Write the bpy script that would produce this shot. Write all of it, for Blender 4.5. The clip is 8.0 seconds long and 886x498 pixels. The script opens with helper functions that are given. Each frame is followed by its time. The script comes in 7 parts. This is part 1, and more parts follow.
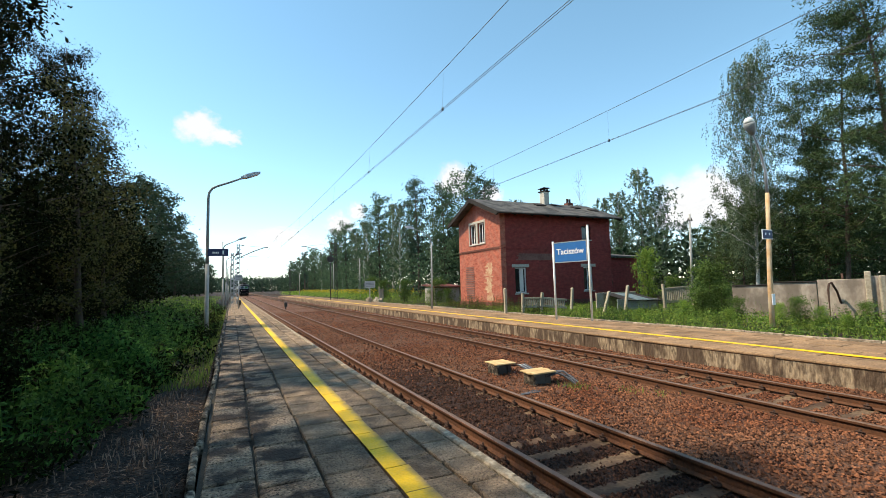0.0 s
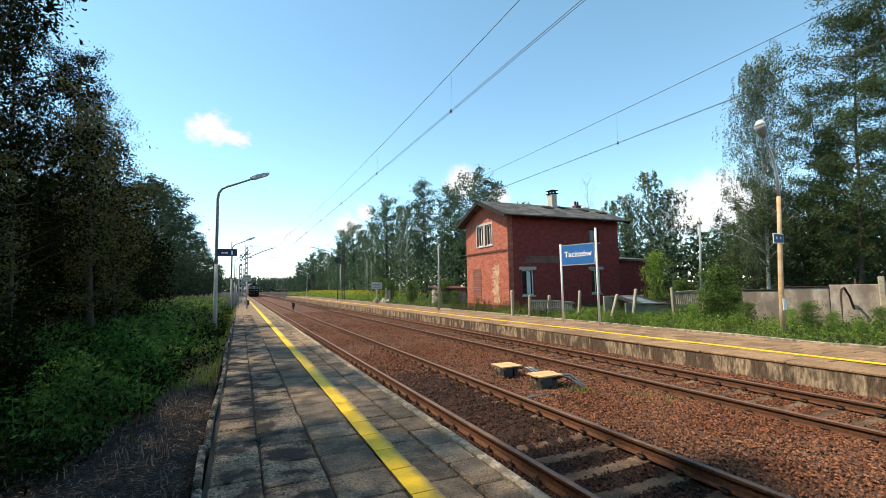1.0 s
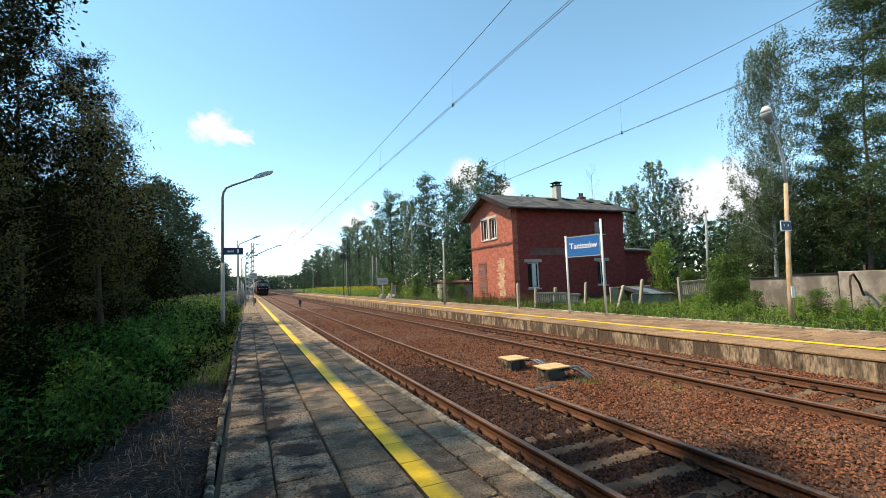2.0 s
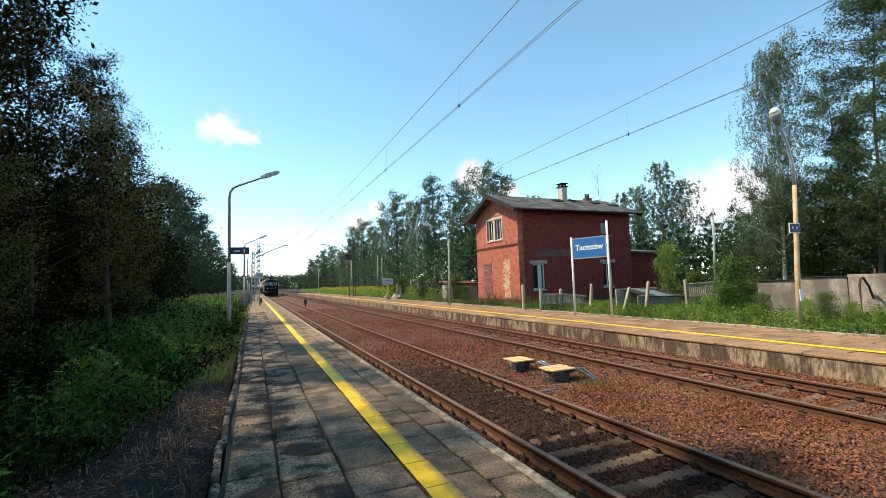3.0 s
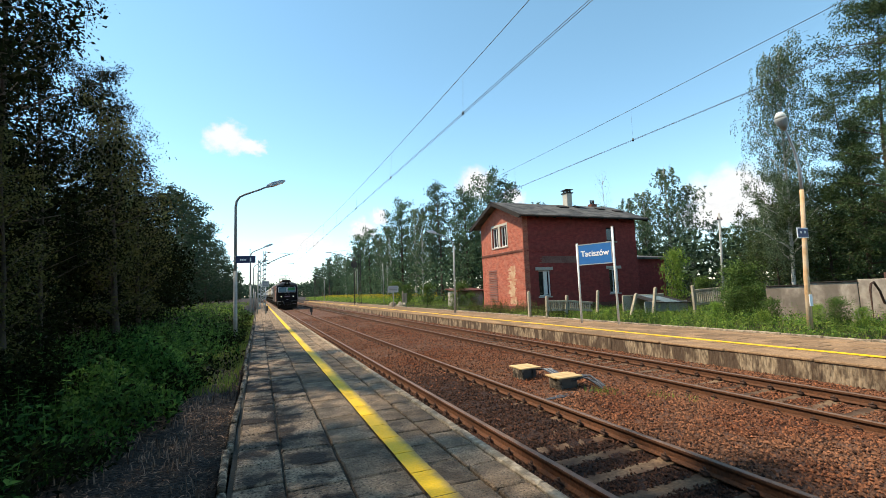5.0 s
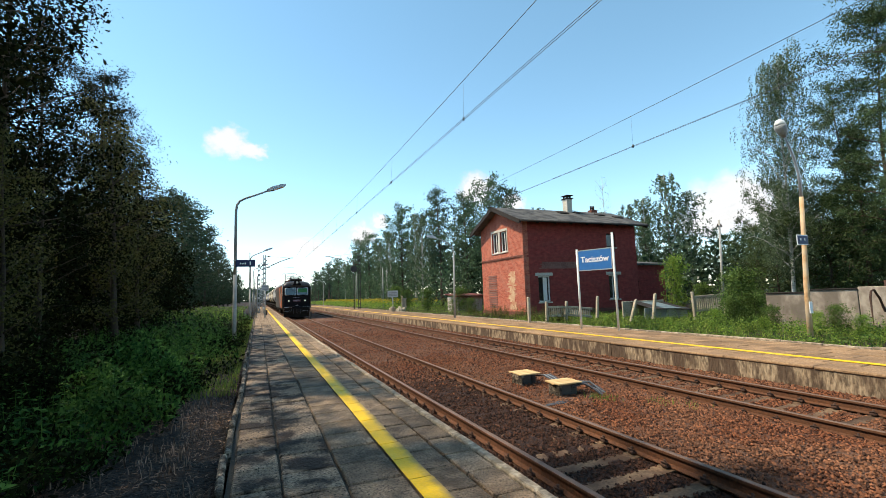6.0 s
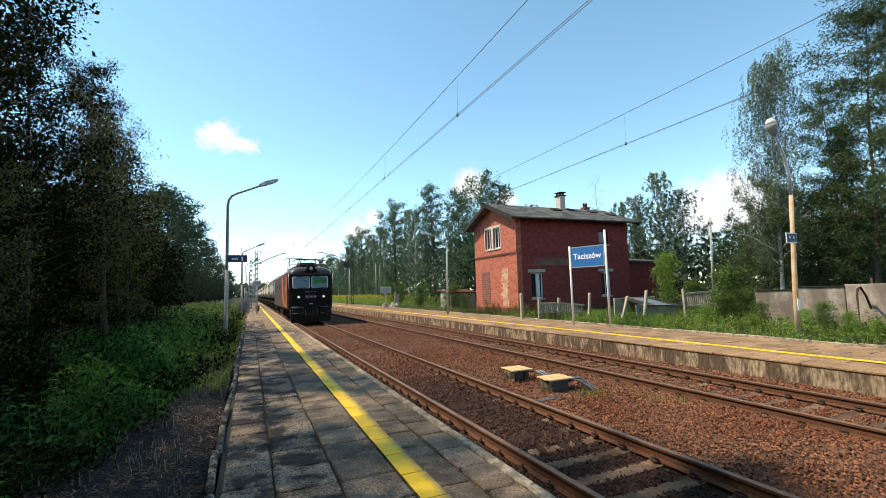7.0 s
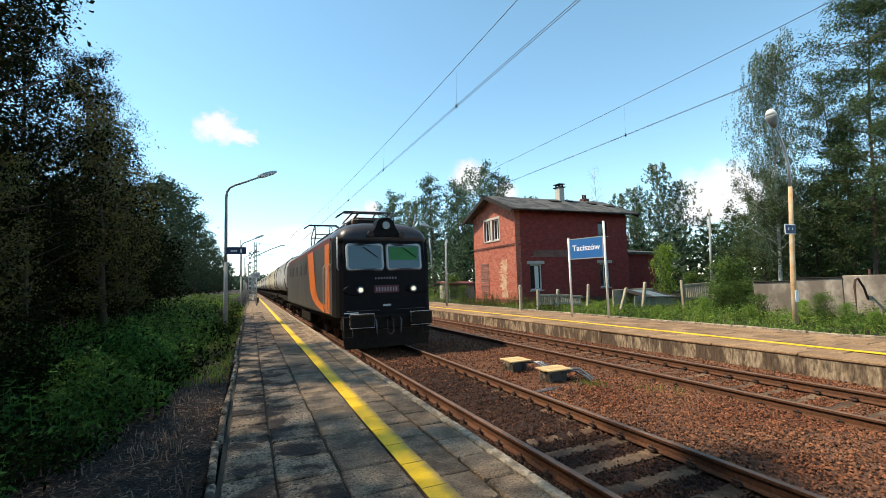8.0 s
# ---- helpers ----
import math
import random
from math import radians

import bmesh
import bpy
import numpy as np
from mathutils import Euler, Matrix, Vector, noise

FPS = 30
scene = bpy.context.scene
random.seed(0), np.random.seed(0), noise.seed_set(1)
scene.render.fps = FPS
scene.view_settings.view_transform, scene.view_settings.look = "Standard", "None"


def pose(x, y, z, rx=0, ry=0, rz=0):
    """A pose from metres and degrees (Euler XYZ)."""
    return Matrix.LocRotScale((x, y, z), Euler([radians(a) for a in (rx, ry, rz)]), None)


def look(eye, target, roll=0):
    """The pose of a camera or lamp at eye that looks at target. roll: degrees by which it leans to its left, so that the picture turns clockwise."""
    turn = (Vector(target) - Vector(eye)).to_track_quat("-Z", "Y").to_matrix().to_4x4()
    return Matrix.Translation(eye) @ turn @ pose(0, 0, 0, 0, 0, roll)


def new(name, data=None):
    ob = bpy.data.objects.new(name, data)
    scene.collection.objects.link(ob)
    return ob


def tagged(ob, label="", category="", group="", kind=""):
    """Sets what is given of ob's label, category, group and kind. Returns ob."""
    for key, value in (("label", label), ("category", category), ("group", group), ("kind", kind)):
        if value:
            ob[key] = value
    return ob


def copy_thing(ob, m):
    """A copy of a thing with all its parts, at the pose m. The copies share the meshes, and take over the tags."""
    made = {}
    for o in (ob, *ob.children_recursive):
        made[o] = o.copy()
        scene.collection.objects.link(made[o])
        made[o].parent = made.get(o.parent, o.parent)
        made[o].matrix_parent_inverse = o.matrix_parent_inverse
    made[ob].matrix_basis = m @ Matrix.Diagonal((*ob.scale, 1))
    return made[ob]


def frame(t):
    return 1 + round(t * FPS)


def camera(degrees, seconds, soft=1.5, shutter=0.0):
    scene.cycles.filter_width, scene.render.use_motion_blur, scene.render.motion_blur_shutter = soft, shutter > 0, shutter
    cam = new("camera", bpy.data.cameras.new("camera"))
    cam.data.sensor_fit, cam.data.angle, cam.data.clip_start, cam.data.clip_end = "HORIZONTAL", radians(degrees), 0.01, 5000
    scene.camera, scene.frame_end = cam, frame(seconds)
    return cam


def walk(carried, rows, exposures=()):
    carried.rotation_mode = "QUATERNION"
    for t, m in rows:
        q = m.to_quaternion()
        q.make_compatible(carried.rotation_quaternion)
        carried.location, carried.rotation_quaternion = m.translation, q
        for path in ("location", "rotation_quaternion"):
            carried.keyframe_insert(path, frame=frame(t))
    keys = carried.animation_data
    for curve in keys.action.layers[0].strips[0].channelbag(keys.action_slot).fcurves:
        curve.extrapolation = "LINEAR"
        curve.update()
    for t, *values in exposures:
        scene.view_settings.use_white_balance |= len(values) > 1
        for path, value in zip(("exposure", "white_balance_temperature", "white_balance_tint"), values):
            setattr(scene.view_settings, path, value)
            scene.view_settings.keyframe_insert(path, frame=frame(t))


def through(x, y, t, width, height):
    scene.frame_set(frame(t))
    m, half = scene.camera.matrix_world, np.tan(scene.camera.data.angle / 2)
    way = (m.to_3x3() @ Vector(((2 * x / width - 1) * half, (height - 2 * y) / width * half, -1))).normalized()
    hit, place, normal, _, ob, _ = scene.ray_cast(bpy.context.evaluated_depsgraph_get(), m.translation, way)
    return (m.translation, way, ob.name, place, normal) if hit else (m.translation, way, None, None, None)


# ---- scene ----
cam = camera(90.0, 8.0, 0.8, 0.15)
EYE = Vector((0.0, 0.0, 1.5))
TURNS = [  # seconds, yaw, pitch, roll
    (0.0, -25.55, 4.58, -1.60), (0.5, -25.05, 4.31, -2.06), (1.0, -24.63, 4.83, -1.10), (1.5, -24.31, 4.21, -2.16),
    (3.0, -23.30, 4.24, -1.87), (3.5, -22.95, 4.52, -2.05), (4.0, -22.91, 4.48, -2.05), (4.5, -22.69, 4.74, -2.30),
    (6.0, -22.70, 5.84, -1.88), (6.5, -22.76, 5.89, -1.85), (7.0, -23.56, 5.33, -1.70), (7.5, -24.03, 4.16, -1.75),
    (8.0, -23.65, 4.26, -1.76)]
walk(cam, [(t, pose(EYE.x, EYE.y, EYE.z, 90 + p, 0, y) @ pose(0, 0, 0, 0, 0, r)) for t, y, p, r in TURNS])

# ---- light ----
SUN_DIR = Vector((-0.53, 0.24, 0.81)).normalized()   # towards the sun
sun = new("sun", bpy.data.lights.new("sun", "SUN"))
sun.data.energy, sun.data.angle, sun.data.color = 4.4, radians(0.9), (1.0, 0.87, 0.66)
sun.matrix_world = look(SUN_DIR * 100, (0, 0, 0))
world = bpy.data.worlds.new("sky")
scene.world = world
world.use_nodes = True
wn = world.node_tree
sky = wn.nodes.new("ShaderNodeTexSky")
sky.sky_type, sky.sun_disc = "NISHITA", False
sky.sun_elevation, sky.sun_rotation = math.asin(SUN_DIR.z), math.atan2(SUN_DIR.x, SUN_DIR.y)
sky.air_density, sky.dust_density, sky.ozone_density = 0.85, 0.0, 1.5
tint = wn.nodes.new("ShaderNodeHueSaturation")
tint.inputs["Saturation"].default_value = 1.0
tint.inputs["Hue"].default_value = 0.475
wn.links.new(sky.outputs[0], tint.inputs["Color"])
wn.links.new(tint.outputs[0], wn.nodes["Background"].inputs[0])
wn.nodes["Background"].inputs[1].default_value = 0.165
scene.view_settings.exposure = 0.71

# ---- levels, metres ----
RAIL = -0.42            # rail heads; the near platform's top is 0
FAR_TOP = -0.12         # far platform
NEAR_C, FAR_C = 3.71, 8.11   # track centres
GAUGE = 1.507


# ---- materials ----
def mat(name, a, b=None, c=None, rough=0.85, metal=0.0, fine=40.0, coarse=1.5, bump=0.3, moving=False, island=0.0, obj=0.0, amount=0.55, spec=0.3,
        stretch=(1, 1, 1), depth=0.01, sharp=0.17, pits=None):
    """Two scales of noise between colours a, b (grain) and c (stains); island and obj vary the value piece by piece."""
    m = bpy.data.materials.new(name)
    m.use_nodes = True
    t = m.node_tree
    n, l = t.nodes, t.links
    bs = n["Principled BSDF"]
    bs.inputs["Roughness"].default_value, bs.inputs["Metallic"].default_value = rough, metal
    bs.inputs["Specular IOR Level"].default_value = spec
    b = b or tuple(x * 0.6 for x in a)
    c = c or tuple(x * 0.8 for x in a)
    if moving:
        co = n.new("ShaderNodeTexCoord").outputs["Object"]
    else:
        co = n.new("ShaderNodeNewGeometry").outputs["Position"]
    mp = n.new("ShaderNodeMapping")
    mp.inputs["Scale"].default_value = stretch
    l.new(co, mp.inputs[0])
    co = mp.outputs[0]

    def tex(scale, detail, half=0.17):
        x = n.new("ShaderNodeTexNoise")
        x.inputs["Scale"].default_value, x.inputs["Detail"].default_value = scale, detail
        l.new(co, x.inputs["Vector"])
        r = n.new("ShaderNodeMapRange")
        r.inputs[1].default_value, r.inputs[2].default_value = 0.5 - half, 0.5 + half
        l.new(x.outputs[0], r.inputs[0])
        return r.outputs[0]

    def mix(f, p, q, kind="MIX"):
        x = n.new("ShaderNodeMix")
        x.data_type, x.blend_type = "RGBA", kind
        for s, v in ((0, f), (6, p), (7, q)):
            if hasattr(v, "is_linked"):
                l.new(v, x.inputs[s])
            else:
                x.inputs[s].default_value = (*v, 1) if isinstance(v, tuple) else v
        return x.outputs[2]

    f1, f2 = tex(fine, 4), tex(coarse, 6, sharp)
    col = mix(f1, a, b)
    sc = n.new("ShaderNodeMath")
    sc.operation = "MULTIPLY"
    sc.inputs[1].default_value = amount
    l.new(f2, sc.inputs[0])
    col = mix(sc.outputs[0], col, c)
    if pits:
        p0 = n.new("ShaderNodeTexNoise")
        p0.inputs["Scale"].default_value, p0.inputs["Detail"].default_value = pits[0], 3
        l.new(co, p0.inputs["Vector"])
        pr = n.new("ShaderNodeMapRange")
        pr.inputs[1].default_value, pr.inputs[2].default_value, pr.inputs[4].default_value = 0.55, 0.64, pits[1]
        l.new(p0.outputs[0], pr.inputs[0])
        col = mix(pr.outputs[0], col, pits[2])
    for size, src in ((island, "geo"), (obj, "obj")):
        if size:
            rnd = n.new("ShaderNodeNewGeometry").outputs["Random Per Island"] if src == "geo" else n.new("ShaderNodeObjectInfo").outputs["Random"]
            mr = n.new("ShaderNodeMapRange")
            mr.inputs[3].default_value, mr.inputs[4].default_value = 1 - size, 1 + size
            l.new(rnd, mr.inputs[0])
            hs = n.new("ShaderNodeHueSaturation")
            l.new(mr.outputs[0], hs.inputs["Value"])
            l.new(col, hs.inputs["Color"])
            col = hs.outputs[0]
    l.new(col, bs.inputs["Base Color"])
    if bump:
        bp = n.new("ShaderNodeBump")
        bp.inputs["Strength"].default_value, bp.inputs["Distance"].default_value = bump, depth
        l.new(f1, bp.inputs["Height"])
        l.new(bp.outputs[0], bs.inputs["Normal"])
    return m


def leaf_mat(name, a, b, through=0.35, rough=0.6, shine=0.12):
    """Leaves: colour leaf by leaf, light passes partly through."""
    m = bpy.data.materials.new(name)
    m.use_nodes = True
    t = m.node_tree
    n, l = t.nodes, t.links
    bs = n["Principled BSDF"]
    bs.inputs["Roughness"].default_value = rough
    bs.inputs["Specular IOR Level"].default_value = shine
    rnd = n.new("ShaderNodeNewGeometry").outputs["Random Per Island"]
    ramp = n.new("ShaderNodeValToRGB")
    ramp.color_ramp.elements[0].color, ramp.color_ramp.elements[1].color = (*a, 1), (*b, 1)
    l.new(rnd, ramp.inputs[0])
    no = n.new("ShaderNodeTexNoise")
    no.inputs["Scale"].default_value = 0.7
    l.new(n.new("ShaderNodeNewGeometry").outputs["Position"], no.inputs["Vector"])
    mr = n.new("ShaderNodeMapRange")
    mr.inputs[1].default_value, mr.inputs[2].default_value, mr.inputs[3].default_value, mr.inputs[4].default_value = 0.3, 0.7, 0.7, 1.3
    l.new(no.outputs[0], mr.inputs[0])
    hs = n.new("ShaderNodeHueSaturation")
    l.new(mr.outputs[0], hs.inputs["Value"])
    l.new(ramp.outputs[0], hs.inputs["Color"])
    l.new(hs.outputs[0], bs.inputs["Base Color"])
    tr = n.new("ShaderNodeBsdfTranslucent")
    l.new(hs.outputs[0], tr.inputs[0])
    mx = n.new("ShaderNodeMixShader")
    mx.inputs[0].default_value = through
    l.new(bs.outputs[0], mx.inputs[1])
    l.new(tr.outputs[0], mx.inputs[2])
    l.new(mx.outputs[0], n["Material Output"].inputs[0])
    return m


def brick_mat(name, a, b, mortar):
    m = bpy.data.materials.new(name)
    m.use_nodes = True
    t = m.node_tree
    n, l = t.nodes, t.links
    bs = n["Principled BSDF"]
    bs.inputs["Roughness"].default_value = 0.9
    bs.inputs["Specular IOR Level"].default_value = 0.2
    sep = n.new("ShaderNodeSeparateXYZ")
    l.new(n.new("ShaderNodeNewGeometry").outputs["Position"], sep.inputs[0])
    ad = n.new("ShaderNodeMath")
    l.new(sep.outputs[0], ad.inputs[0])
    l.new(sep.outputs[1], ad.inputs[1])
    cb = n.new("ShaderNodeCombineXYZ")
    l.new(ad.outputs[0], cb.inputs[0])
    l.new(sep.outputs[2], cb.inputs[1])
    br = n.new("ShaderNodeTexBrick")
    for k, v in (("Color1", a), ("Color2", b), ("Mortar", mortar)):
        br.inputs[k].default_value = (*v, 1)
    for k, v in (("Scale", 1.0), ("Mortar Size", 0.007), ("Brick Width", 0.26), ("Row Height", 0.077), ("Bias", -0.1), ("Mortar Smooth", 0.3)):
        br.inputs[k].default_value = v
    l.new(cb.outputs[0], br.inputs["Vector"])
    no = n.new("ShaderNodeTexNoise")
    no.inputs["Scale"].default_value, no.inputs["Detail"].default_value = 3.5, 9
    l.new(cb.outputs[0], no.inputs["Vector"])
    mr = n.new("ShaderNodeMapRange")
    mr.inputs[1].default_value, mr.inputs[2].default_value, mr.inputs[3].default_value, mr.inputs[4].default_value = 0.3, 0.7, 0.8, 1.18
    l.new(no.outputs[0], mr.inputs[0])
    hs = n.new("ShaderNodeHueSaturation")
    l.new(mr.outputs[0], hs.inputs["Value"])
    l.new(br.outputs[0], hs.inputs["Color"])
    l.new(hs.outputs[0], bs.inputs["Base Color"])
    bp = n.new("ShaderNodeBump")
    bp.inputs["Strength"].default_value, bp.inputs["Distance"].default_value = 0.6, 0.01
    bp.invert = True
    l.new(br.outputs["Fac"], bp.inputs["Height"])
    l.new(bp.outputs[0], bs.inputs["Normal"])
    return m


def sprayed_paint(name, paint, under, x0, x1):
    """Line paint, solid along one edge and thinning out across the line from x0 to x1."""
    m = mat(name, paint, tuple(k * 0.86 for k in paint), (paint[0] * 0.6, paint[1] * 0.66, 0.04), fine=45, coarse=2.4, rough=0.6, bump=0.3, amount=0.4)
    n, l = m.node_tree.nodes, m.node_tree.links
    bs = n["Principled BSDF"]
    full = bs.inputs["Base Color"].links[0].from_socket
    pos = n.new("ShaderNodeNewGeometry").outputs["Position"]
    sep = n.new("ShaderNodeSeparateXYZ")
    l.new(pos, sep.inputs[0])
    no = n.new("ShaderNodeTexNoise")
    no.inputs["Scale"].default_value, no.inputs["Detail"].default_value = 9.0, 6
    l.new(pos, no.inputs["Vector"])
    wob = n.new("ShaderNodeMath")
    wob.operation = "MULTIPLY_ADD"
    wob.inputs[1].default_value = 0.10
    l.new(no.outputs[0], wob.inputs[0])
    l.new(sep.outputs[0], wob.inputs[2])
    mr = n.new("ShaderNodeMapRange")
    mr.interpolation_type = "SMOOTHSTEP"
    mr.inputs[1].default_value, mr.inputs[2].default_value = x0 + 0.05, x1 + 0.05
    l.new(wob.outputs[0], mr.inputs[0])
    mx = n.new("ShaderNodeMix")
    mx.data_type = "RGBA"
    l.new(mr.outputs[0], mx.inputs[0])
    l.new(full, mx.inputs[6])
    mx.inputs[7].default_value = (*under, 1)
    l.new(mx.outputs[2], bs.inputs["Base Color"])
    return m


def glow_mat(name, color, strength):
    m = bpy.data.materials.new(name)
    m.use_nodes = True
    bs = m.node_tree.nodes["Principled BSDF"]
    bs.inputs["Base Color"].default_value = (*color, 1)
    bs.inputs["Emission Color"].default_value = (*color, 1)
    bs.inputs["Emission Strength"].default_value = strength
    return m


def glass_mat(name, tint, rough=0.05, coat=0.0):
    m = bpy.data.materials.new(name)
    m.use_nodes = True
    bs = m.node_tree.nodes["Principled BSDF"]
    bs.inputs["Base Color"].default_value = (*tint, 1)
    bs.inputs["Roughness"].default_value = rough
    bs.inputs["Metallic"].default_value = coat
    bs.inputs["Specular IOR Level"].default_value = 0.8
    return m


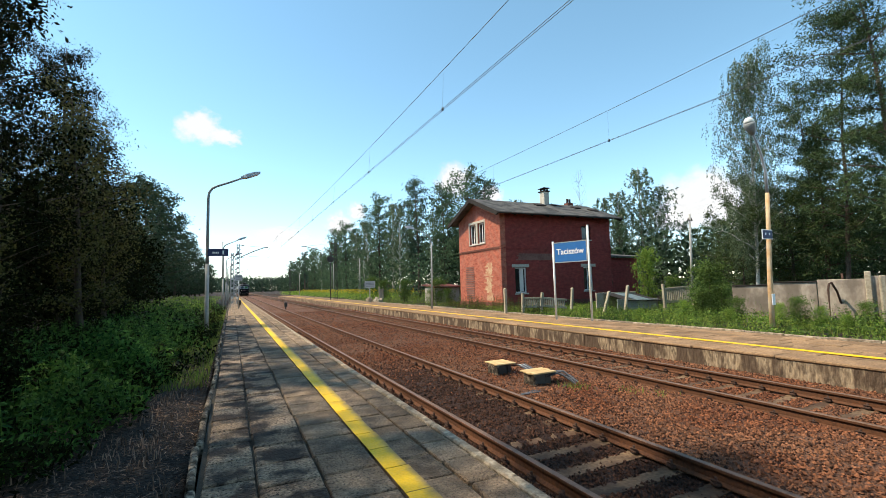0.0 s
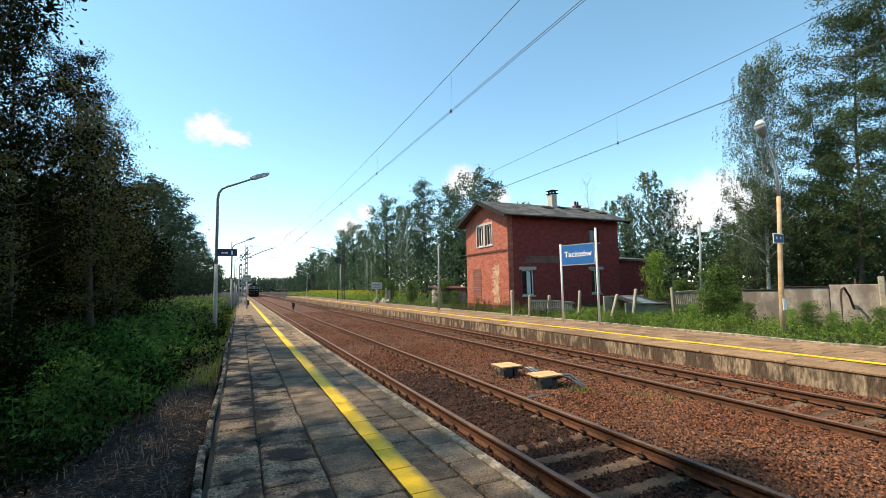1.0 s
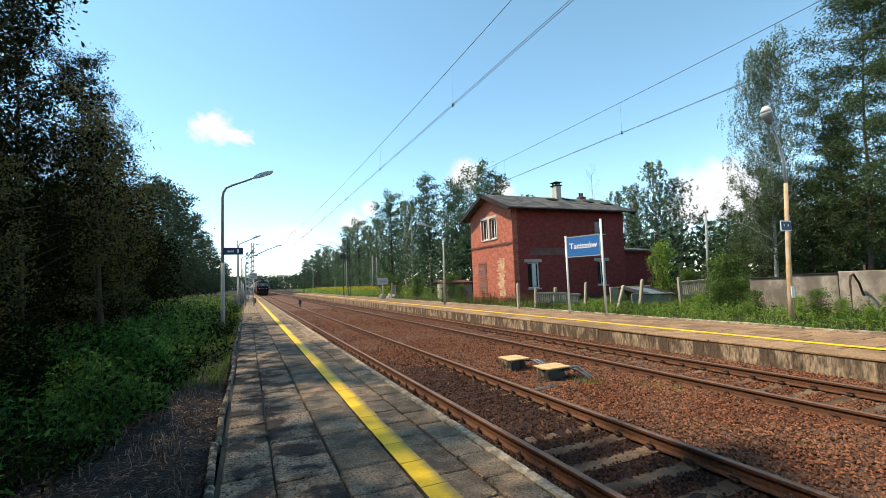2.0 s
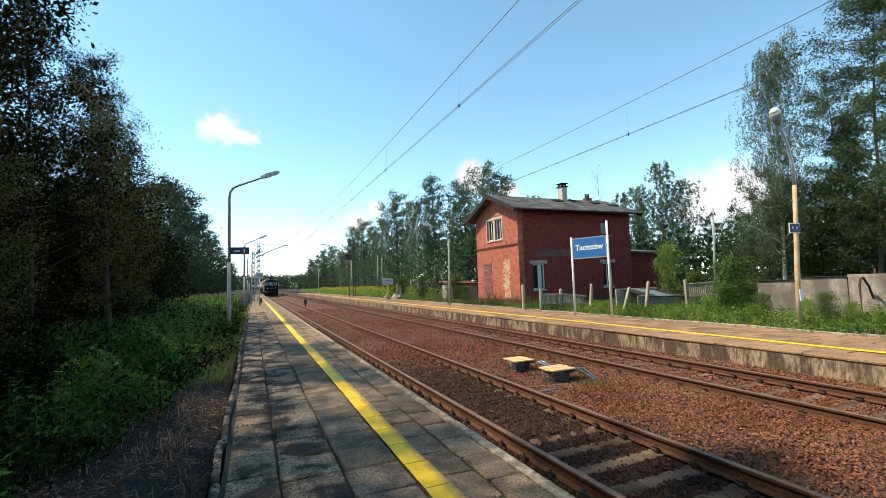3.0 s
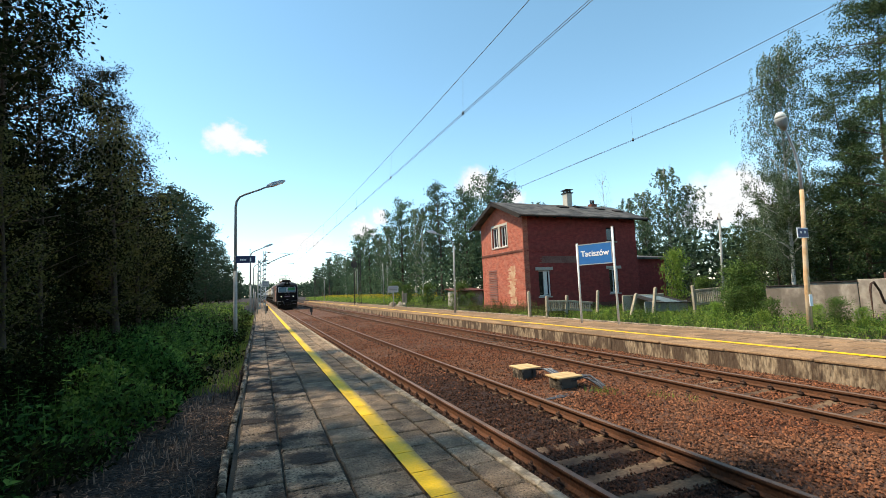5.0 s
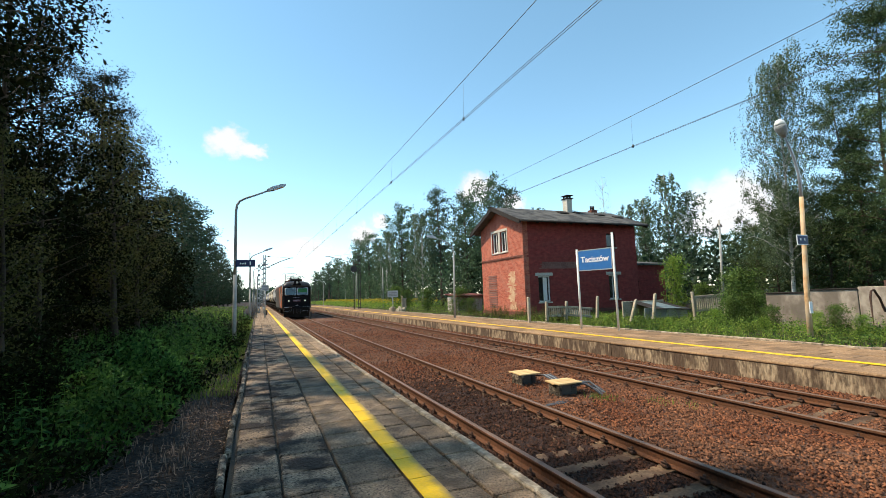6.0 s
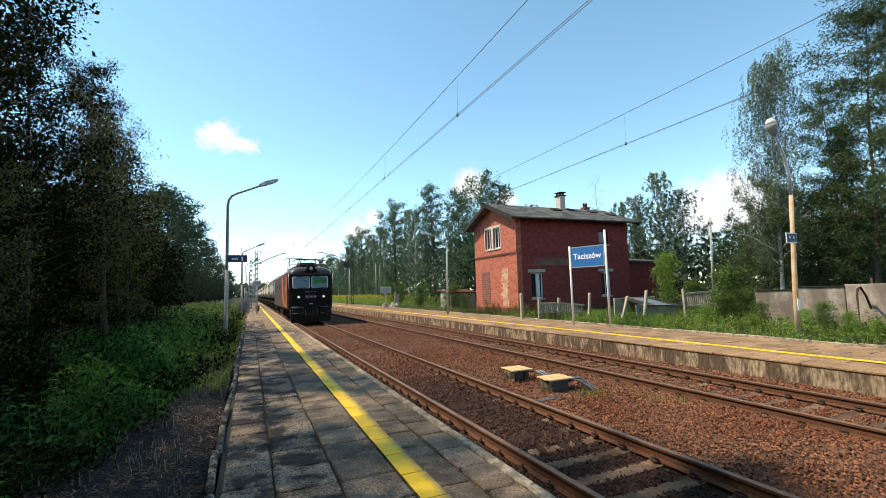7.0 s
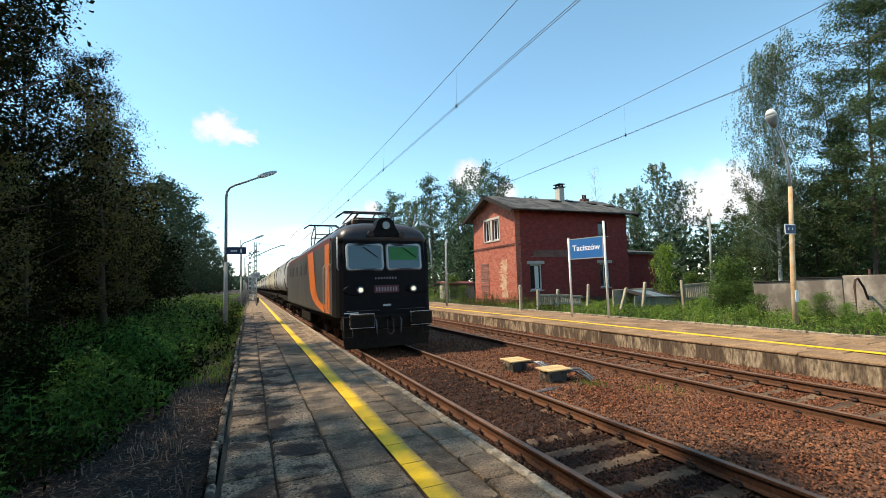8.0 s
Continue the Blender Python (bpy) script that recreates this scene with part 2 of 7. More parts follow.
M = {
    "soil": mat("soil", (0.062, 0.040, 0.029), (0.013, 0.009, 0.007), (0.022, 0.015, 0.011), fine=26, coarse=2.4, bump=1.0, depth=0.06, sharp=0.08),
    "slab": mat("concrete_slab", (0.36, 0.253, 0.166), (0.195, 0.134, 0.087), (0.085, 0.057, 0.036), fine=42, coarse=4.0, bump=1.0, obj=0.32, depth=0.010, amount=0.65, sharp=0.09, pits=(70, 0.8, (0.035, 0.025, 0.017))),
    "slab_dirty": mat("dirty_slab", (0.40, 0.285, 0.190), (0.165, 0.113, 0.075), (0.024, 0.015, 0.011), fine=36, coarse=2.6, bump=1.0, obj=0.3, depth=0.012, amount=0.95, sharp=0.06, pits=(42, 0.9, (0.022, 0.015, 0.010))),
    "nosing": mat("nosing_concrete", (0.46, 0.37, 0.27), (0.28, 0.215, 0.15), (0.12, 0.09, 0.06), fine=30, coarse=7, bump=0.8, obj=0.15, amount=0.7, sharp=0.08),
    "wall_warm": mat("weathered_wall", (0.46, 0.375, 0.295), (0.32, 0.25, 0.195), (0.17, 0.13, 0.10), fine=9, coarse=1.8, bump=0.4, obj=0.1, stretch=(1, 1, 0.6), amount=0.8, sharp=0.09),
    "dark_lattice": mat("dark_mast_steel", (0.05, 0.048, 0.046), (0.03, 0.03, 0.03), (0.08, 0.06, 0.05), fine=14, rough=0.7),
    "slab_far": mat("far_slab", (0.385, 0.240, 0.130), (0.235, 0.142, 0.076), (0.165, 0.098, 0.054), fine=22, coarse=1.8, bump=0.4, obj=0.24, island=0.18, sharp=0.1, pits=(30, 0.5, (0.10, 0.062, 0.035))),
    "joint": mat("joint_dirt", (0.06, 0.05, 0.035), (0.03, 0.025, 0.02), fine=60),
    "kerb": mat("kerb_concrete", (0.36, 0.28, 0.20), (0.14, 0.108, 0.078), (0.03, 0.024, 0.017), fine=20, coarse=5, bump=1.0, depth=0.025, obj=0.25, amount=0.9, sharp=0.07, pits=(40, 0.75, (0.03, 0.024, 0.016))),
    "wall": mat("stained_concrete", (0.42, 0.315, 0.205), (0.17, 0.118, 0.075), (0.075, 0.046, 0.030), fine=20, coarse=3.6, bump=0.9, depth=0.02, stretch=(1, 1, 0.30), amount=0.9, sharp=0.05, pits=(16, 0.7, (0.07, 0.046, 0.03))),
    "yellow": mat("yellow_paint", (0.94, 0.56, 0.004), (0.80, 0.47, 0.008), (0.55, 0.36, 0.05), fine=45, coarse=2.4, rough=0.6, bump=0.2, amount=0.45),
    "ballast": mat("ballast_bed", (0.165, 0.062, 0.030), (0.066, 0.025, 0.013), (0.22, 0.125, 0.080), fine=26, coarse=0.8, bump=1.0, depth=0.05, amount=0.55),
    "yellow_spray": sprayed_paint("sprayed_yellow_paint", (0.94, 0.56, 0.004), (0.20, 0.140, 0.075), 1.255, 1.385),
    # oil between the near rails, with the shade cast there put into the colour
    "ballast_dark": mat("oil_and_shade_bed", (0.066, 0.026, 0.014), (0.022, 0.010, 0.006), (0.042, 0.018, 0.010), fine=30, coarse=3.0, bump=1.0, depth=0.05),
    "stone": mat("ballast_stone", (0.195, 0.066, 0.026), (0.088, 0.027, 0.012), (0.200, 0.100, 0.055), fine=20, coarse=0.8, bump=0.2, island=0.8),
    "stone_dark": mat("oil_and_shade_stone", (0.070, 0.028, 0.015), (0.022, 0.010, 0.006), (0.075, 0.030, 0.016), fine=20, coarse=1.4, bump=0.2, island=0.8),
    "needle_far": leaf_mat("far_needle", (0.034, 0.066, 0.042), (0.085, 0.128, 0.080), 0.25, 0.6),
    "leaf_far": leaf_mat("far_leaf", (0.038, 0.074, 0.040), (0.112, 0.168, 0.086), 0.3, 0.6),
    # bright green: sun patches under the trees put into the leaf colour
    "leaf_fern": leaf_mat("sunlit_fern_leaf", (0.012, 0.048, 0.011), (0.115, 0.225, 0.045), 0.4, 0.6, 0.08),
    "rail_side": mat("rusty_steel", (0.135, 0.052, 0.022), (0.065, 0.027, 0.013), (0.085, 0.038, 0.02), fine=30, coarse=2, rough=0.85, metal=0.0),
    "rail_top": mat("worn_steel", (0.20, 0.125, 0.088), (0.135, 0.078, 0.052), fine=15, rough=0.55, metal=0.25, bump=0.0),
    "sleeper": mat("concrete_sleeper", (0.190, 0.122, 0.071), (0.090, 0.054, 0.031), (0.055, 0.028, 0.016), fine=25, coarse=3.0, obj=0.3, island=0.1, amount=0.85, sharp=0.09),
    "clip": mat("rusty_clip", (0.085, 0.045, 0.03), (0.045, 0.025, 0.02), fine=60, rough=0.8, metal=0.2),
    # House brick twice: sunlight put into the gable's colour, shade into the side's.
    "brick": brick_mat("shaded_red_brick", (0.275, 0.050, 0.042), (0.205, 0.038, 0.033), (0.18, 0.058, 0.046)),
    "brick_front": brick_mat("sunlit_orange_brick", (0.44, 0.130, 0.080), (0.29, 0.075, 0.050), (0.42, 0.225, 0.165)),
    "brick_dark": brick_mat("dark_brick", (0.17, 0.065, 0.045), (0.13, 0.05, 0.038), (0.12, 0.07, 0.055)),
    "plaster": mat("bare_plaster", (0.62, 0.47, 0.30), (0.45, 0.27, 0.16), (0.42, 0.18, 0.10), fine=9, coarse=2.2, amount=0.9),
    "grey_patch": mat("weathered_wash", (0.20, 0.105, 0.085), (0.13, 0.052, 0.043), (0.26, 0.135, 0.105), fine=8, coarse=1.3, amount=0.8),
    "lintel": mat("pale_lintel", (0.52, 0.47, 0.40), (0.40, 0.35, 0.29), fine=12),
    "white_wood": mat("white_paint", (0.78, 0.76, 0.72), (0.66, 0.63, 0.58), fine=30, rough=0.5, bump=0.1, moving=True),
    "roof": mat("tar_roof", (0.055, 0.053, 0.052), (0.030, 0.029, 0.028), (0.14, 0.13, 0.118), fine=6, coarse=1.3, bump=0.5, amount=0.7, sharp=0.1),
    "dark_wood": mat("dark_wood", (0.028, 0.021, 0.017), (0.017, 0.013, 0.011), fine=30),
    "dark_glass": glass_mat("dark_glass", (0.008, 0.009, 0.010), 0.25),
    "galv": mat("galvanised_steel", (0.42, 0.43, 0.43), (0.34, 0.35, 0.35), fine=20, rough=0.5, metal=0.5, bump=0.05),
    "pole_paint": mat("grey_pole", (0.23, 0.25, 0.25), (0.17, 0.18, 0.18), (0.30, 0.30, 0.28), fine=18, rough=0.6),
    "rust_pole": mat("ochre_rusty_pole", (0.55, 0.33, 0.15), (0.44, 0.24, 0.10), (0.62, 0.52, 0.38), fine=9, coarse=2.0, rough=0.7, amount=0.7),
    "lamp_grey": mat("lamp_housing", (0.50, 0.52, 0.52), (0.42, 0.43, 0.43), fine=20, rough=0.45, bump=0.0),
    "lamp_glass": mat("lamp_diffuser", (0.75, 0.74, 0.68), (0.66, 0.65, 0.6), fine=20, rough=0.25, bump=0.0),
    "sign_blue": mat("sign_blue", (0.035, 0.15, 0.40), (0.03, 0.13, 0.36), fine=6, rough=0.4, bump=0.0),
    "sign_navy": mat("sign_navy", (0.02, 0.035, 0.11), (0.018, 0.03, 0.09), fine=6, rough=0.4, bump=0.0),
    "letter": mat("sign_white", (0.82, 0.83, 0.84), (0.78, 0.79, 0.8), fine=6, rough=0.4, bump=0.0, moving=True),
    "wire": mat("dark_copper_wire", (0.10, 0.115, 0.12), (0.07, 0.08, 0.085), fine=20, rough=0.7),
    "insulator": mat("brown_porcelain", (0.13, 0.06, 0.04), (0.09, 0.04, 0.03), fine=20, rough=0.25),
    "mast": mat("weathered_concrete_mast", (0.40, 0.39, 0.36), (0.30, 0.29, 0.27), fine=12),
    "white_band": mat("mast_white", (0.75, 0.74, 0.70), (0.62, 0.60, 0.56), fine=12),
    "fence": mat("old_concrete_fence", (0.50, 0.42, 0.31), (0.34, 0.28, 0.20), (0.22, 0.18, 0.13), fine=14, coarse=2.5, obj=0.1),
    "blue_sheet": mat("faded_blue_sheet", (0.09, 0.135, 0.155), (0.05, 0.08, 0.092), (0.22, 0.25, 0.25), fine=4, coarse=2.5, rough=0.5, spec=0.3, sharp=0.08),
    "plank": mat("raw_plank", (0.66, 0.47, 0.24), (0.50, 0.33, 0.15), (0.42, 0.27, 0.13), fine=16, coarse=4, stretch=(1, 0.15, 1), obj=0.08),
    "black_steel": mat("dark_steel_box", (0.045, 0.043, 0.042), (0.028, 0.027, 0.027), (0.09, 0.07, 0.055), fine=18, rough=0.55),
    "cable": mat("black_rubber", (0.10, 0.10, 0.11), (0.06, 0.06, 0.065), fine=20, rough=0.22, spec=0.7),
    "bark": mat("bark", (0.075, 0.055, 0.038), (0.032, 0.024, 0.017), fine=9, coarse=1.5, bump=0.8, depth=0.03, stretch=(1, 1, 0.3)),
    "pine_bark": mat("pine_bark", (0.11, 0.074, 0.052), (0.05, 0.036, 0.028), fine=7, coarse=0.6, bump=0.8, depth=0.03),
    "birch_bark": mat("birch_bark", (0.55, 0.53, 0.49), (0.20, 0.19, 0.17), (0.4, 0.37, 0.32), fine=6, coarse=1.5, stretch=(1, 1, 3)),
    # near black: the deep shade inside the left wood is put into this colour
    "leaf_shade": leaf_mat("shade_dark_leaf", (0.003, 0.005, 0.002), (0.019, 0.023, 0.007), 0.08, 0.8, 0.02),
    "leaf_mid": leaf_mat("mid_leaf", (0.050, 0.095, 0.020), (0.13, 0.19, 0.045), 0.35, 0.6),
    "leaf_oak": leaf_mat("oak_leaf", (0.026, 0.048, 0.016), (0.085, 0.112, 0.036), 0.25, 0.6),
    "leaf_grey": leaf_mat("birch_leaf", (0.056, 0.090, 0.050), (0.165, 0.205, 0.115), 0.42),
    "leaf_light": leaf_mat("light_leaf", (0.085, 0.185, 0.024), (0.33, 0.43, 0.080), 0.5),
    "leaf_brown": leaf_mat("turning_leaf", (0.06, 0.064, 0.018), (0.125, 0.115, 0.034), 0.25, 0.6),
    "needle": leaf_mat("pine_needle", (0.028, 0.054, 0.022), (0.095, 0.130, 0.048), 0.2, 0.6),
    "grass": leaf_mat("grass_blade", (0.10, 0.16, 0.025), (0.24, 0.27, 0.06), 0.4),
    "dry_grass": leaf_mat("dry_litter", (0.34, 0.22, 0.155), (0.045, 0.028, 0.021), 0.05, 0.8),
    "goldenrod": leaf_mat("goldenrod_flower", (0.42, 0.33, 0.02), (0.60, 0.48, 0.04), 0.25),
    "leaf_edge": leaf_mat("wood_edge_leaf", (0.016, 0.034, 0.018), (0.052, 0.080, 0.040), 0.25, 0.6),
    # paler copy of the black rubber: gloss highlights put into the colour
    "cable_pale": mat("rubber_highlight_grey", (0.145, 0.138, 0.135), (0.075, 0.072, 0.072), fine=20, rough=0.3, spec=0.6),
    # train
    "loco_dark": mat("loco_anthracite", (0.009, 0.0082, 0.0105), (0.0055, 0.0052, 0.0065), (0.015, 0.0125, 0.012), fine=6, coarse=1.2, rough=0.5, moving=True, bump=0.02, spec=0.06),
    "loco_roof": mat("loco_roof_grey", (0.050, 0.046, 0.050), (0.034, 0.031, 0.034), (0.024, 0.020, 0.020), fine=6, coarse=1.4, rough=0.38, moving=True, bump=0.03),
    "loco_grey": mat("loco_grey", (0.080, 0.078, 0.076), (0.055, 0.052, 0.050), (0.034, 0.028, 0.024), fine=5, coarse=1.1, rough=0.5, moving=True, bump=0.02, spec=0.25, stretch=(1, 1, 0.4)),
    "loco_orange": mat("loco_orange", (0.62, 0.16, 0.03), (0.52, 0.125, 0.025), (0.40, 0.11, 0.035), fine=5, coarse=1.1, rough=0.4, moving=True, bump=0.02),
    "loco_red": mat("loco_oxide_red", (0.15, 0.040, 0.030), (0.11, 0.032, 0.025), fine=5, rough=0.5, moving=True, bump=0.02),
    "under": mat("grimy_underframe", (0.020, 0.016, 0.013), (0.012, 0.010, 0.008), (0.036, 0.026, 0.019), fine=9, coarse=1.5, rough=0.9, moving=True, spec=0.08),
    "wheel": mat("wheel_steel", (0.10, 0.075, 0.06), (0.06, 0.047, 0.04), fine=10, rough=0.6, metal=0.4, moving=True),
    "cab_glass": glass_mat("cab_glass", (0.075, 0.095, 0.10), 0.05, 0.4),
    "green_blind": mat("green_blind", (0.022, 0.17, 0.03), (0.02, 0.14, 0.026), fine=4, rough=0.35, moving=True, bump=0.0),
    "win_frame": mat("window_seal", (0.50, 0.52, 0.53), (0.40, 0.42, 0.43), fine=10, rough=0.4, moving=True, bump=0.0),
    "plate_red": mat("red_plate", (0.10, 0.022, 0.035), (0.08, 0.02, 0.03), fine=10, rough=0.4, moving=True, bump=0.0),
    "wagon_beige": mat("wagon_beige", (0.68, 0.62, 0.48), (0.56, 0.50, 0.38), (0.30, 0.26, 0.20), fine=3, coarse=0.9, rough=0.55, moving=True, stretch=(1, 1, 0.35), amount=0.7),
    "wagon_grey": mat("wagon_grey", (0.52, 0.52, 0.52), (0.40, 0.40, 0.395), (0.22, 0.205, 0.19), fine=3, coarse=0.9, rough=0.5, moving=True, stretch=(1, 1, 0.35), amount=0.7),
    "headlight": glow_mat("lit_headlight", (1.0, 0.86, 0.58), 0.55),
    "bar_grey": mat("dull_plate_bar", (0.36, 0.30, 0.34), (0.28, 0.23, 0.27), fine=10, rough=0.5, moving=True, bump=0.0),
    "lens": glass_mat("lamp_lens", (0.16, 0.16, 0.155), 0.1),
    "pan": mat("pantograph_tube", (0.06, 0.06, 0.065), (0.045, 0.045, 0.05), fine=10, rough=0.5, metal=0.3, moving=True),
}


# ---- geometry helpers ----
class Geo:
    """Collects vertices and faces of one mesh."""

    def __init__(self):
        self.v, self.f, self.s = [], [], []

    def add(self, verts, faces, smooth=False):
        o = len(self.v)
        self.v += [tuple(p) for p in verts]
        self.f += [tuple(i + o for i in f) for f in faces]
        self.s += [smooth] * len(faces)
        return self

    def box(self, lo, hi, c=0.0, m=None):
        """A box between two corners with chamfered edges of width c."""
        lo, hi = Vector(lo), Vector(hi)
        mid, h = (lo + hi) / 2, (hi - lo) / 2
        c = min(c, 0.49 * 2 * min(h))
        vs, ids = [], {}
        sg = [(x, y, z) for x in (-1, 1) for y in (-1, 1) for z in (-1, 1)]
        if c <= 0:
            for s in sg:
                ids[s] = len(vs)
                vs.append(mid + Vector((s[0] * h.x, s[1] * h.y, s[2] * h.z)))
            fs = [(0, 1, 3, 2), (4, 6, 7, 5), (0, 4, 5, 1), (2, 3, 7, 6), (0, 2, 6, 4), (1, 5, 7, 3)]
        else:
            for s in sg:
                for ax in range(3):
                    p = [s[k] * (h[k] - (c if k != ax else 0)) for k in range(3)]
                    ids[s, ax] = len(vs)
                    vs.append(mid + Vector(p))
            fs = []
            for ax in range(3):
                u, w = (ax + 1) % 3, (ax + 2) % 3
                for d in (-1, 1):
                    q = []
                    for a, b in ((-1, -1), (1, -1), (1, 1), (-1, 1)):
                        s = [0, 0, 0]
                        s[ax], s[u], s[w] = d, a, b
                        q.append(ids[tuple(s), ax])
                    fs.append(tuple(q if d > 0 else q[::-1]))
                for a in (-1, 1):
                    for b in (-1, 1):
                        s0, s1 = [0, 0, 0], [0, 0, 0]
                        s0[ax], s1[ax] = -1, 1
                        s0[u] = s1[u] = a
                        s0[w] = s1[w] = b
                        q = (ids[tuple(s0), u], ids[tuple(s1), u], ids[tuple(s1), w], ids[tuple(s0), w])
                        fs.append(q if a * b > 0 else q[::-1])
            for s in sg:
                q = (ids[s, 0], ids[s, 1], ids[s, 2])
                fs.append(q if s[0] * s[1] * s[2] > 0 else q[::-1])
        if m is not None:
            vs = [m @ p for p in vs]
        return self.add(vs, fs)

    def tube(self, pts, r, n=8, caps=True, smooth=True):
        """A round tube along points; r is one radius or one for each point."""
        pts = [Vector(p) for p in pts]
        rs = r if isinstance(r, (list, tuple)) else [r] * len(pts)
        vs, fs = [], []
        ref = Vector((0, 0, 1)) if abs((pts[-1] - pts[0]).normalized().z) < 0.9 else Vector((1, 0, 0))
        for i, p in enumerate(pts):
            d = (pts[min(i + 1, len(pts) - 1)] - pts[max(i - 1, 0)]).normalized()
            a = d.cross(ref).normalized()
            b = d.cross(a)
            for k in range(n):
                w = 2 * math.pi * k / n
                vs.append(p + rs[i] * (math.cos(w) * a + math.sin(w) * b))
        for i in range(len(pts) - 1):
            for k in range(n):
                j = (k + 1) % n
                fs.append((i * n + k, i * n + j, i * n + n + j, i * n + n + k))
        self.add(vs, fs, smooth)
        if caps:
            o = len(self.v) - len(vs)
            self.f += [tuple(o + k for k in range(n))[::-1], tuple(o + len(vs) - n + k for k in range(n))]
            self.s += [False, False]
        return self

    def prism(self, prof, axis, lo, hi, smooth=False):
        """A closed profile of (u, v) points pushed along an axis ('x': u=y, v=z; 'y': u=x, v=z; 'z': u=x, v=y)."""
        k = len(prof)
        put = {"x": lambda u, v, w: (w, u, v), "y": lambda u, v, w: (u, w, v), "z": lambda u, v, w: (u, v, w)}[axis]
        vs = [put(u, v, lo) for u, v in prof] + [put(u, v, hi) for u, v in prof]
        self.add(vs, [(i, (i + 1) % k, k + (i + 1) % k, k + i) for i in range(k)], smooth)
        o = len(self.v) - 2 * k
        self.f += [tuple(o + i for i in range(k))[::-1], tuple(o + k + i for i in range(k))]
        self.s += [False, False]
        return self

    def mesh(self, name, material):
        me = bpy.data.meshes.new(name)
        me.from_pydata(self.v, [], self.f)
        me.polygons.foreach_set("use_smooth", self.s)
        if material:
            me.materials.append(material)
        me.update()
        return me


def part(name, geo, material=None, parent=None, label="", m=None, fix=True):
    """One mesh object from a Geo or a ready mesh, under its thing."""
    me = geo
    if isinstance(geo, Geo):
        me = geo.mesh(name, material)
        if fix:
            bm = bmesh.new()
            bm.from_mesh(me)
            bmesh.ops.recalc_face_normals(bm, faces=bm.faces)
            bm.to_mesh(me)
            bm.free()
    ob = new(name, me)
    if parent is not None:
        ob.parent = parent
    if m is not None:
        ob.matrix_basis = m
    return tagged(ob, label) if label else ob


def thing(name, label, category, m=None, group="", kind=""):
    ob = new(name)
    ob.empty_display_size = 0.2
    if m is not None:
        ob.matrix_basis = m
    return tagged(ob, label, category, group, kind)


def fast_mesh(name, verts, faces, material, smooth=False):
    """A mesh from arrays: verts (n, 3), faces (m, 3 or 4)."""
    verts, faces = np.asarray(verts, np.float32), np.asarray(faces, np.int32)
    me = bpy.data.meshes.new(name)
    k = faces.shape[1]
    me.vertices.add(len(verts))
    me.vertices.foreach_set("co", verts.ravel())
    me.loops.add(faces.size)
    me.loops.foreach_set("vertex_index", faces.ravel())
    me.polygons.add(len(faces))
    me.polygons.foreach_set("loop_start", np.arange(0, faces.size, k, dtype=np.int32))
    me.polygons.foreach_set("use_smooth", np.full(len(faces), smooth))
    me.update(calc_edges=True)
    me.materials.append(material)
    return me


def leaves(points, size, rng, droop=0.0, thin=0.55):
    """Leaf blades at points: a folded diamond each (4 vertices, 2 triangles)."""
    n = len(points)
    d = rng.normal(size=(n, 3))
    d[:, 2] -= droop
    d /= np.linalg.norm(d, axis=1, keepdims=True)
    a = rng.normal(size=(n, 3))
    s = np.cross(d, a)
    s /= np.linalg.norm(s, axis=1, keepdims=True) + 1e-9
    ln = size * rng.uniform(0.6, 1.35, (n, 1))
    p = np.asarray(points)
    v = np.stack([p, p + d * ln * 0.5 + s * ln * thin * 0.5, p + d * ln, p + d * ln * 0.5 - s * ln * thin * 0.5], 1).reshape(-1, 3)
    f = np.arange(4 * n).reshape(n, 4)
    return v, f


# ---- ground: one sheet, its height changes across the line ----
def ground_z(x, y):
    if x < -0.33:
        z = -0.10 + 0.05 * noise.noise((x * 0.5, y * 0.5, 0)) + min(0.25, max(0, -x - 3) * 0.04)
    elif x < 13.6:
        z = -0.80
    else:
        z = -0.16 + 0.08 * noise.noise((x * 0.35, y * 0.35, 3)) - min(0.3, (x - 13.6) * 0.02)
    return z


def build_ground():
    xs = [-2500, -600, -200, -90, -50] + list(np.linspace(-30, -1, 40)) + [-0.7, -0.5, -0.34, -0.32, 3, 8, 13.58, 13.62, 14] + list(np.linspace(15, 60, 50)) + [90, 200, 600, 2500]
    ys = [-2500, -500, -100, -40, -20] + list(np.linspace(-10, 60, 90)) + list(np.linspace(65, 220, 30)) + [300, 500, 900, 2600]
    v = [(x, y, ground_z(x, y)) for y in ys for x in xs]
    n = len(xs)
    f = [(j * n + i, j * n + i + 1, (j + 1) * n + i + 1, (j + 1) * n + i) for j in range(len(ys) - 1) for i in range(n - 1)]
    g = part("ground", fast_mesh("ground", v, f, M["soil"], True))
    tagged(g, "dark brown soil and leaf litter beside the railway", "ground", kind="structure")


build_ground()


# ---- tracks ----
def bed_z(x, y=0.0):
    """Top of the ballast across both tracks; further up the near track it buries the sleepers."""
    d = min(abs(x - NEAR_C), abs(x - FAR_C))
    z = RAIL - 0.194
    if d > 0.80:
        z += 0.057 * min(1, (d - 0.80) / 0.12)
        if NEAR_C < x < FAR_C:
            z += 0.03 * min(1, max(0, d - 1.2) / 0.5)
    elif abs(x - NEAR_C) < 0.80:
        z += (0.036 if y > 11 else 0.036 - 0.026 * min(1, max(0, abs(x - NEAR_C) - 0.30) / 0.25)) * min(1, max(0, y - 4.6) / 2.6)
    return z


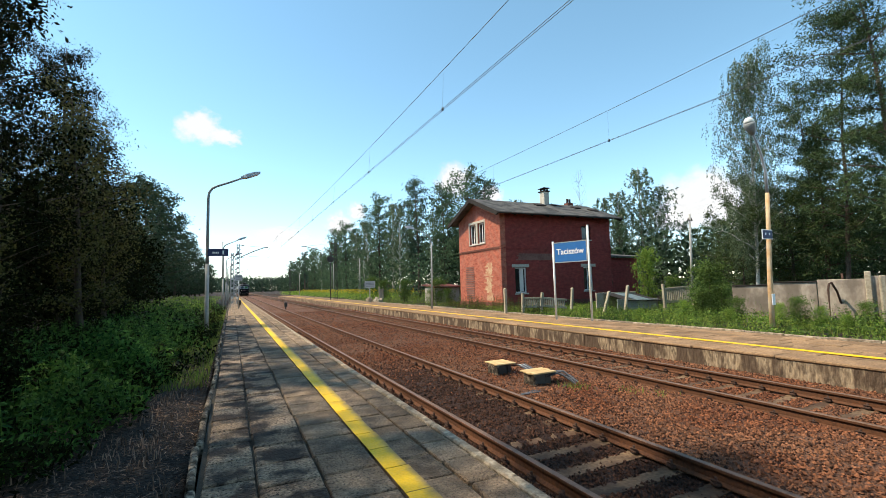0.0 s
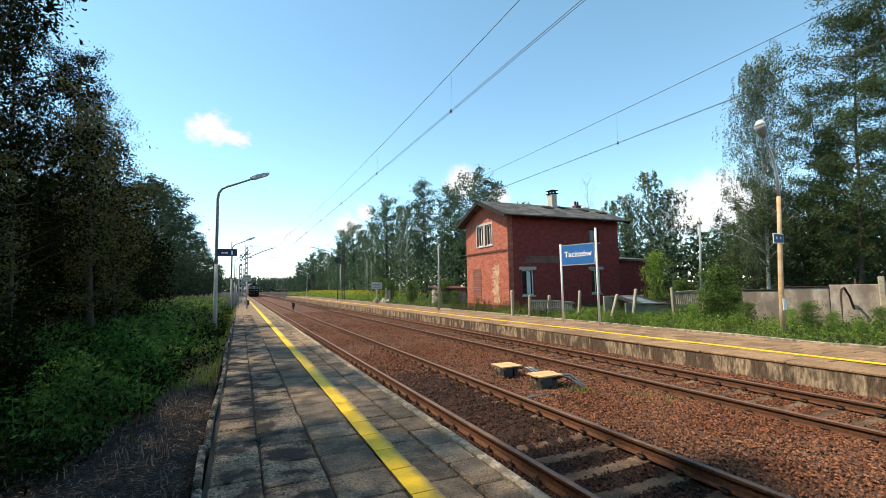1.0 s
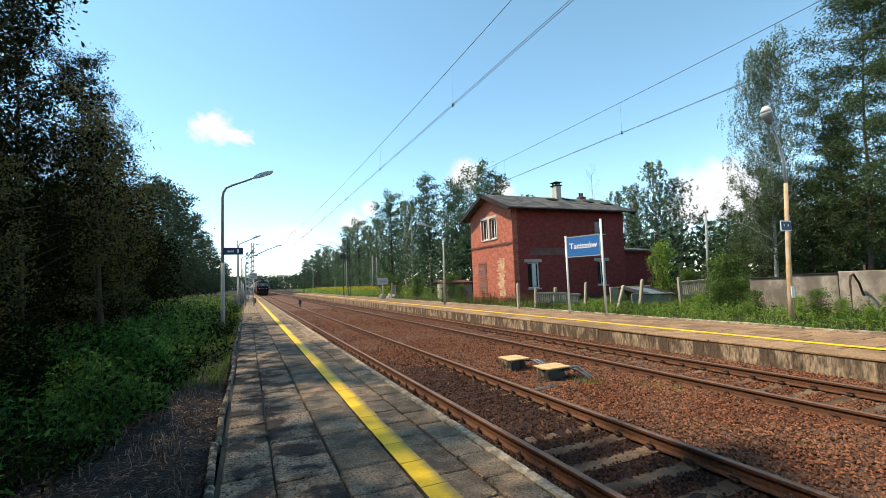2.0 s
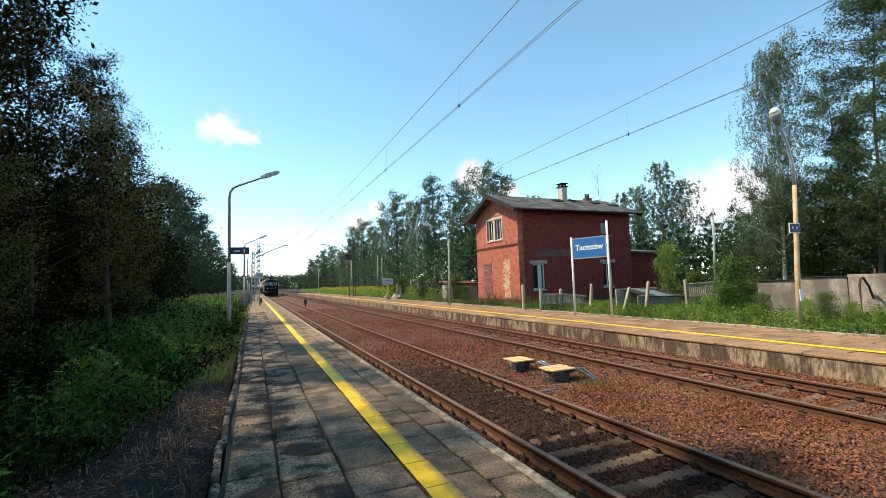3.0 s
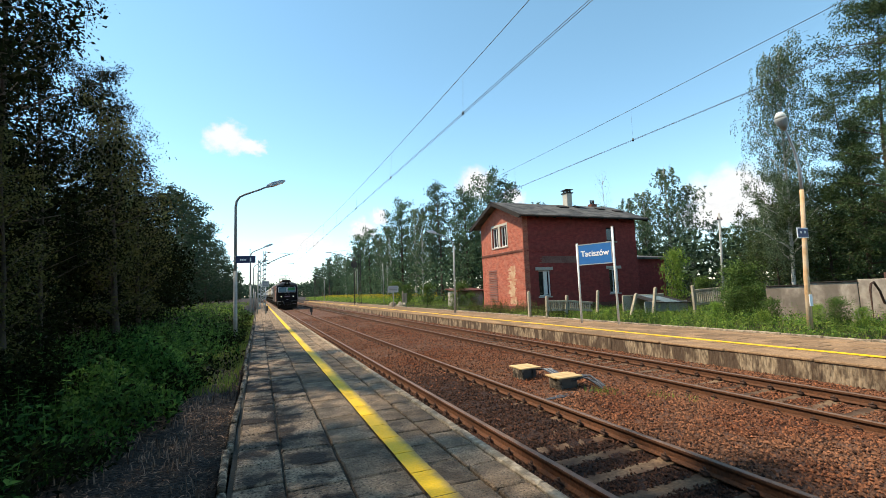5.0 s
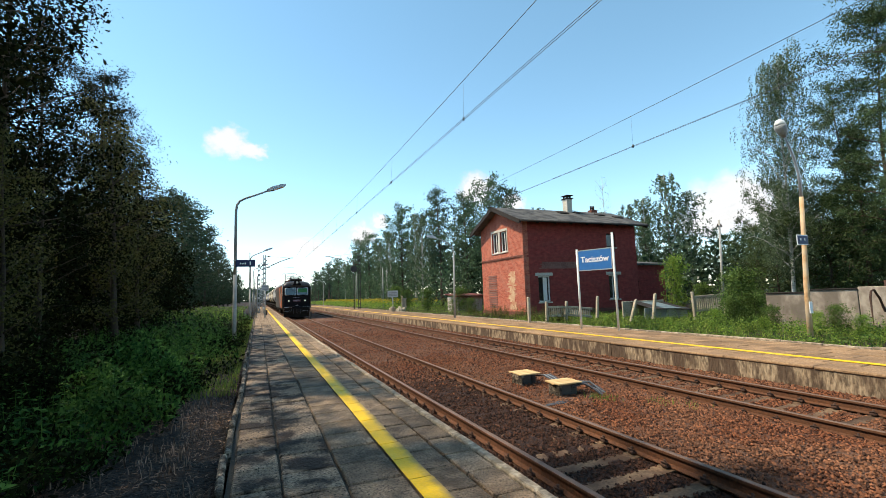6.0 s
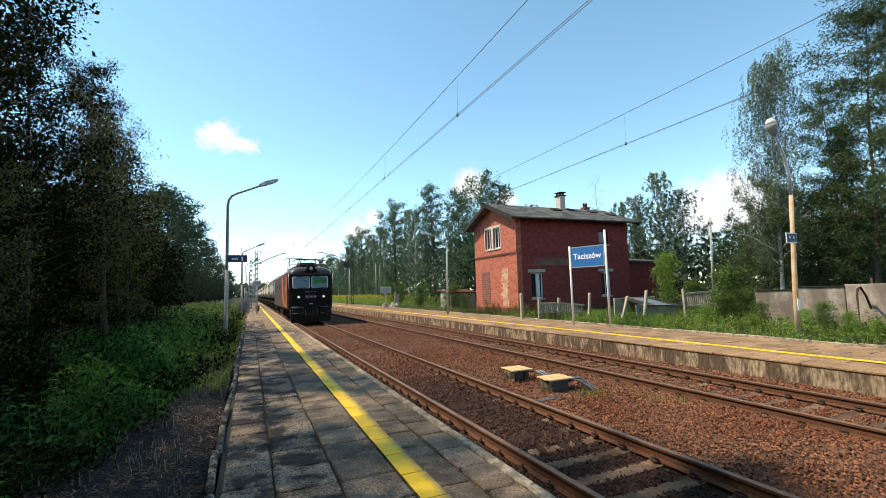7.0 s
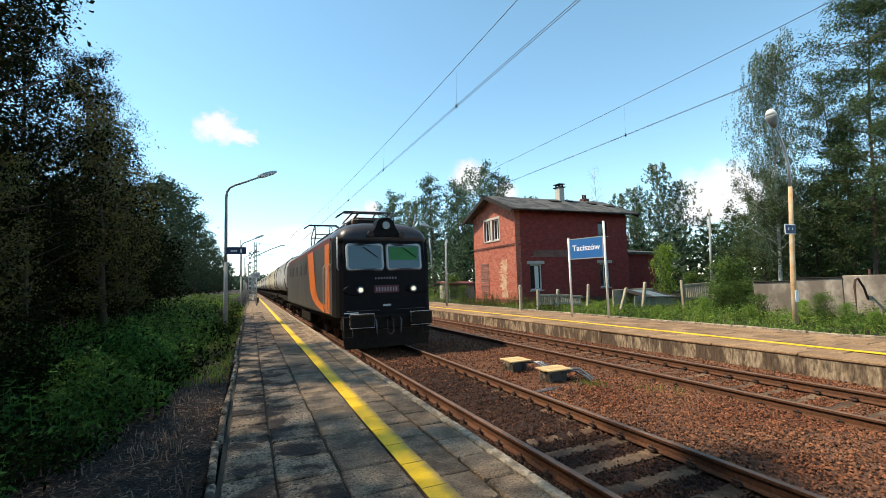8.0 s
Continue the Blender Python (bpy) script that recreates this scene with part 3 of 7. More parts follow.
def build_ballast():
    xs = np.linspace(2.06, 9.98, 67)
    ys = np.concatenate([np.linspace(-6, 40, 231), np.linspace(42, 120, 40), [150, 200, 300, 420]])
    rng = np.random.default_rng(5)
    v = [(x, y, bed_z(x, y) + rng.normal() * 0.010) for y in ys for x in xs]
    n = len(xs)
    f = [(j * n + i, j * n + i + 1, (j + 1) * n + i + 1, (j + 1) * n + i) for j in range(len(ys) - 1) for i in range(n - 1)]
    bed = part("ballast_bed", fast_mesh("ballast_bed", v, f, M["ballast"]))
    bed.data.materials.append(M["ballast_dark"])
    # darker faces between the near rails: oil plus painted shade
    for p in bed.data.polygons:
        if abs(p.center.x - NEAR_C) < 0.72 and p.center.y < 10.5:
            p.material_index = 1
    tagged(bed, "rust-brown crushed stone ballast under two tracks", "ballast", kind="structure")
    # loose stones, denser near by
    pts = []
    for y0, y1, dens in ((-6.0, 1.0, 150), (1.0, 7, 940), (7, 14, 440), (14, 26, 160), (26, 40, 50)):
        k = int((y1 - y0) * 7.8 * dens)
        p = np.c_[rng.uniform(2.10, 9.95, k), rng.uniform(y0, y1, k)]
        pts.append(p)
    p = np.concatenate(pts)
    keep = np.ones(len(p), bool)
    for c in (NEAR_C, FAR_C):
        for s in (-1, 1):
            keep &= abs(p[:, 0] - c - s * GAUGE / 2) > 0.09
        on = (abs(p[:, 0] - c) < 1.2) & (abs((p[:, 1] / SLEEP + 0.5) % 1 - 0.5) * SLEEP < np.where(c > 5, 0.065, np.where(p[:, 1] < 6, 0.075, 0.055)))
        keep &= ~(on & (rng.random(len(p)) < np.where(c > 5, 0.97, np.where(p[:, 1] < 5.2, 0.96, np.where(p[:, 1] < 8.5, 0.7, 0.22)))) & (abs(p[:, 0] - c) < 0.8))
    p = p[keep]
    n = len(p)
    z = np.array([bed_z(a, b) for a, b in p]) + rng.uniform(-0.006, 0.026, n)
    r = rng.uniform(0.010, 0.022, (n, 1, 1)) * (1 + 0.022 * p[:, 1])[:, None, None].clip(1, 1.8)
    base = np.array([(1, 0, 0), (-1, 0, 0), (0, 1, 0), (0, -1, 0), (0, 0, 1), (0, 0, -1)], float)
    v = base[None] * (1 + rng.uniform(-0.3, 0.3, (n, 6, 1))) + rng.uniform(-0.32, 0.32, (n, 6, 3))
    a = rng.uniform(0, 6.28, n)
    ca, sa = np.cos(a)[:, None], np.sin(a)[:, None]
    v = np.stack([v[..., 0] * ca - v[..., 1] * sa, v[..., 0] * sa + v[..., 1] * ca, v[..., 2] * 0.95], -1) * r
    v += np.c_[p, z][:, None, :]
    tri = np.array([(0, 2, 4), (2, 1, 4), (1, 3, 4), (3, 0, 4), (2, 0, 5), (1, 2, 5), (3, 1, 5), (0, 3, 5)])
    f = (tri[None] + 6 * np.arange(n)[:, None, None]).reshape(-1, 3)
    # dark stones: oil, and the trees' shade put into their colour
    oil_shade = (abs(p[:, 0] - NEAR_C + 0.1) + rng.normal(size=n) * 0.15 < 1.05) & (p[:, 1] + rng.normal(size=n) * 1.5 < 11.0)
    f = f.reshape(n, 8, 3)
    v = v.reshape(-1, 3)
    for sel, m, lab in ((~oil_shade, "stone", "loose rust-brown ballast stones round the sleepers"), (oil_shade, "stone_dark", "ballast stones between the near rails, dark from oil and painted shade")):
        idx = np.flatnonzero(sel)
        vv = v.reshape(n, 6, 3)[idx].reshape(-1, 3)
        ff = (tri[None] + 6 * np.arange(len(idx))[:, None, None]).reshape(-1, 3)
        tagged(part("ballast_stones", fast_mesh("ballast_stones", vv, ff, M[m])), lab, "ballast", kind="stuff")


SLEEP = 0.50
RAIL_PROFILE = [(-0.062, -0.158), (0.062, -0.158), (0.062, -0.148), (0.012, -0.128), (0.009, -0.045), (0.034, -0.035), (0.035, -0.006), (0.026, 0.0), (-0.026, 0.0), (-0.035, -0.006),
                (-0.034, -0.035), (-0.009, -0.045), (-0.012, -0.128), (-0.062, -0.148)]


def build_track(c, label, y_first):
    t = thing("railway_track", label, "railway track", pose(c, 0, RAIL), "railway tracks", "structure")
    for s in (-1, 1):
        g = Geo().prism([(u + s * GAUGE / 2, v) for u, v in RAIL_PROFILE], "y", -8, 420)
        rail = part("rail", g, M["rail_side"], t, "rust-brown steel rail")
        rail.data.materials.append(M["rail_top"])
        for p in rail.data.polygons:
            if p.normal.z > 0.6 and p.center.z > -0.01:
                p.material_index = 1
    g = Geo().prism([(-1.25, -0.30), (1.25, -0.30), (1.25, -0.172), (0.95, -0.160), (0.45, -0.185), (-0.45, -0.185), (-0.95, -0.160), (-1.25, -0.172)], "y", -0.105, 0.105)
    me = part("sleeper", g, M["sleeper"], t).data
    clip = Geo().box((-0.035, -0.045, -0.012), (0.035, 0.045, 0.03), 0.012)
    clip.tube([(0.0, -0.05, 0.03), (0.03, -0.02, 0.05), (0.03, 0.02, 0.05), (0.0, 0.05, 0.03)], 0.011, 5)
    clip.tube([(0, 0, 0.02), (0, 0, 0.075)], 0.016, 6)
    cm = clip.mesh("rail_clip", M["clip"])
    first = bpy.data.objects[t.children[-1].name]
    rng = random.Random(int(c * 10))
    k = 0
    for i in range(y_first, y_first + 100):
        y = i * SLEEP
        ob = first if k == 0 else part("sleeper", me, None, t)
        ob.matrix_basis = pose(rng.uniform(-0.02, 0.02), y + rng.uniform(-0.015, 0.015), rng.uniform(-0.01, 0.006), 0, 0, rng.uniform(-0.5, 0.5))
        k += 1
        if k < (60 if c < 5 else 44):
            for s in (-1, 1):
                for e in (-1, 1):
                    part("rail_clip", cm, None, t, m=pose(s * GAUGE / 2 + e * 0.085, y, -0.145, 0, 0, 0 if e > 0 else 180))
    far = Geo()
    for i in range(y_first + 100, y_first + 460):
        far.box((-0.8, i * SLEEP - 0.105, -0.30), (0.8, i * SLEEP + 0.105, -0.165))
    tagged(part("far_sleepers", far, M["sleeper"], t, fix=False), kind="stuff")
    return t


build_ballast()
build_track(NEAR_C, "railway track with rusty rails on concrete sleepers beside the near platform", -14)
build_track(FAR_C, "railway track with rusty rails on concrete sleepers beside the far platform", -6)


# ---- near platform ----
EDGE = 2.03
COLS = [-0.205, 0.19, 0.67, 1.15, 1.63, 1.93]


def build_near_platform():
    t = thing("platform_near", "old platform of grey concrete slabs with yellow safety line", "platform", kind="structure")
    part("platform_base", Geo().box((-0.235, -12, -0.85), (EDGE - 0.05, 112, -0.035)), M["joint"], t, "dirt-filled joints under the slabs")
    rng = random.Random(3)
    meshes = {}
    for i in range(5):
        w = COLS[i + 1] - COLS[i] - 0.018
        ms = []
        for k in range(3):
            g = Geo()
            c = 0.008
            g.box((-w / 2 + 0.004 * k, -0.231 + 0.003 * k, -0.05), (w / 2, 0.231, 0), c + 0.003 * k)
            ms.append(g.mesh("slab", M["slab_dirty" if i < 2 else "slab"]))
        meshes[i] = ms
    offs = []
    for i in range(5):
        off = rng.uniform(-0.2, 0.2)
        offs.append(off)
        xm = (COLS[i] + COLS[i + 1]) / 2
        for k in range(60):
            y = 1.0 + off + k * 0.478
            part("slab", meshes[i][rng.randrange(3)], None, t, m=pose(xm + rng.uniform(-0.004, 0.004), y, rng.uniform(-0.009, 0.003), rng.uniform(-0.9, 0.9), rng.uniform(-0.8, 0.8), rng.uniform(-0.9, 0.9)))
    rest = Geo()
    for i in range(5):
        for k in list(range(60, 230)) + list(range(-26, 0)):
            y = 1.0 + offs[i] + k * 0.478
            rest.box((COLS[i] + 0.006, y - 0.232, -0.05), (COLS[i + 1] - 0.006, y + 0.232, rng.uniform(-0.006, 0.002)))
    tagged(part("far_slabs", rest, M["slab"], t, fix=False), kind="stuff")
    # concrete nosing along the track
    for k in range(-6, 70):
        y = k * 1.5
        part("edge_stone", Geo().box((COLS[5] + 0.004, y + 0.005, -0.16), (EDGE, y + 1.495, 0.006 + rng.uniform(-0.004, 0.004)), 0.014), M["nosing"], t,
             m=pose(rng.uniform(-0.008, 0.008), 0, 0))
    part("retaining_wall", Geo().box((EDGE - 0.07, -12, -0.85), (EDGE - 0.02, 112, -0.15)), M["wall"], t, "stained concrete wall")
    # raised edging on the garden side
    for k in range(-6, 70):
        y = k * 1.0
        part("edging", Geo().box((-0.032, 0.02, -0.25), (0.032, rng.choice((0.98, 0.96, 0.90)), 0.03 + rng.uniform(-0.035, 0.03)), 0.016), M["kerb"], t,
             m=pose(-0.268 + rng.uniform(-0.025, 0.02), y, 0, rng.uniform(-1.0, 1.0), rng.uniform(-9, 7), rng.uniform(-1.6, 1.6)))
    # painted line, broken at the joints
    g = Geo()
    for k in range(-20, 230):
        y = 1.0 + k * 0.478
        a = 1.152 + rng.uniform(-0.004, 0.003)
        g.box((a, y - 0.233, 0.001), (a + 0.205 + rng.uniform(-0.012, 0.010), y + 0.233, 0.0045))
    part("safety_line", g, M["yellow_spray"], t, "worn yellow painted safety line", fix=False)


build_near_platform()

# ---- far platform ----
FAR_E = 9.98


def build_far_platform():
    t = thing("platform_far", "sunlit far platform of brownish slabs with yellow line and stained concrete wall", "platform", kind="structure")
    rng = random.Random(8)
    part("platform_base", Geo().box((FAR_E + 0.03, -25, -0.85), (13.45, 112, FAR_TOP - 0.045)), M["joint"], t)
    for k in range(-10, 62):
        y = k * 1.8
        part("wall_panel", Geo().box((FAR_E, y + 0.001, -0.85), (FAR_E + 0.14, y + 1.799, FAR_TOP - 0.07)), M["wall"], t, m=pose(rng.uniform(-0.01, 0.01), 0, 0))
        part("edge_slab", Geo().box((FAR_E - 0.012, y + 0.006, FAR_TOP - 0.068), (FAR_E + 0.62, y + 1.794, FAR_TOP), 0.02), M["slab_far"], t,
             m=pose(rng.uniform(-0.012, 0.012), 0, rng.uniform(-0.006, 0.004)))
    n = 0
    rest = Geo()
    for i in range(5):
        x = FAR_E + 0.63 + i * 0.56
        for k in range(-40, 180):
            y = k * 0.62 + (0.31 if i % 2 else 0)
            if 3 < y < 34 and n < 260:
                part("slab", Geo().box((x + 0.006, y + 0.008, FAR_TOP - 0.05), (x + 0.550, y + 0.608, FAR_TOP + rng.uniform(-0.014, 0.004)), 0.012), M["slab_far"], t, fix=False)
                n += 1
            else:
                rest.box((x + 0.006, y + 0.008, FAR_TOP - 0.05), (x + 0.550, y + 0.608, FAR_TOP + rng.uniform(-0.006, 0.003)))
    tagged(part("far_slabs", rest, M["slab_far"], t, fix=False), kind="stuff")
    g = Geo()
    for k in range(-20, 112):
        g.box((10.95 + rng.uniform(-0.004, 0.004), k + 0.004, FAR_TOP + 0.003), (11.15 + rng.uniform(-0.006, 0.006), k + 0.996, FAR_TOP + 0.008))
    part("safety_line", g, M["yellow"], t, "yellow painted safety line", fix=False)
    for k in range(-20, 112):
        part("back_kerb", Geo().box((13.44, k + 0.008, -0.4), (13.54, k + 0.992, FAR_TOP + 0.05), 0.012), M["nosing"], t, m=pose(rng.uniform(-0.01, 0.01), 0, rng.uniform(-0.02, 0.01)), fix=False)


build_far_platform()

# ---- the brick station house ----
HX0, HX1, HY0, HY1 = 16.89, 27.2, 26.0, 32.2
HZ0, HEAVE, HRIDGE = -0.35, 6.45, 7.75


def wall_with_holes(axis, at, thick, a0, a1, z0, z1, holes):
    """A wall in the plane 'x' or 'y' = at, from a0 to a1, pierced by openings (a, b, low, high)."""
    us = sorted({a0, a1, *[h[0] for h in holes], *[h[1] for h in holes]})
    zs = sorted({z0, z1, *[h[2] for h in holes], *[h[3] for h in holes]})
    solid = {(i, k): not any(h[0] < (us[i] + us[i + 1]) / 2 < h[1] and h[2] < (zs[k] + zs[k + 1]) / 2 < h[3] for h in holes) for i in range(len(us) - 1) for k in range(len(zs) - 1)}
    n = len(us)
    ids = lambda i, k, d: d * n * len(zs) + k * n + i
    vs = [((at + d * thick, u, z) if axis == "x" else (u, at + d * thick, z)) for d in (0, 1) for z in zs for u in us]
    fs = []
    for (i, k), full in solid.items():
        if not full:
            continue
        for d in (0, 1):
            fs.append((ids(i, k, d), ids(i + 1, k, d), ids(i + 1, k + 1, d), ids(i, k + 1, d)))
        for di, dk, p, q in ((-1, 0, (i, k), (i, k + 1)), (1, 0, (i + 1, k), (i + 1, k + 1)), (0, -1, (i, k), (i + 1, k)), (0, 1, (i, k + 1), (i + 1, k + 1))):
            if not solid.get((i + di, k + dk), False):
                fs.append((ids(*p, 0), ids(*q, 0), ids(*q, 1), ids(*p, 1)))
    return Geo().add(vs, fs)


def house_window(t, axis, at, a0, a1, z0, z1, panes=1, frame="white_wood", broken=False):
    """A recessed window under the house: frame, glass, sill."""
    def bx(lo, hi, c=0.0):
        g = Geo()
        (u0, d0, w0), (u1, d1, w1) = lo, hi
        return g.box((at + d0, u0, w0), (at + d1, u1, w1), c) if axis == "x" else g.box((u0, at + d0, w0), (u1, at + d1, w1), c)
    w = part("window", bx((a0 + 0.05, 0.20, z0 + 0.05), (a1 - 0.05, 0.215, z1 - 0.05)), M["dark_glass"], t, "dark window opening with weathered frame")
    b = 0.085
    for lo, hi in (((a0, 0.12, z0), (a0 + b, 0.19, z1)), ((a1 - b, 0.12, z0), (a1, 0.19, z1)), ((a0 + b, 0.12, z1 - b), (a1 - b, 0.19, z1)), ((a0 + b, 0.12, z0), (a1 - b, 0.19, z0 + b))):
        part("frame", bx(lo, hi, 0.01), M[frame], w)
    if not broken:
        m = (a0 + a1) / 2
        part("frame", bx((m - 0.035, 0.125, z0 + b), (m + 0.035, 0.185, z1 - b), 0.008), M[frame], w)
    part("sill", bx((a0 - 0.08, -0.06, z0 - 0.10), (a1 + 0.08, 0.13, z0 - 0.003), 0.015), M["lintel"], w)


def build_house():
    t = thing("station_house", "abandoned two-storey red brick station house with tar roof", "house")
    gy = (HY0 + HY1) / 2
    gholes = [(28.15, 29.10, 4.50, 6.05), (29.40, 30.35, 4.50, 6.05)]
    sholes = [(18.0, 19.0, 0.75, 2.55), (24.3, 25.25, 0.75, 2.55), (24.3, 25.2, 4.65, 5.70)]
    # gable wall, faces the tracks
    g = wall_with_holes("x", HX0, 0.4, HY0, HY1, HZ0, HEAVE, gholes)
    part("gable_top", Geo().prism([(HY0, HEAVE), (HY1, HEAVE), (gy, HRIDGE)], "x", HX0, HX0 + 0.4), M["brick_front"], t)
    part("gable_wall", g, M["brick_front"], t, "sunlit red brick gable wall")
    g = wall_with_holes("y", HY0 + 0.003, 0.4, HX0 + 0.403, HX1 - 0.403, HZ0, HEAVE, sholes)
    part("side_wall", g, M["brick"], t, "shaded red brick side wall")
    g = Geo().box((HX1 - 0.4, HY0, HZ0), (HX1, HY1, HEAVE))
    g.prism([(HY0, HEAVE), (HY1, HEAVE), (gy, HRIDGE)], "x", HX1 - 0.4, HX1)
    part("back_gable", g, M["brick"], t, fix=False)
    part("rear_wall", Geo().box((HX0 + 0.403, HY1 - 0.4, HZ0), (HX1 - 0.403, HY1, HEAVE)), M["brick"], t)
    part("upper_floor", Geo().box((HX0 + 0.41, HY0 + 0.41, 3.2), (HX1 - 0.41, HY1 - 0.41, 3.4)), M["dark_wood"], t)
    # toothed string course between the storeys
    for k in range(44):
        y = HY0 + 0.02 + k * 0.14
        part("string_brick", Geo().box((HX0 - 0.05, y, 3.86), (HX0 + 0.02, y + 0.07, 3.96)), M["brick_dark"], t)
    part("string_course", Geo().box((HX0 - 0.035, HY0 - 0.02, 3.97), (HX0 + 0.02, HY1 + 0.02, 4.06)), M["brick_dark"], t, "dark brick course")
    part("string_course", Geo().box((HX0 + 0.23, HY0 - 0.03, 3.90), (HX1, HY0 + 0.01, 4.02)), M["brick"], t, "projecting brick course")
    # plain corner strips and gable edging
    part("corner_strip", Geo().box((HX0 - 0.025, HY0 - 0.025, HZ0), (HX0 + 0.25, HY0 + 0.25, HEAVE)), M["brick_front"], t)
    part("plinth", Geo().box((HX0 - 0.05, HY0 - 0.05, HZ0 - 0.3), (HX1 + 0.05, HY1 + 0.05, 0.12)), M["brick_dark"], t)
    # roof: two slabs with broken patches
    for side in (-1, 1):
        y_e = gy + side * (HY1 - gy + 0.75)
        z_e = HEAVE - 0.12
        slope = math.atan2(HRIDGE + 0.16 - z_e, abs(y_e - gy))
        ln = math.hypot(HRIDGE + 0.16 - z_e, abs(y_e - gy))
        m = pose((HX0 + HX1) / 2, gy, HRIDGE + 0.19, math.degrees(slope) * (1 if side < 0 else -1))
        half = (HX1 - HX0) / 2 + 0.65
        roof = part("roof", Geo().box((-half, -ln if side < 0 else 0, -0.09), (half, 0 if side < 0 else ln, 0), 0.02), M["roof"], t, "patched grey tar-paper roof", m=m)
        rng = random.Random(4 + side)
        for k in range(9):
            x0 = rng.uniform(-half, half - 2.0)
            part("roofing_strip", Geo().box((x0, (-ln if side < 0 else 0.1), 0.003 + 0.002 * k), (x0 + rng.uniform(0.9, 1.1), (-0.1 if side < 0 else ln), 0.012 + 0.002 * k), 0.003), M["roof"], roof)
        if side < 0:
            for x0, y0, w, h in ((-0.4, -1.3, 0.9, 0.5), (3.2, -1.5, 0.7, 0.5), (1.4, -0.9, 0.5, 0.4), (4.4, -2.2, 0.8, 0.5)):
                part("roof_hatch", Geo().box((x0, y0, 0.02), (x0 + w, y0 + h, 0.10), 0.01), M["dark_wood"], roof, "dark torn patch")
            part("gutter", Geo().tube([(-half, -ln - 0.05, -0.06), (half, -ln - 0.05, -0.06)], 0.06, 8), M["dark_wood"], roof)
        # barge boards
        for xx in (-half, half):
            part("barge_board", Geo().box((xx - 0.03, (-ln if side < 0 else 0), -0.28), (xx + 0.03, (0 if side < 0 else ln), 0.015), 0.008), M["dark_wood"], roof)
        for k in range(9):
            xx = -half + 0.05 + k * (2 * half - 0.2) / 8
            part("rafter", Geo().box((xx, (-ln if side < 0 else ln - 0.75), -0.21), (xx + 0.1, (-ln + 0.75 if side < 0 else ln), -0.095)), M["dark_wood"], roof)
    for h in gholes:
        house_window(t, "x", HX0, *h)
    for lo, hi in (((HX0 - 0.03, 28.02, 6.05), (HX0 + 0.05, 30.48, 6.24)), ((HX0 - 0.03, 28.02, 4.41), (HX0 + 0.05, 28.14, 6.05)), ((HX0 - 0.03, 29.11, 4.41), (HX0 + 0.05, 29.39, 6.05)), ((HX0 - 0.03, 30.36, 4.41), (HX0 + 0.05, 30.48, 6.05))):
        part("window_surround", Geo().box(lo, hi, 0.01), M["lintel"], t, "pale plaster window surround")
    house_window(t, "y", HY0, *sholes[0])
    house_window(t, "y", HY0, *sholes[1])
    house_window(t, "y", HY0, *sholes[2], frame="dark_wood", broken=True)
    for a, b in ((17.75, 19.2), (24.05, 25.5)):
        part("lintel", Geo().box((a, HY0 - 0.04, 2.56), (b, HY0 + 0.05, 2.78), 0.01), M["lintel"], t, "pale window lintel")
    part("curtain", Geo().box((18.55, HY0 + 0.16, 0.86), (18.80, HY0 + 0.185, 2.45), 0.005), M["white_wood"], t, "white board in the window")
    # bricked-up door and bare plaster patches
    rng = random.Random(21)
    for k in range(14):
        z = 0.35 + k * 0.18
        part("infill_course", Geo().box((HX0 - 0.018 - rng.uniform(0, 0.02), 29.85, z), (HX0 + 0.02, 31.2 - rng.uniform(0, 0.1), z + 0.11)), M["grey_patch"], t)
    for k in range(26):
        z = 0.25 + k * 0.105
        a = 27.25 + rng.uniform(-0.15, 0.2)
        part("bare_plaster", Geo().box((HX0 - 0.006 - 0.004 * (k % 2), a, z), (HX0 + 0.02, a + rng.uniform(0.6, 1.0), z + 0.104)), M["plaster"], t, "patch of bare yellowish plaster")
    for k in range(7):
        a = 18.3 + rng.uniform(-0.2, 0.1)
        part("faded_name_board", Geo().box((a, HY0 - 0.006 - 0.003 * (k % 2), 3.06 + k * 0.07), (21.4 + rng.uniform(-0.3, 0.2), HY0 + 0.01, 3.06 + k * 0.07 + 0.069)), M["grey_patch"], t, "faded grey painted name panel")
    # chimneys
    ch = part("chimney", Geo().box((22.95, 28.6, 7.2), (23.45, 29.2, 8.85), 0.02), M["lintel"], t, "pale plastered chimney")
    part("cap", Geo().box((22.87, 28.5, 8.85), (23.53, 29.3, 8.93), 0.015), M["dark_wood"], ch)
    for dx in (0.05, 0.35):
        for dy in (0.05, 0.45):
            part("cap_support", Geo().box((22.95 + dx, 28.6 + dy, 8.93), (23.05 + dx, 28.7 + dy, 9.12)), M["dark_wood"], ch)
    part("cap_plate", Geo().box((22.87, 28.5, 9.12), (23.53, 29.3, 9.17), 0.01), M["dark_wood"], ch)
    ch = part("chimney", Geo().box((26.1, 29.4, 7.2), (26.7, 29.9, 8.25), 0.02), M["brick_dark"], t, "short dark brick chimney")
    for dx in (0.08, 0.34):
        part("pot", Geo().tube([(26.18 + dx, 29.65, 8.25), (26.18 + dx, 29.65, 8.6)], 0.09, 10), M["dark_wood"], ch)
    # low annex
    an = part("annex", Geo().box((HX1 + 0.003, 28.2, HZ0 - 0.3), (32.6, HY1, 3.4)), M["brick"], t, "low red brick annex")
    part("annex_roof", Geo().prism([(27.8, 3.41), (HY1 + 0.3, 4.0), (HY1 + 0.3, 4.1), (27.8, 3.53)], "x", HX1 + 0.004, 33.1), M["roof"], an)
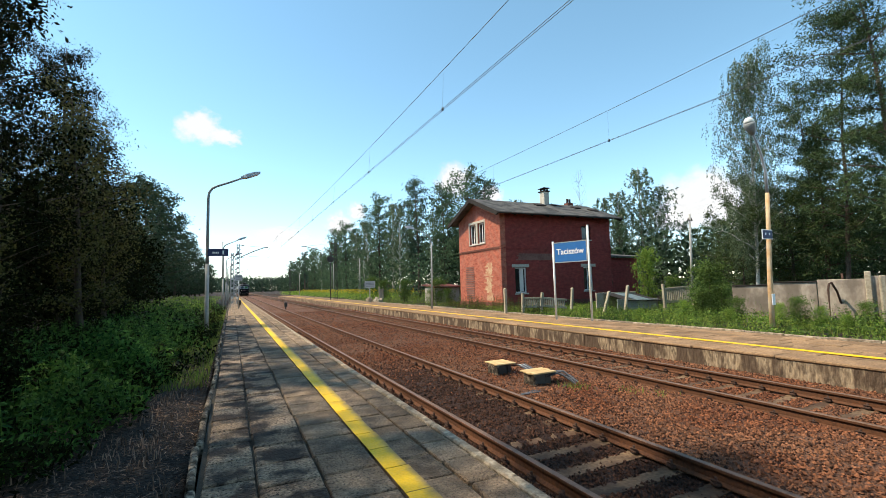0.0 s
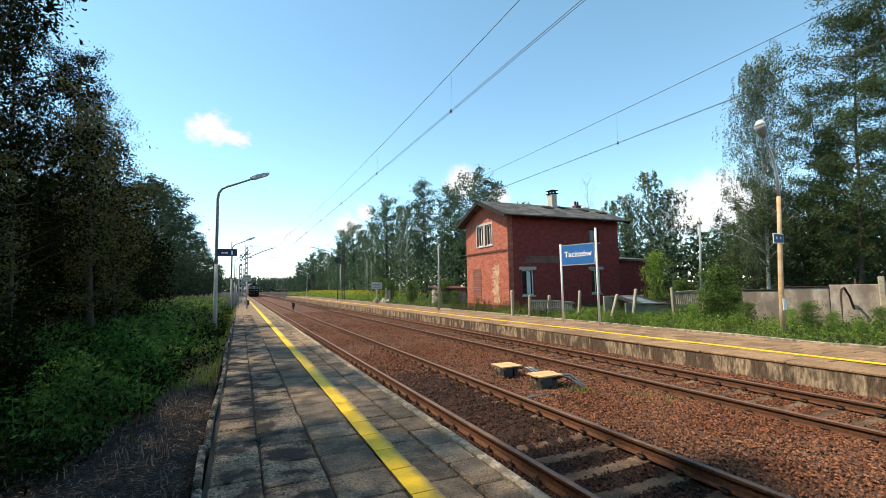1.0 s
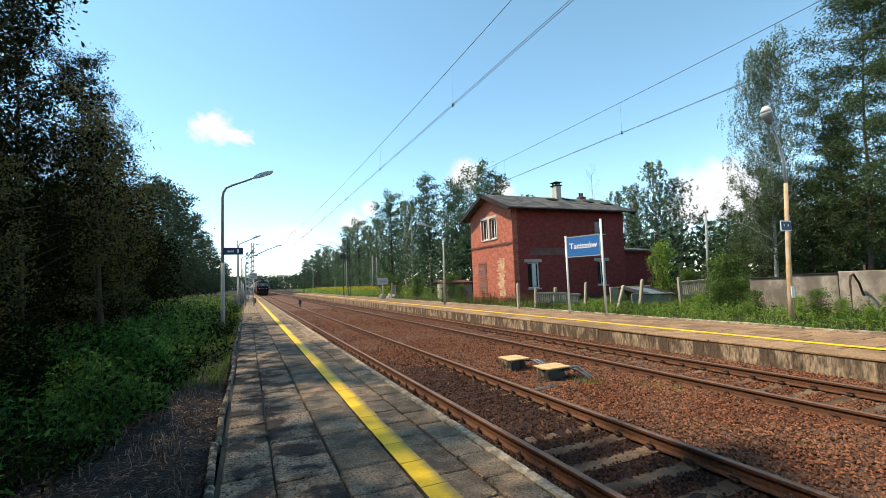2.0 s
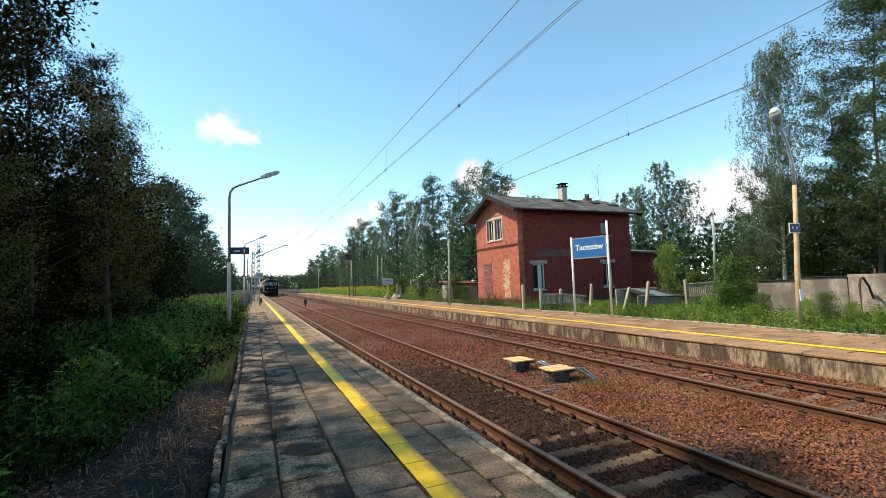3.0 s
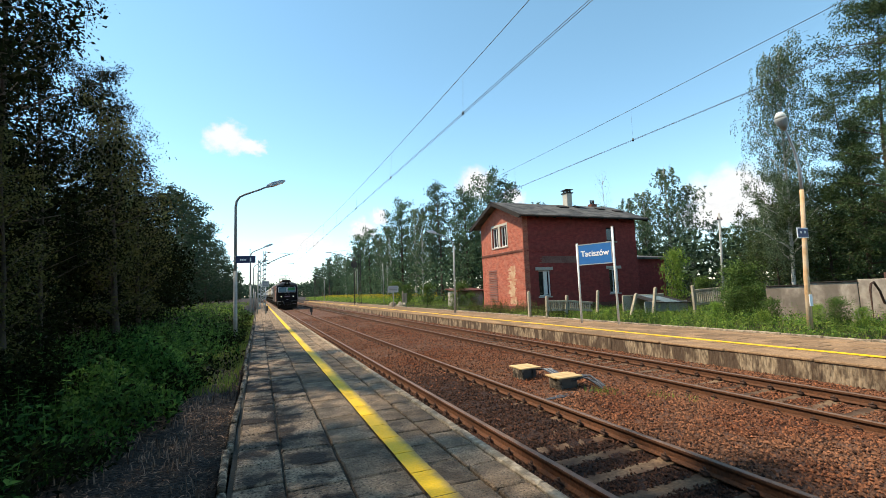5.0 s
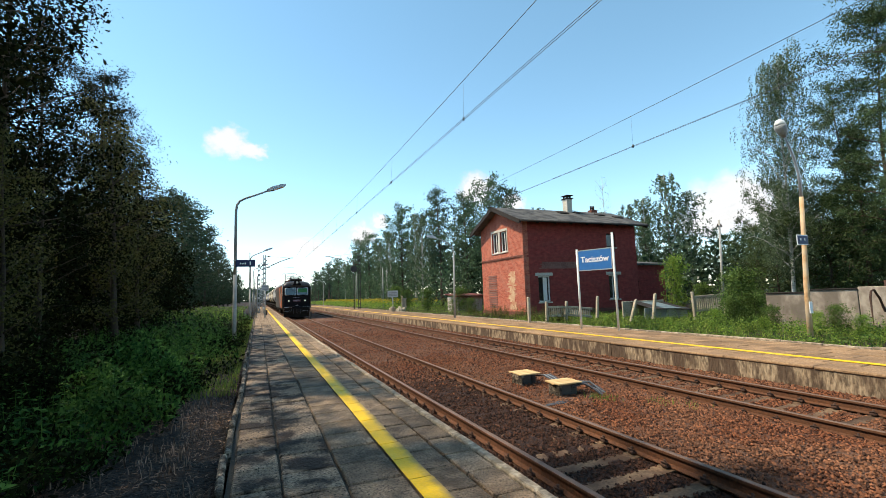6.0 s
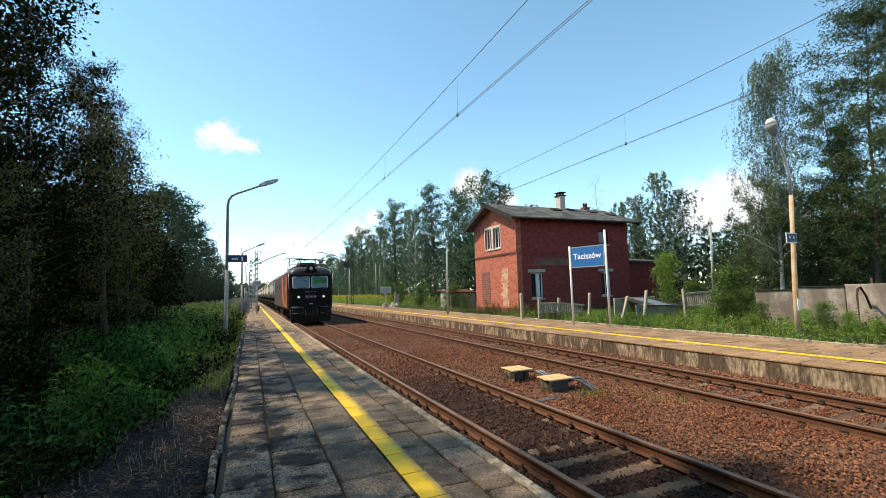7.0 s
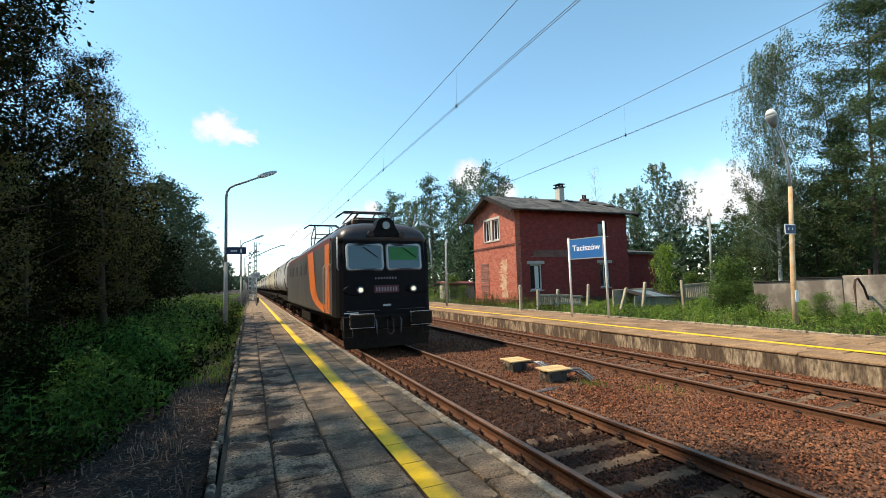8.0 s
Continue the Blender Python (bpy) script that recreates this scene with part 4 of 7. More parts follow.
    part("annex_window", Geo().box((28.6, 28.17, 1.0), (29.5, 28.23, 2.1)), M["dark_glass"], an)


build_house()


# ---- the train: its own y runs from the locomotive's nose backwards ----
TRAIN_ROWS = [(0.0, 158.5), (1.5, 131.2), (3.0, 103.5), (4.5, 76.0), (6.0, 48.7), (6.5, 39.7), (7.0, 30.7), (7.5, 21.5), (8.0, 12.7)]
TRAIN = []


def wheelset(name, parent, y, r):
    w = part(name, Geo().tube([(-GAUGE / 2 - 0.075, 0, 0), (GAUGE / 2 + 0.075, 0, 0)], 0.08, 10), M["wheel"], parent, m=pose(0, y, r))
    for s in (-1, 1):
        g = Geo().tube([(s * (GAUGE / 2 - 0.065), 0, 0), (s * (GAUGE / 2 - 0.035), 0, 0)], r + 0.028, 24)
        g.tube([(s * (GAUGE / 2 - 0.035), 0, 0), (s * (GAUGE / 2 + 0.07), 0, 0)], r, 24)
        g.tube([(s * (GAUGE / 2 + 0.07), 0, 0), (s * (GAUGE / 2 + 0.11), 0, 0)], 0.14, 12)
        part("wheel", g, M["wheel"], w)


def bogie(parent, y, wheels, r, base):
    b = part("bogie", Geo().box((-1.0, -base / 2 - 0.45, r + 0.02), (1.0, base / 2 + 0.45, r + 0.16), 0.03), M["under"], parent, m=pose(0, y, 0))
    for s in (-1, 1):
        g = Geo()
        g.prism([(-base / 2 - 0.5, r - 0.08), (-base / 2 + 0.35, r - 0.10), (-0.4, r - 0.22), (0.4, r - 0.22), (base / 2 - 0.35, r - 0.10), (base / 2 + 0.5, r - 0.08), (base / 2 + 0.5, r + 0.14), (-base / 2 - 0.5, r + 0.14)], "x", s * 1.0 - 0.05, s * 1.0 + 0.05)
        part("side_frame", g, M["under"], b)
        for k in range(wheels):
            yy = -base / 2 + k * base / (wheels - 1)
            part("axle_box", Geo().box((s * 1.03 - 0.09, yy - 0.15, r - 0.15), (s * 1.03 + 0.09, yy + 0.15, r + 0.17), 0.03), M["under"], b)
            for e in (-0.27, 0.27):
                part("spring", Geo().tube([(s * 1.05, yy + e, r - 0.1), (s * 1.05, yy + e, r + 0.22)], 0.07, 8), M["under"], b)
    for k in range(wheels):
        wheelset("wheelset", b, -base / 2 + k * base / (wheels - 1), r)


def loft(sections, caps=True):
    """A skin through sections of the same count of points."""
    g = Geo()
    k = len(sections[0])
    vs = [p for s in sections for p in s]
    fs = [(i * k + j, i * k + (j + 1) % k, (i + 1) * k + (j + 1) % k, (i + 1) * k + j) for i in range(len(sections) - 1) for j in range(k)]
    g.add(vs, fs)
    if caps:
        g.f += [tuple(range(k))[::-1], tuple(len(vs) - k + i for i in range(k))]
        g.s += [False, False]
    return g


def build_loco():
    t = thing("electric_locomotive", "black and orange electric freight locomotive with lit headlights, hauling wagons", "locomotive")
    L, W = 18.6, 1.42
    low, top = 0.98, 3.30

    def sec(y, w, z0, z1):
        return [(-w, y, z0), (-w, y, z1 - 0.06), (-w + 0.05, y, z1), (w - 0.05, y, z1), (w, y, z1 - 0.06), (w, y, z0)]
    # body: chamfered nose, windscreens lean back a little
    part("body", loft([sec(0.0, W - 0.17, low, 2.30), sec(0.004, W - 0.16, low, 2.31), sec(0.10, W - 0.05, low, top - 0.5), sec(0.32, W, low, top), sec(L - 0.32, W, low, top), sec(L - 0.05, W - 0.12, low, top - 0.4)]), M["loco_dark"], t,
         "glossy anthracite body")
    # front face above the waist
    part("cab_front", loft([[(-W + 0.17, 0.0, 2.30), (W - 0.17, 0.0, 2.30), (W, 0.33, 2.30), (-W, 0.33, 2.30)], [(-W + 0.22, 0.14, 3.36), (W - 0.22, 0.14, 3.36), (W - 0.02, 0.40, 3.34), (-W + 0.02, 0.40, 3.34)]]), M["loco_dark"], t, "black cab front")
    # roof
    def roof_sec(y, w, h):
        return [(w * math.copysign(abs(math.cos(a)) ** 0.6, math.cos(a)), y, 3.20 + h * math.sin(a) ** 0.8) for a in np.linspace(0, math.pi, 15)]
    part("roof", loft([roof_sec(0.10, W - 0.20, 0.24), roof_sec(0.16, W - 0.13, 0.38), roof_sec(0.30, W - 0.05, 0.51), roof_sec(0.65, W, 0.60), roof_sec(1.2, W, 0.62), roof_sec(L - 1.2, W, 0.62), roof_sec(L - 0.1, W - 0.2, 0.42)]), M["loco_roof"], t, "dark grey bulging roof").data.shade_smooth()
    for s in (-1, 1):
        part("roof_band", Geo().box((s * W - 0.015 * s - 0.012, 1.25, 3.26), (s * W + 0.012, L - 1.2, 3.42), 0.006), M["loco_red"], t, "oxide-red band along the roof edge")
        x = s * (W + 0.008)
        side = part("side_panel", Geo().box((x - 0.008, 0.9, 1.02), (x + 0.008, L - 0.8, 3.26), 0.004), M["loco_grey"], t, "grimy grey side panel")
        x = s * (W + 0.020)
        # orange sweeps
        arc = [(u, 3.26 - 2.22 * u) for u in np.linspace(0, 1, 13)]
        inner = [(5.20 - 1.0 * u - 2.3 * u ** 7, max(1.30, z)) for u, z in arc]
        outer = [(6.95 - 1.15 * u - 3.2 * u ** 9, z - 0.02 * u) for u, z in arc]
        part("orange_stripe", Geo().add([(x, a, b) for a, b in inner] + [(x, a, b) for a, b in outer], [(k, k + 1, 14 + k, 13 + k) for k in range(12)]), M["loco_orange"], side, "orange curved livery stripe")
        part("orange_stripe", Geo().prism([(1.30, 1.04), (2.20, 1.04), (2.20, 3.24), (1.30, 3.24)], "x", x - 0.006, x + 0.006), M["loco_orange"], side, "orange livery stripe")
        # cab door and side windows
        d = part("cab_door", Geo().box((x - 0.008, 1.45, 1.15), (x + 0.014, 2.05, 3.15), 0.01), M["loco_orange"], t, "orange cab door")
        part("window", Geo().box((x - 0.004, 1.55, 2.35), (x + 0.018, 1.95, 3.0), 0.01), M["cab_glass"], d)
        for yy in (1.38, 2.12):
            part("handrail", Geo().tube([(x + s * 0.01, yy, 1.1), (x + s * 0.07, yy, 1.2), (x + s * 0.07, yy, 2.5), (x + s * 0.01, yy, 2.6)], 0.014, 6), M["win_frame"], d)
        part("side_window", Geo().box((x - 0.006, 0.98, 2.35), (x + 0.012, 1.30, 3.05), 0.01), M["cab_glass"], t)
        for k in range(5):
            y0 = 7.4 + k * 2.0
            gr = part("louvre", Geo().box((x - 0.006, y0, 2.45), (x + 0.012, y0 + 0.9, 2.95), 0.01), M["loco_grey"], t, "grimy air louvre")
            for q in range(5):
                part("slat", Geo().box((x + s * 0.012 - 0.006, y0 + 0.04, 2.50 + q * 0.09), (x + s * 0.012 + 0.010, y0 + 0.86, 2.53 + q * 0.09)), M["loco_grey"], gr)
        # windscreens on the leaning face
    lean = math.degrees(math.atan2(0.14, 1.12))
    for s in (-1, 1):
        f = part("windscreen", Geo().box((-0.50, -0.035, 0.0), (0.50, 0.0, 0.71), 0.012), M["cab_glass"], t, "reflecting windscreen", m=pose(s * 0.595 - 0.03, 0.03, 2.36, -lean))
        ring = [(cx + 0.09 * math.cos(a), -0.03, cz + 0.09 * math.sin(a)) for cx, cz, a0 in ((0.43, 0.64, 0), (-0.43, 0.64, 90), (-0.43, 0.07, 180), (0.43, 0.07, 270)) for a in (radians(a0), radians(a0 + 30), radians(a0 + 60), radians(a0 + 90))]
        part("seal", Geo().tube(ring + ring[:2], 0.040, 8), M["win_frame"], f, "pale grey rounded window seal")
        part("wiper", Geo().tube([(-0.05, -0.06, 0.66), (0.38, -0.075, 0.34)], 0.010, 5), M["under"], f)
        if s > 0:
            part("sun_blind", Geo().box((-0.45, -0.040, 0.26), (0.45, -0.034, 0.66)), M["green_blind"], f, "lowered green blind")
        # headlights in recessed housings
        h = part("headlight", Geo().tube([(s * 0.80, -0.10, 1.76), (s * 0.80, 0.03, 1.76)], [0.105, 0.14], 20), M["loco_roof"], t, "lit round headlight")
        part("lamp", Geo().tube([(s * 0.80, -0.112, 1.76), (s * 0.80, -0.098, 1.76)], 0.088, 18), M["win_frame"], h)
        part("bulb", Geo().tube([(s * 0.80, -0.120, 1.76), (s * 0.80, -0.111, 1.76)], 0.060, 14), M["headlight"], h)
        part("marker_light", Geo().tube([(s * 1.10, -0.05, 1.76), (s * 1.10, 0.10, 1.76)], 0.085, 14), M["under"], t)
        part("light_housing", loft([[(s * 0.93 + 0.36 * k * math.cos(a), y, 1.765 + 0.155 * k * math.sin(a)) for a in np.linspace(0, 2 * math.pi, 17)[:-1]] for y, k in ((-0.055, 0.90), (-0.03, 1.0), (0.20, 1.05))]), M["loco_dark"], t, "black oval lamp housing")
        # buffers: wide plates on stems, and lamp-iron frames
        b = part("buffer", Geo().tube([(s * 0.875, -0.50, 0.92), (s * 0.875, 0.1, 0.92)], 0.10, 14), M["under"], t, "black buffer with broad plate")
        part("buffer_plate", Geo().box((s * 0.875 - 0.33, -0.56, 0.74), (s * 0.875 + 0.33, -0.50, 1.10), 0.03), M["under"], b)
        part("plate_edge", Geo().tube([(s * 0.875 - 0.34, -0.57, 0.73), (s * 0.875 - 0.34, -0.57, 1.11), (s * 0.875 + 0.34, -0.57, 1.11), (s * 0.875 + 0.34, -0.57, 0.73), (s * 0.875 - 0.34, -0.57, 0.73)], 0.008, 5), M["win_frame"], b, "pale grey edge")
        part("step_iron", Geo().tube([(s * 1.05, -0.08, 0.98), (s * 1.05, -0.14, 0.45), (s * 1.30, -0.14, 0.45), (s * 1.30, -0.08, 0.98)], 0.011, 6), M["loco_grey"], t)
        part("air_hose", Geo().tube([(s * 0.38, -0.02, 0.95), (s * 0.38, -0.16, 0.85), (s * 0.36, -0.16, 0.55), (s * 0.33, -0.08, 0.45)], 0.028, 8), M["cable"], t)
        part("front_handrail", Geo().tube([(s * 0.25, -0.01, 1.15), (s * 0.25, -0.07, 1.17), (s * 1.15, -0.07, 1.17), (s * 1.2, 0.03, 1.15)], 0.011, 6), M["loco_grey"], t)
        part("horn", Geo().tube([(s * 0.47, -0.12, 3.37), (s * 0.47, -0.07, 3.38), (s * 0.47, 0.35, 3.48)], [0.09, 0.065, 0.05], 14), M["loco_roof"], t)
        part("corner_handrail", Geo().tube([(s * 1.40, 0.02, 2.35), (s * 1.44, -0.03, 2.4), (s * 1.42, 0.06, 3.3)], 0.018, 6), M["win_frame"], t)
    # top headlight in a raised hood
    hood = part("top_light", Geo().prism([(-0.58, 3.34), (0.58, 3.34), (0.40, 3.45), (0.30, 3.62), (0.25, 3.78), (0.14, 3.88), (-0.14, 3.88), (-0.25, 3.78), (-0.30, 3.62), (-0.40, 3.45)], "y", -0.03, 0.60), M["loco_dark"], t, "hooded roof headlight")
    part("rim", Geo().tube([(0, -0.07, 3.65), (0, 0.02, 3.65)], 0.15, 18), M["under"], hood)
    part("lamp", Geo().tube([(0, -0.082, 3.65), (0, -0.065, 3.65)], 0.115, 18), M["lens"], hood)
    # number plate and lettering as plain bars
    pl = part("number_plate", Geo().box((-0.38, -0.022, 1.66), (0.38, 0.0, 1.88), 0.008), M["plate_red"], t, "red plate with pale bars")
    for k in range(8):
        part("bar", Geo().box((-0.325 + k * 0.085, -0.028, 1.71), (-0.290 + k * 0.085, -0.021, 1.83)), M["bar_grey"], pl)
    for k in range(8):
        part("bar", Geo().box((-0.34 + k * 0.087, -0.006, 2.06), (-0.312 + k * 0.087, 0.003, 2.125)), M["bar_grey"], t, "pale painted bar")
    part("maker_badge", Geo().box((-0.12, -0.012, 1.27), (0.12, 0.003, 1.33), 0.01), M["win_frame"], t)
    part("front_lining", Geo().box((-1.26, -0.006, 1.10), (-0.85, 0.004, 1.125)), M["letter"], t)
    # coupling, plough, buffer beam
    part("buffer_beam", Geo().box((-1.32, -0.06, 0.62), (1.32, 0.25, 1.02), 0.03), M["under"], t, "grimy buffer beam")
    c = part("coupling_hook", Geo().tube([(0, -0.06, 0.90), (0, -0.30, 0.92), (0, -0.36, 1.0), (0, -0.28, 1.07)], [0.06, 0.05, 0.05, 0.025], 10), M["under"], t, "coupling hook and hanging link")
    part("link", Geo().tube([(-0.08, -0.30, 0.92), (-0.09, -0.32, 0.55), (0, -0.33, 0.48), (0.09, -0.32, 0.55), (0.08, -0.30, 0.92)], 0.022, 7), M["wheel"], c)
    part("plough", Geo().prism([(-1.25, 0.10), (1.25, 0.10), (1.32, 0.60), (-1.32, 0.60)], "y", -0.02, 0.05), M["under"], t, "grimy brown snow plough")
    part("underframe", Geo().box((-1.30, 0.3, 0.78), (1.30, L - 0.3, 1.0), 0.03), M["under"], t)
    part("equipment_box", Geo().box((-1.28, 7.6, 0.35), (1.28, 11.0, 0.9), 0.05), M["under"], t)
    for y in (3.9, 14.7):
        bogie(t, y, 3, 0.625, 4.6)
    # roof gear and two pantographs, the rear one raised
    part("roof_walk", Geo().box((-0.55, 1.3, 3.88), (0.55, L - 1.3, 3.93), 0.01), M["under"], t)
    for k in range(14):
        y = 1.6 + k * 1.15
        for s in (-1, 1):
            part("insulator", Geo().tube([(s * 0.62, y, 3.70), (s * 0.62, y, 4.05)], [0.07, 0.05], 8), M["insulator"], t)
    for s in (-1, 1):
        part("bus_bar", Geo().tube([(s * 0.62, 1.6, 4.06), (s * 0.62, L - 1.6, 4.06)], 0.022, 6), M["pan"], t)
    part("resistor_cover", Geo().box((-0.7, 6.2, 3.86), (0.7, 9.6, 4.12), 0.06), M["under"], t)
    for y in (1.9, 3.1):
        part("roof_box", Geo().box((-0.48, y, 3.93), (0.48, y + 0.8, 4.17), 0.05), M["under"], t, "dark roof equipment box")
    for y0, high in ((1.5, 4.42), (11.2, 5.22)):
        p = part("pantograph", Geo().tube([(-0.62, y0, 4.02), (0.62, y0, 4.02), (0.62, y0 + 2.2, 4.02), (-0.62, y0 + 2.2, 4.02), (-0.62, y0, 4.02)], 0.03, 6), M["pan"], t, "pantograph")
        zk = (4.05 + high) / 2
        ym = y0 + 1.1
        spread = 1.35 if high < 4.6 else 0.95
        for s in (-1, 1):
            for e in (-1, 1):
                part("lower_arm", Geo().tube([(s * 0.55, ym + e * 0.55, 4.05), (s * 0.50, ym + e * spread, zk)], 0.034, 6), M["pan"], p)
                part("upper_arm", Geo().tube([(s * 0.50, ym + e * spread, zk), (s * 0.42, ym + e * 0.12, high)], 0.026, 6), M["pan"], p)
        for e in (-1, 1):
            part("cross_bar", Geo().tube([(-0.52, ym + e * spread, zk), (0.52, ym + e * spread, zk)], 0.028, 6), M["pan"], p)
            part("collector", Geo().tube([(-0.98, ym + e * 0.14, high - 0.16), (-0.72, ym + e * 0.14, high + 0.02), (0.72, ym + e * 0.14, high + 0.02), (0.98, ym + e * 0.14, high - 0.16)], 0.032, 6), M["pan"], p)
    return t


def build_wagon(material, label, L=13.6):
    """A covered hopper with a rounded tank body; origin at its front buffers, on the rail."""
    t = thing("tank_wagon", label, "wagon", group="wagons of the freight train")
    r, zc = 1.42, 2.62

    def ring(y, k, lowk=1.0):
        out = []
        for a in np.linspace(0, 2 * math.pi, 25)[:-1]:
            c, q = math.cos(a), math.sin(a)
            z = math.copysign(abs(q) ** 0.75, q) * r * k
            out.append((math.copysign(abs(c) ** 0.55, c) * r * k, y, zc + (z if z > 0 else z * 0.85 * lowk)))
        return out
    g = loft([ring(0.95, 0.72), ring(1.05, 0.90), ring(1.25, 0.985), ring(1.5, 1.0), ring(L - 1.5, 1.0), ring(L - 1.25, 0.985), ring(L - 1.05, 0.90), ring(L - 0.95, 0.72)])
    g.s = [True] * (len(g.s) - 2) + [False, False]
    part("tank", g, material, t, "rounded pale tank body")
    for k in range(7):
        y = 1.5 + k * (L - 3.0) / 6
        part("hoop", Geo().tube([(math.copysign(abs(math.cos(a)) ** 0.55, math.cos(a)) * (r + 0.012), y, zc + math.copysign(abs(math.sin(a)) ** 0.75, math.sin(a)) * (r + 0.012) * (1 if a < 3.1416 else 0.85)) for a in np.linspace(0, 2 * math.pi, 25)], 0.045, 5), M["under"] if k in (0, 6) else material, t)
    for k in range(4):
        y = 2.6 + k * (L - 5.2) / 3
        h = part("hatch", Geo().tube([(0, y, zc + r - 0.02), (0, y, zc + r + 0.14)], 0.28, 14), material, t)
        part("hatch_lid", Geo().tube([(0, y, zc + r + 0.14), (0, y, zc + r + 0.19)], 0.31, 14), M["under"], h)
    for s in (-1, 1):
        part("roof_walk", Geo().box((s * 0.45 - 0.17, 1.3, zc + r + 0.02), (s * 0.45 + 0.17, L - 1.3, zc + r + 0.05)), M["under"], t)
        part("sole_bar", Geo().box((s * 1.15 - 0.06, 0.45, 1.0), (s * 1.15 + 0.06, L - 0.45, 1.26), 0.01), M["under"], t)
        for k in range(6):
            y = 1.6 + k * (L - 3.2) / 5
            part("saddle", Geo().box((s * 1.08 - 0.10, y - 0.05, 1.22), (s * 1.08 + 0.12, y + 0.05, 1.95)), M["under"], t)
        for y in (0.62, L - 0.62):
            ld = part("ladder", Geo().tube([(s * 0.95, y, 0.6), (s * 0.95, y, 4.05)], 0.02, 5), M["under"], t)
            part("rail", Geo().tube([(s * 0.60, y, 0.6), (s * 0.60, y, 4.05)], 0.02, 5), M["under"], ld)
            for q in range(10):
                part("rung", Geo().tube([(s * 0.60, y, 0.8 + q * 0.33), (s * 0.95, y, 0.8 + q * 0.33)], 0.013, 4), M["under"], ld)
        for y in (0.0, L):
            e = -1 if y == 0 else 1
            b = part("buffer", Geo().tube([(s * 0.875, y + e * 0.25, 1.0), (s * 0.875, y - e * 0.35, 1.0)], 0.09, 10), M["under"], t)
            part("buffer_plate", Geo().tube([(s * 0.875, y + e * 0.25, 1.0), (s * 0.875, y + e * 0.29, 1.0)], 0.22, 14), M["under"], b)
    for y in (0.45, L - 0.45):
        part("headstock", Geo().box((-1.25, y - 0.10, 0.88), (1.25, y + 0.10, 1.26), 0.02), M["under"], t)
        part("end_platform", Geo().box((-1.2, y - 0.3, 1.26), (1.2, y + 0.3, 1.30)), M["under"], t)
    part("hopper_chute", loft([[(-0.8, L / 2 - 3.2, 1.35), (0.8, L / 2 - 3.2, 1.35), (0.8, L / 2 + 3.2, 1.35), (-0.8, L / 2 + 3.2, 1.35)], [(-0.4, L / 2 - 2.4, 0.55), (0.4, L / 2 - 2.4, 0.55), (0.4, L / 2 + 2.4, 0.55), (-0.4, L / 2 + 2.4, 0.55)]]), M["under"], t)
    for y in (2.35, L - 2.35):
        bogie(t, y, 2, 0.46, 1.8)
    return t


def build_train():
    TRAIN.append((build_loco(), 0.0))
    a = build_wagon(M["wagon_grey"], "grimy grey tank wagon coupled in a freight train")
    b = build_wagon(M["wagon_beige"], "dusty beige tank wagon coupled in a freight train")
    off = 19.2
    for k in range(13):
        src = b if k in (1, 2, 5, 7, 8, 11) else a
        if (src is a and k == 0) or (src is b and k == 1):
            ob = src
        else:
            ob = copy_thing(src, pose(NEAR_C, off, RAIL))
        TRAIN.append((ob, off))
        off += 14.2


build_train()


# ---- trees ----
def branching(rng, height, first, n_limbs, reach, rise, lean=0.03, droop=0.0, twigs=5, shape="oval", fine=True, girth=0.0135):
    """Trunk and limbs as tubes; returns them and the twig points where foliage sits."""
    g, tips = Geo(), []
    pts, p = [], np.zeros(3)
    steps = 9
    drift = rng.normal(size=2) * lean
    for i in range(steps + 1):
        pts.append(p.copy())
        p = p + np.array([drift[0] + rng.normal() * lean, drift[1] + rng.normal() * lean, 1.0]) * height / steps
    r0 = height * girth
    g.tube(pts, [r0 * (1.25 if i == 0 else 1 - 0.92 * i / steps) for i in range(steps + 1)], 8)
    for k in range(n_limbs):
        f = first + (0.97 - first) * (k + rng.uniform(0, 1)) / n_limbs
        i = min(int(f * steps), steps - 1)
        w = f * steps - i
        s = pts[i] * (1 - w) + pts[i + 1] * w
        u = (f - first) / (1 - first)
        if shape == "oval":
            ln = reach * (0.35 + 0.65 * math.sin(math.pi * min(1, 0.18 + 0.80 * u))) * rng.uniform(0.7, 1.15)
        elif shape == "cone":
            ln = reach * (1.05 - 0.9 * u) * rng.uniform(0.7, 1.2)
        else:
            ln = reach * (0.55 + 0.45 * u if u < 0.7 else 1.8 * (1.15 - u)) * rng.uniform(0.6, 1.2)
        a = k * 2.4 + rng.uniform(-0.5, 0.5)
        d = np.array([math.cos(a), math.sin(a), rise * rng.uniform(0.6, 1.4)])
        d /= np.linalg.norm(d)
        q, lp = s.copy(), [s.copy()]
        for j in range(4):
            q = q + d * ln / 4
            d = d + np.array([rng.normal() * 0.16, rng.normal() * 0.16, rng.normal() * 0.1 - droop])
            d /= np.linalg.norm(d)
            lp.append(q.copy())
        rr = r0 * 0.42 * (1 - 0.6 * u)
        g.tube(lp, [rr, rr * 0.75, rr * 0.5, rr * 0.32, rr * 0.15], 5)
        for j in range(1, 5):
            for m in range(twigs):
                e = rng.normal(size=3)
                e /= np.linalg.norm(e)
                tl = ln * rng.uniform(0.12, 0.32)
                tip = lp[j] + e * tl
                tips.append((tip, lp[j]))
                if m < 2 and fine:
                    g.tube([lp[j], (lp[j] + tip) / 2 + rng.normal(size=3) * 0.04, tip], [rr * 0.25, rr * 0.16, rr * 0.08], 4, caps=False)
    tips.append((pts[-1], pts[-1]))
    return g, tips


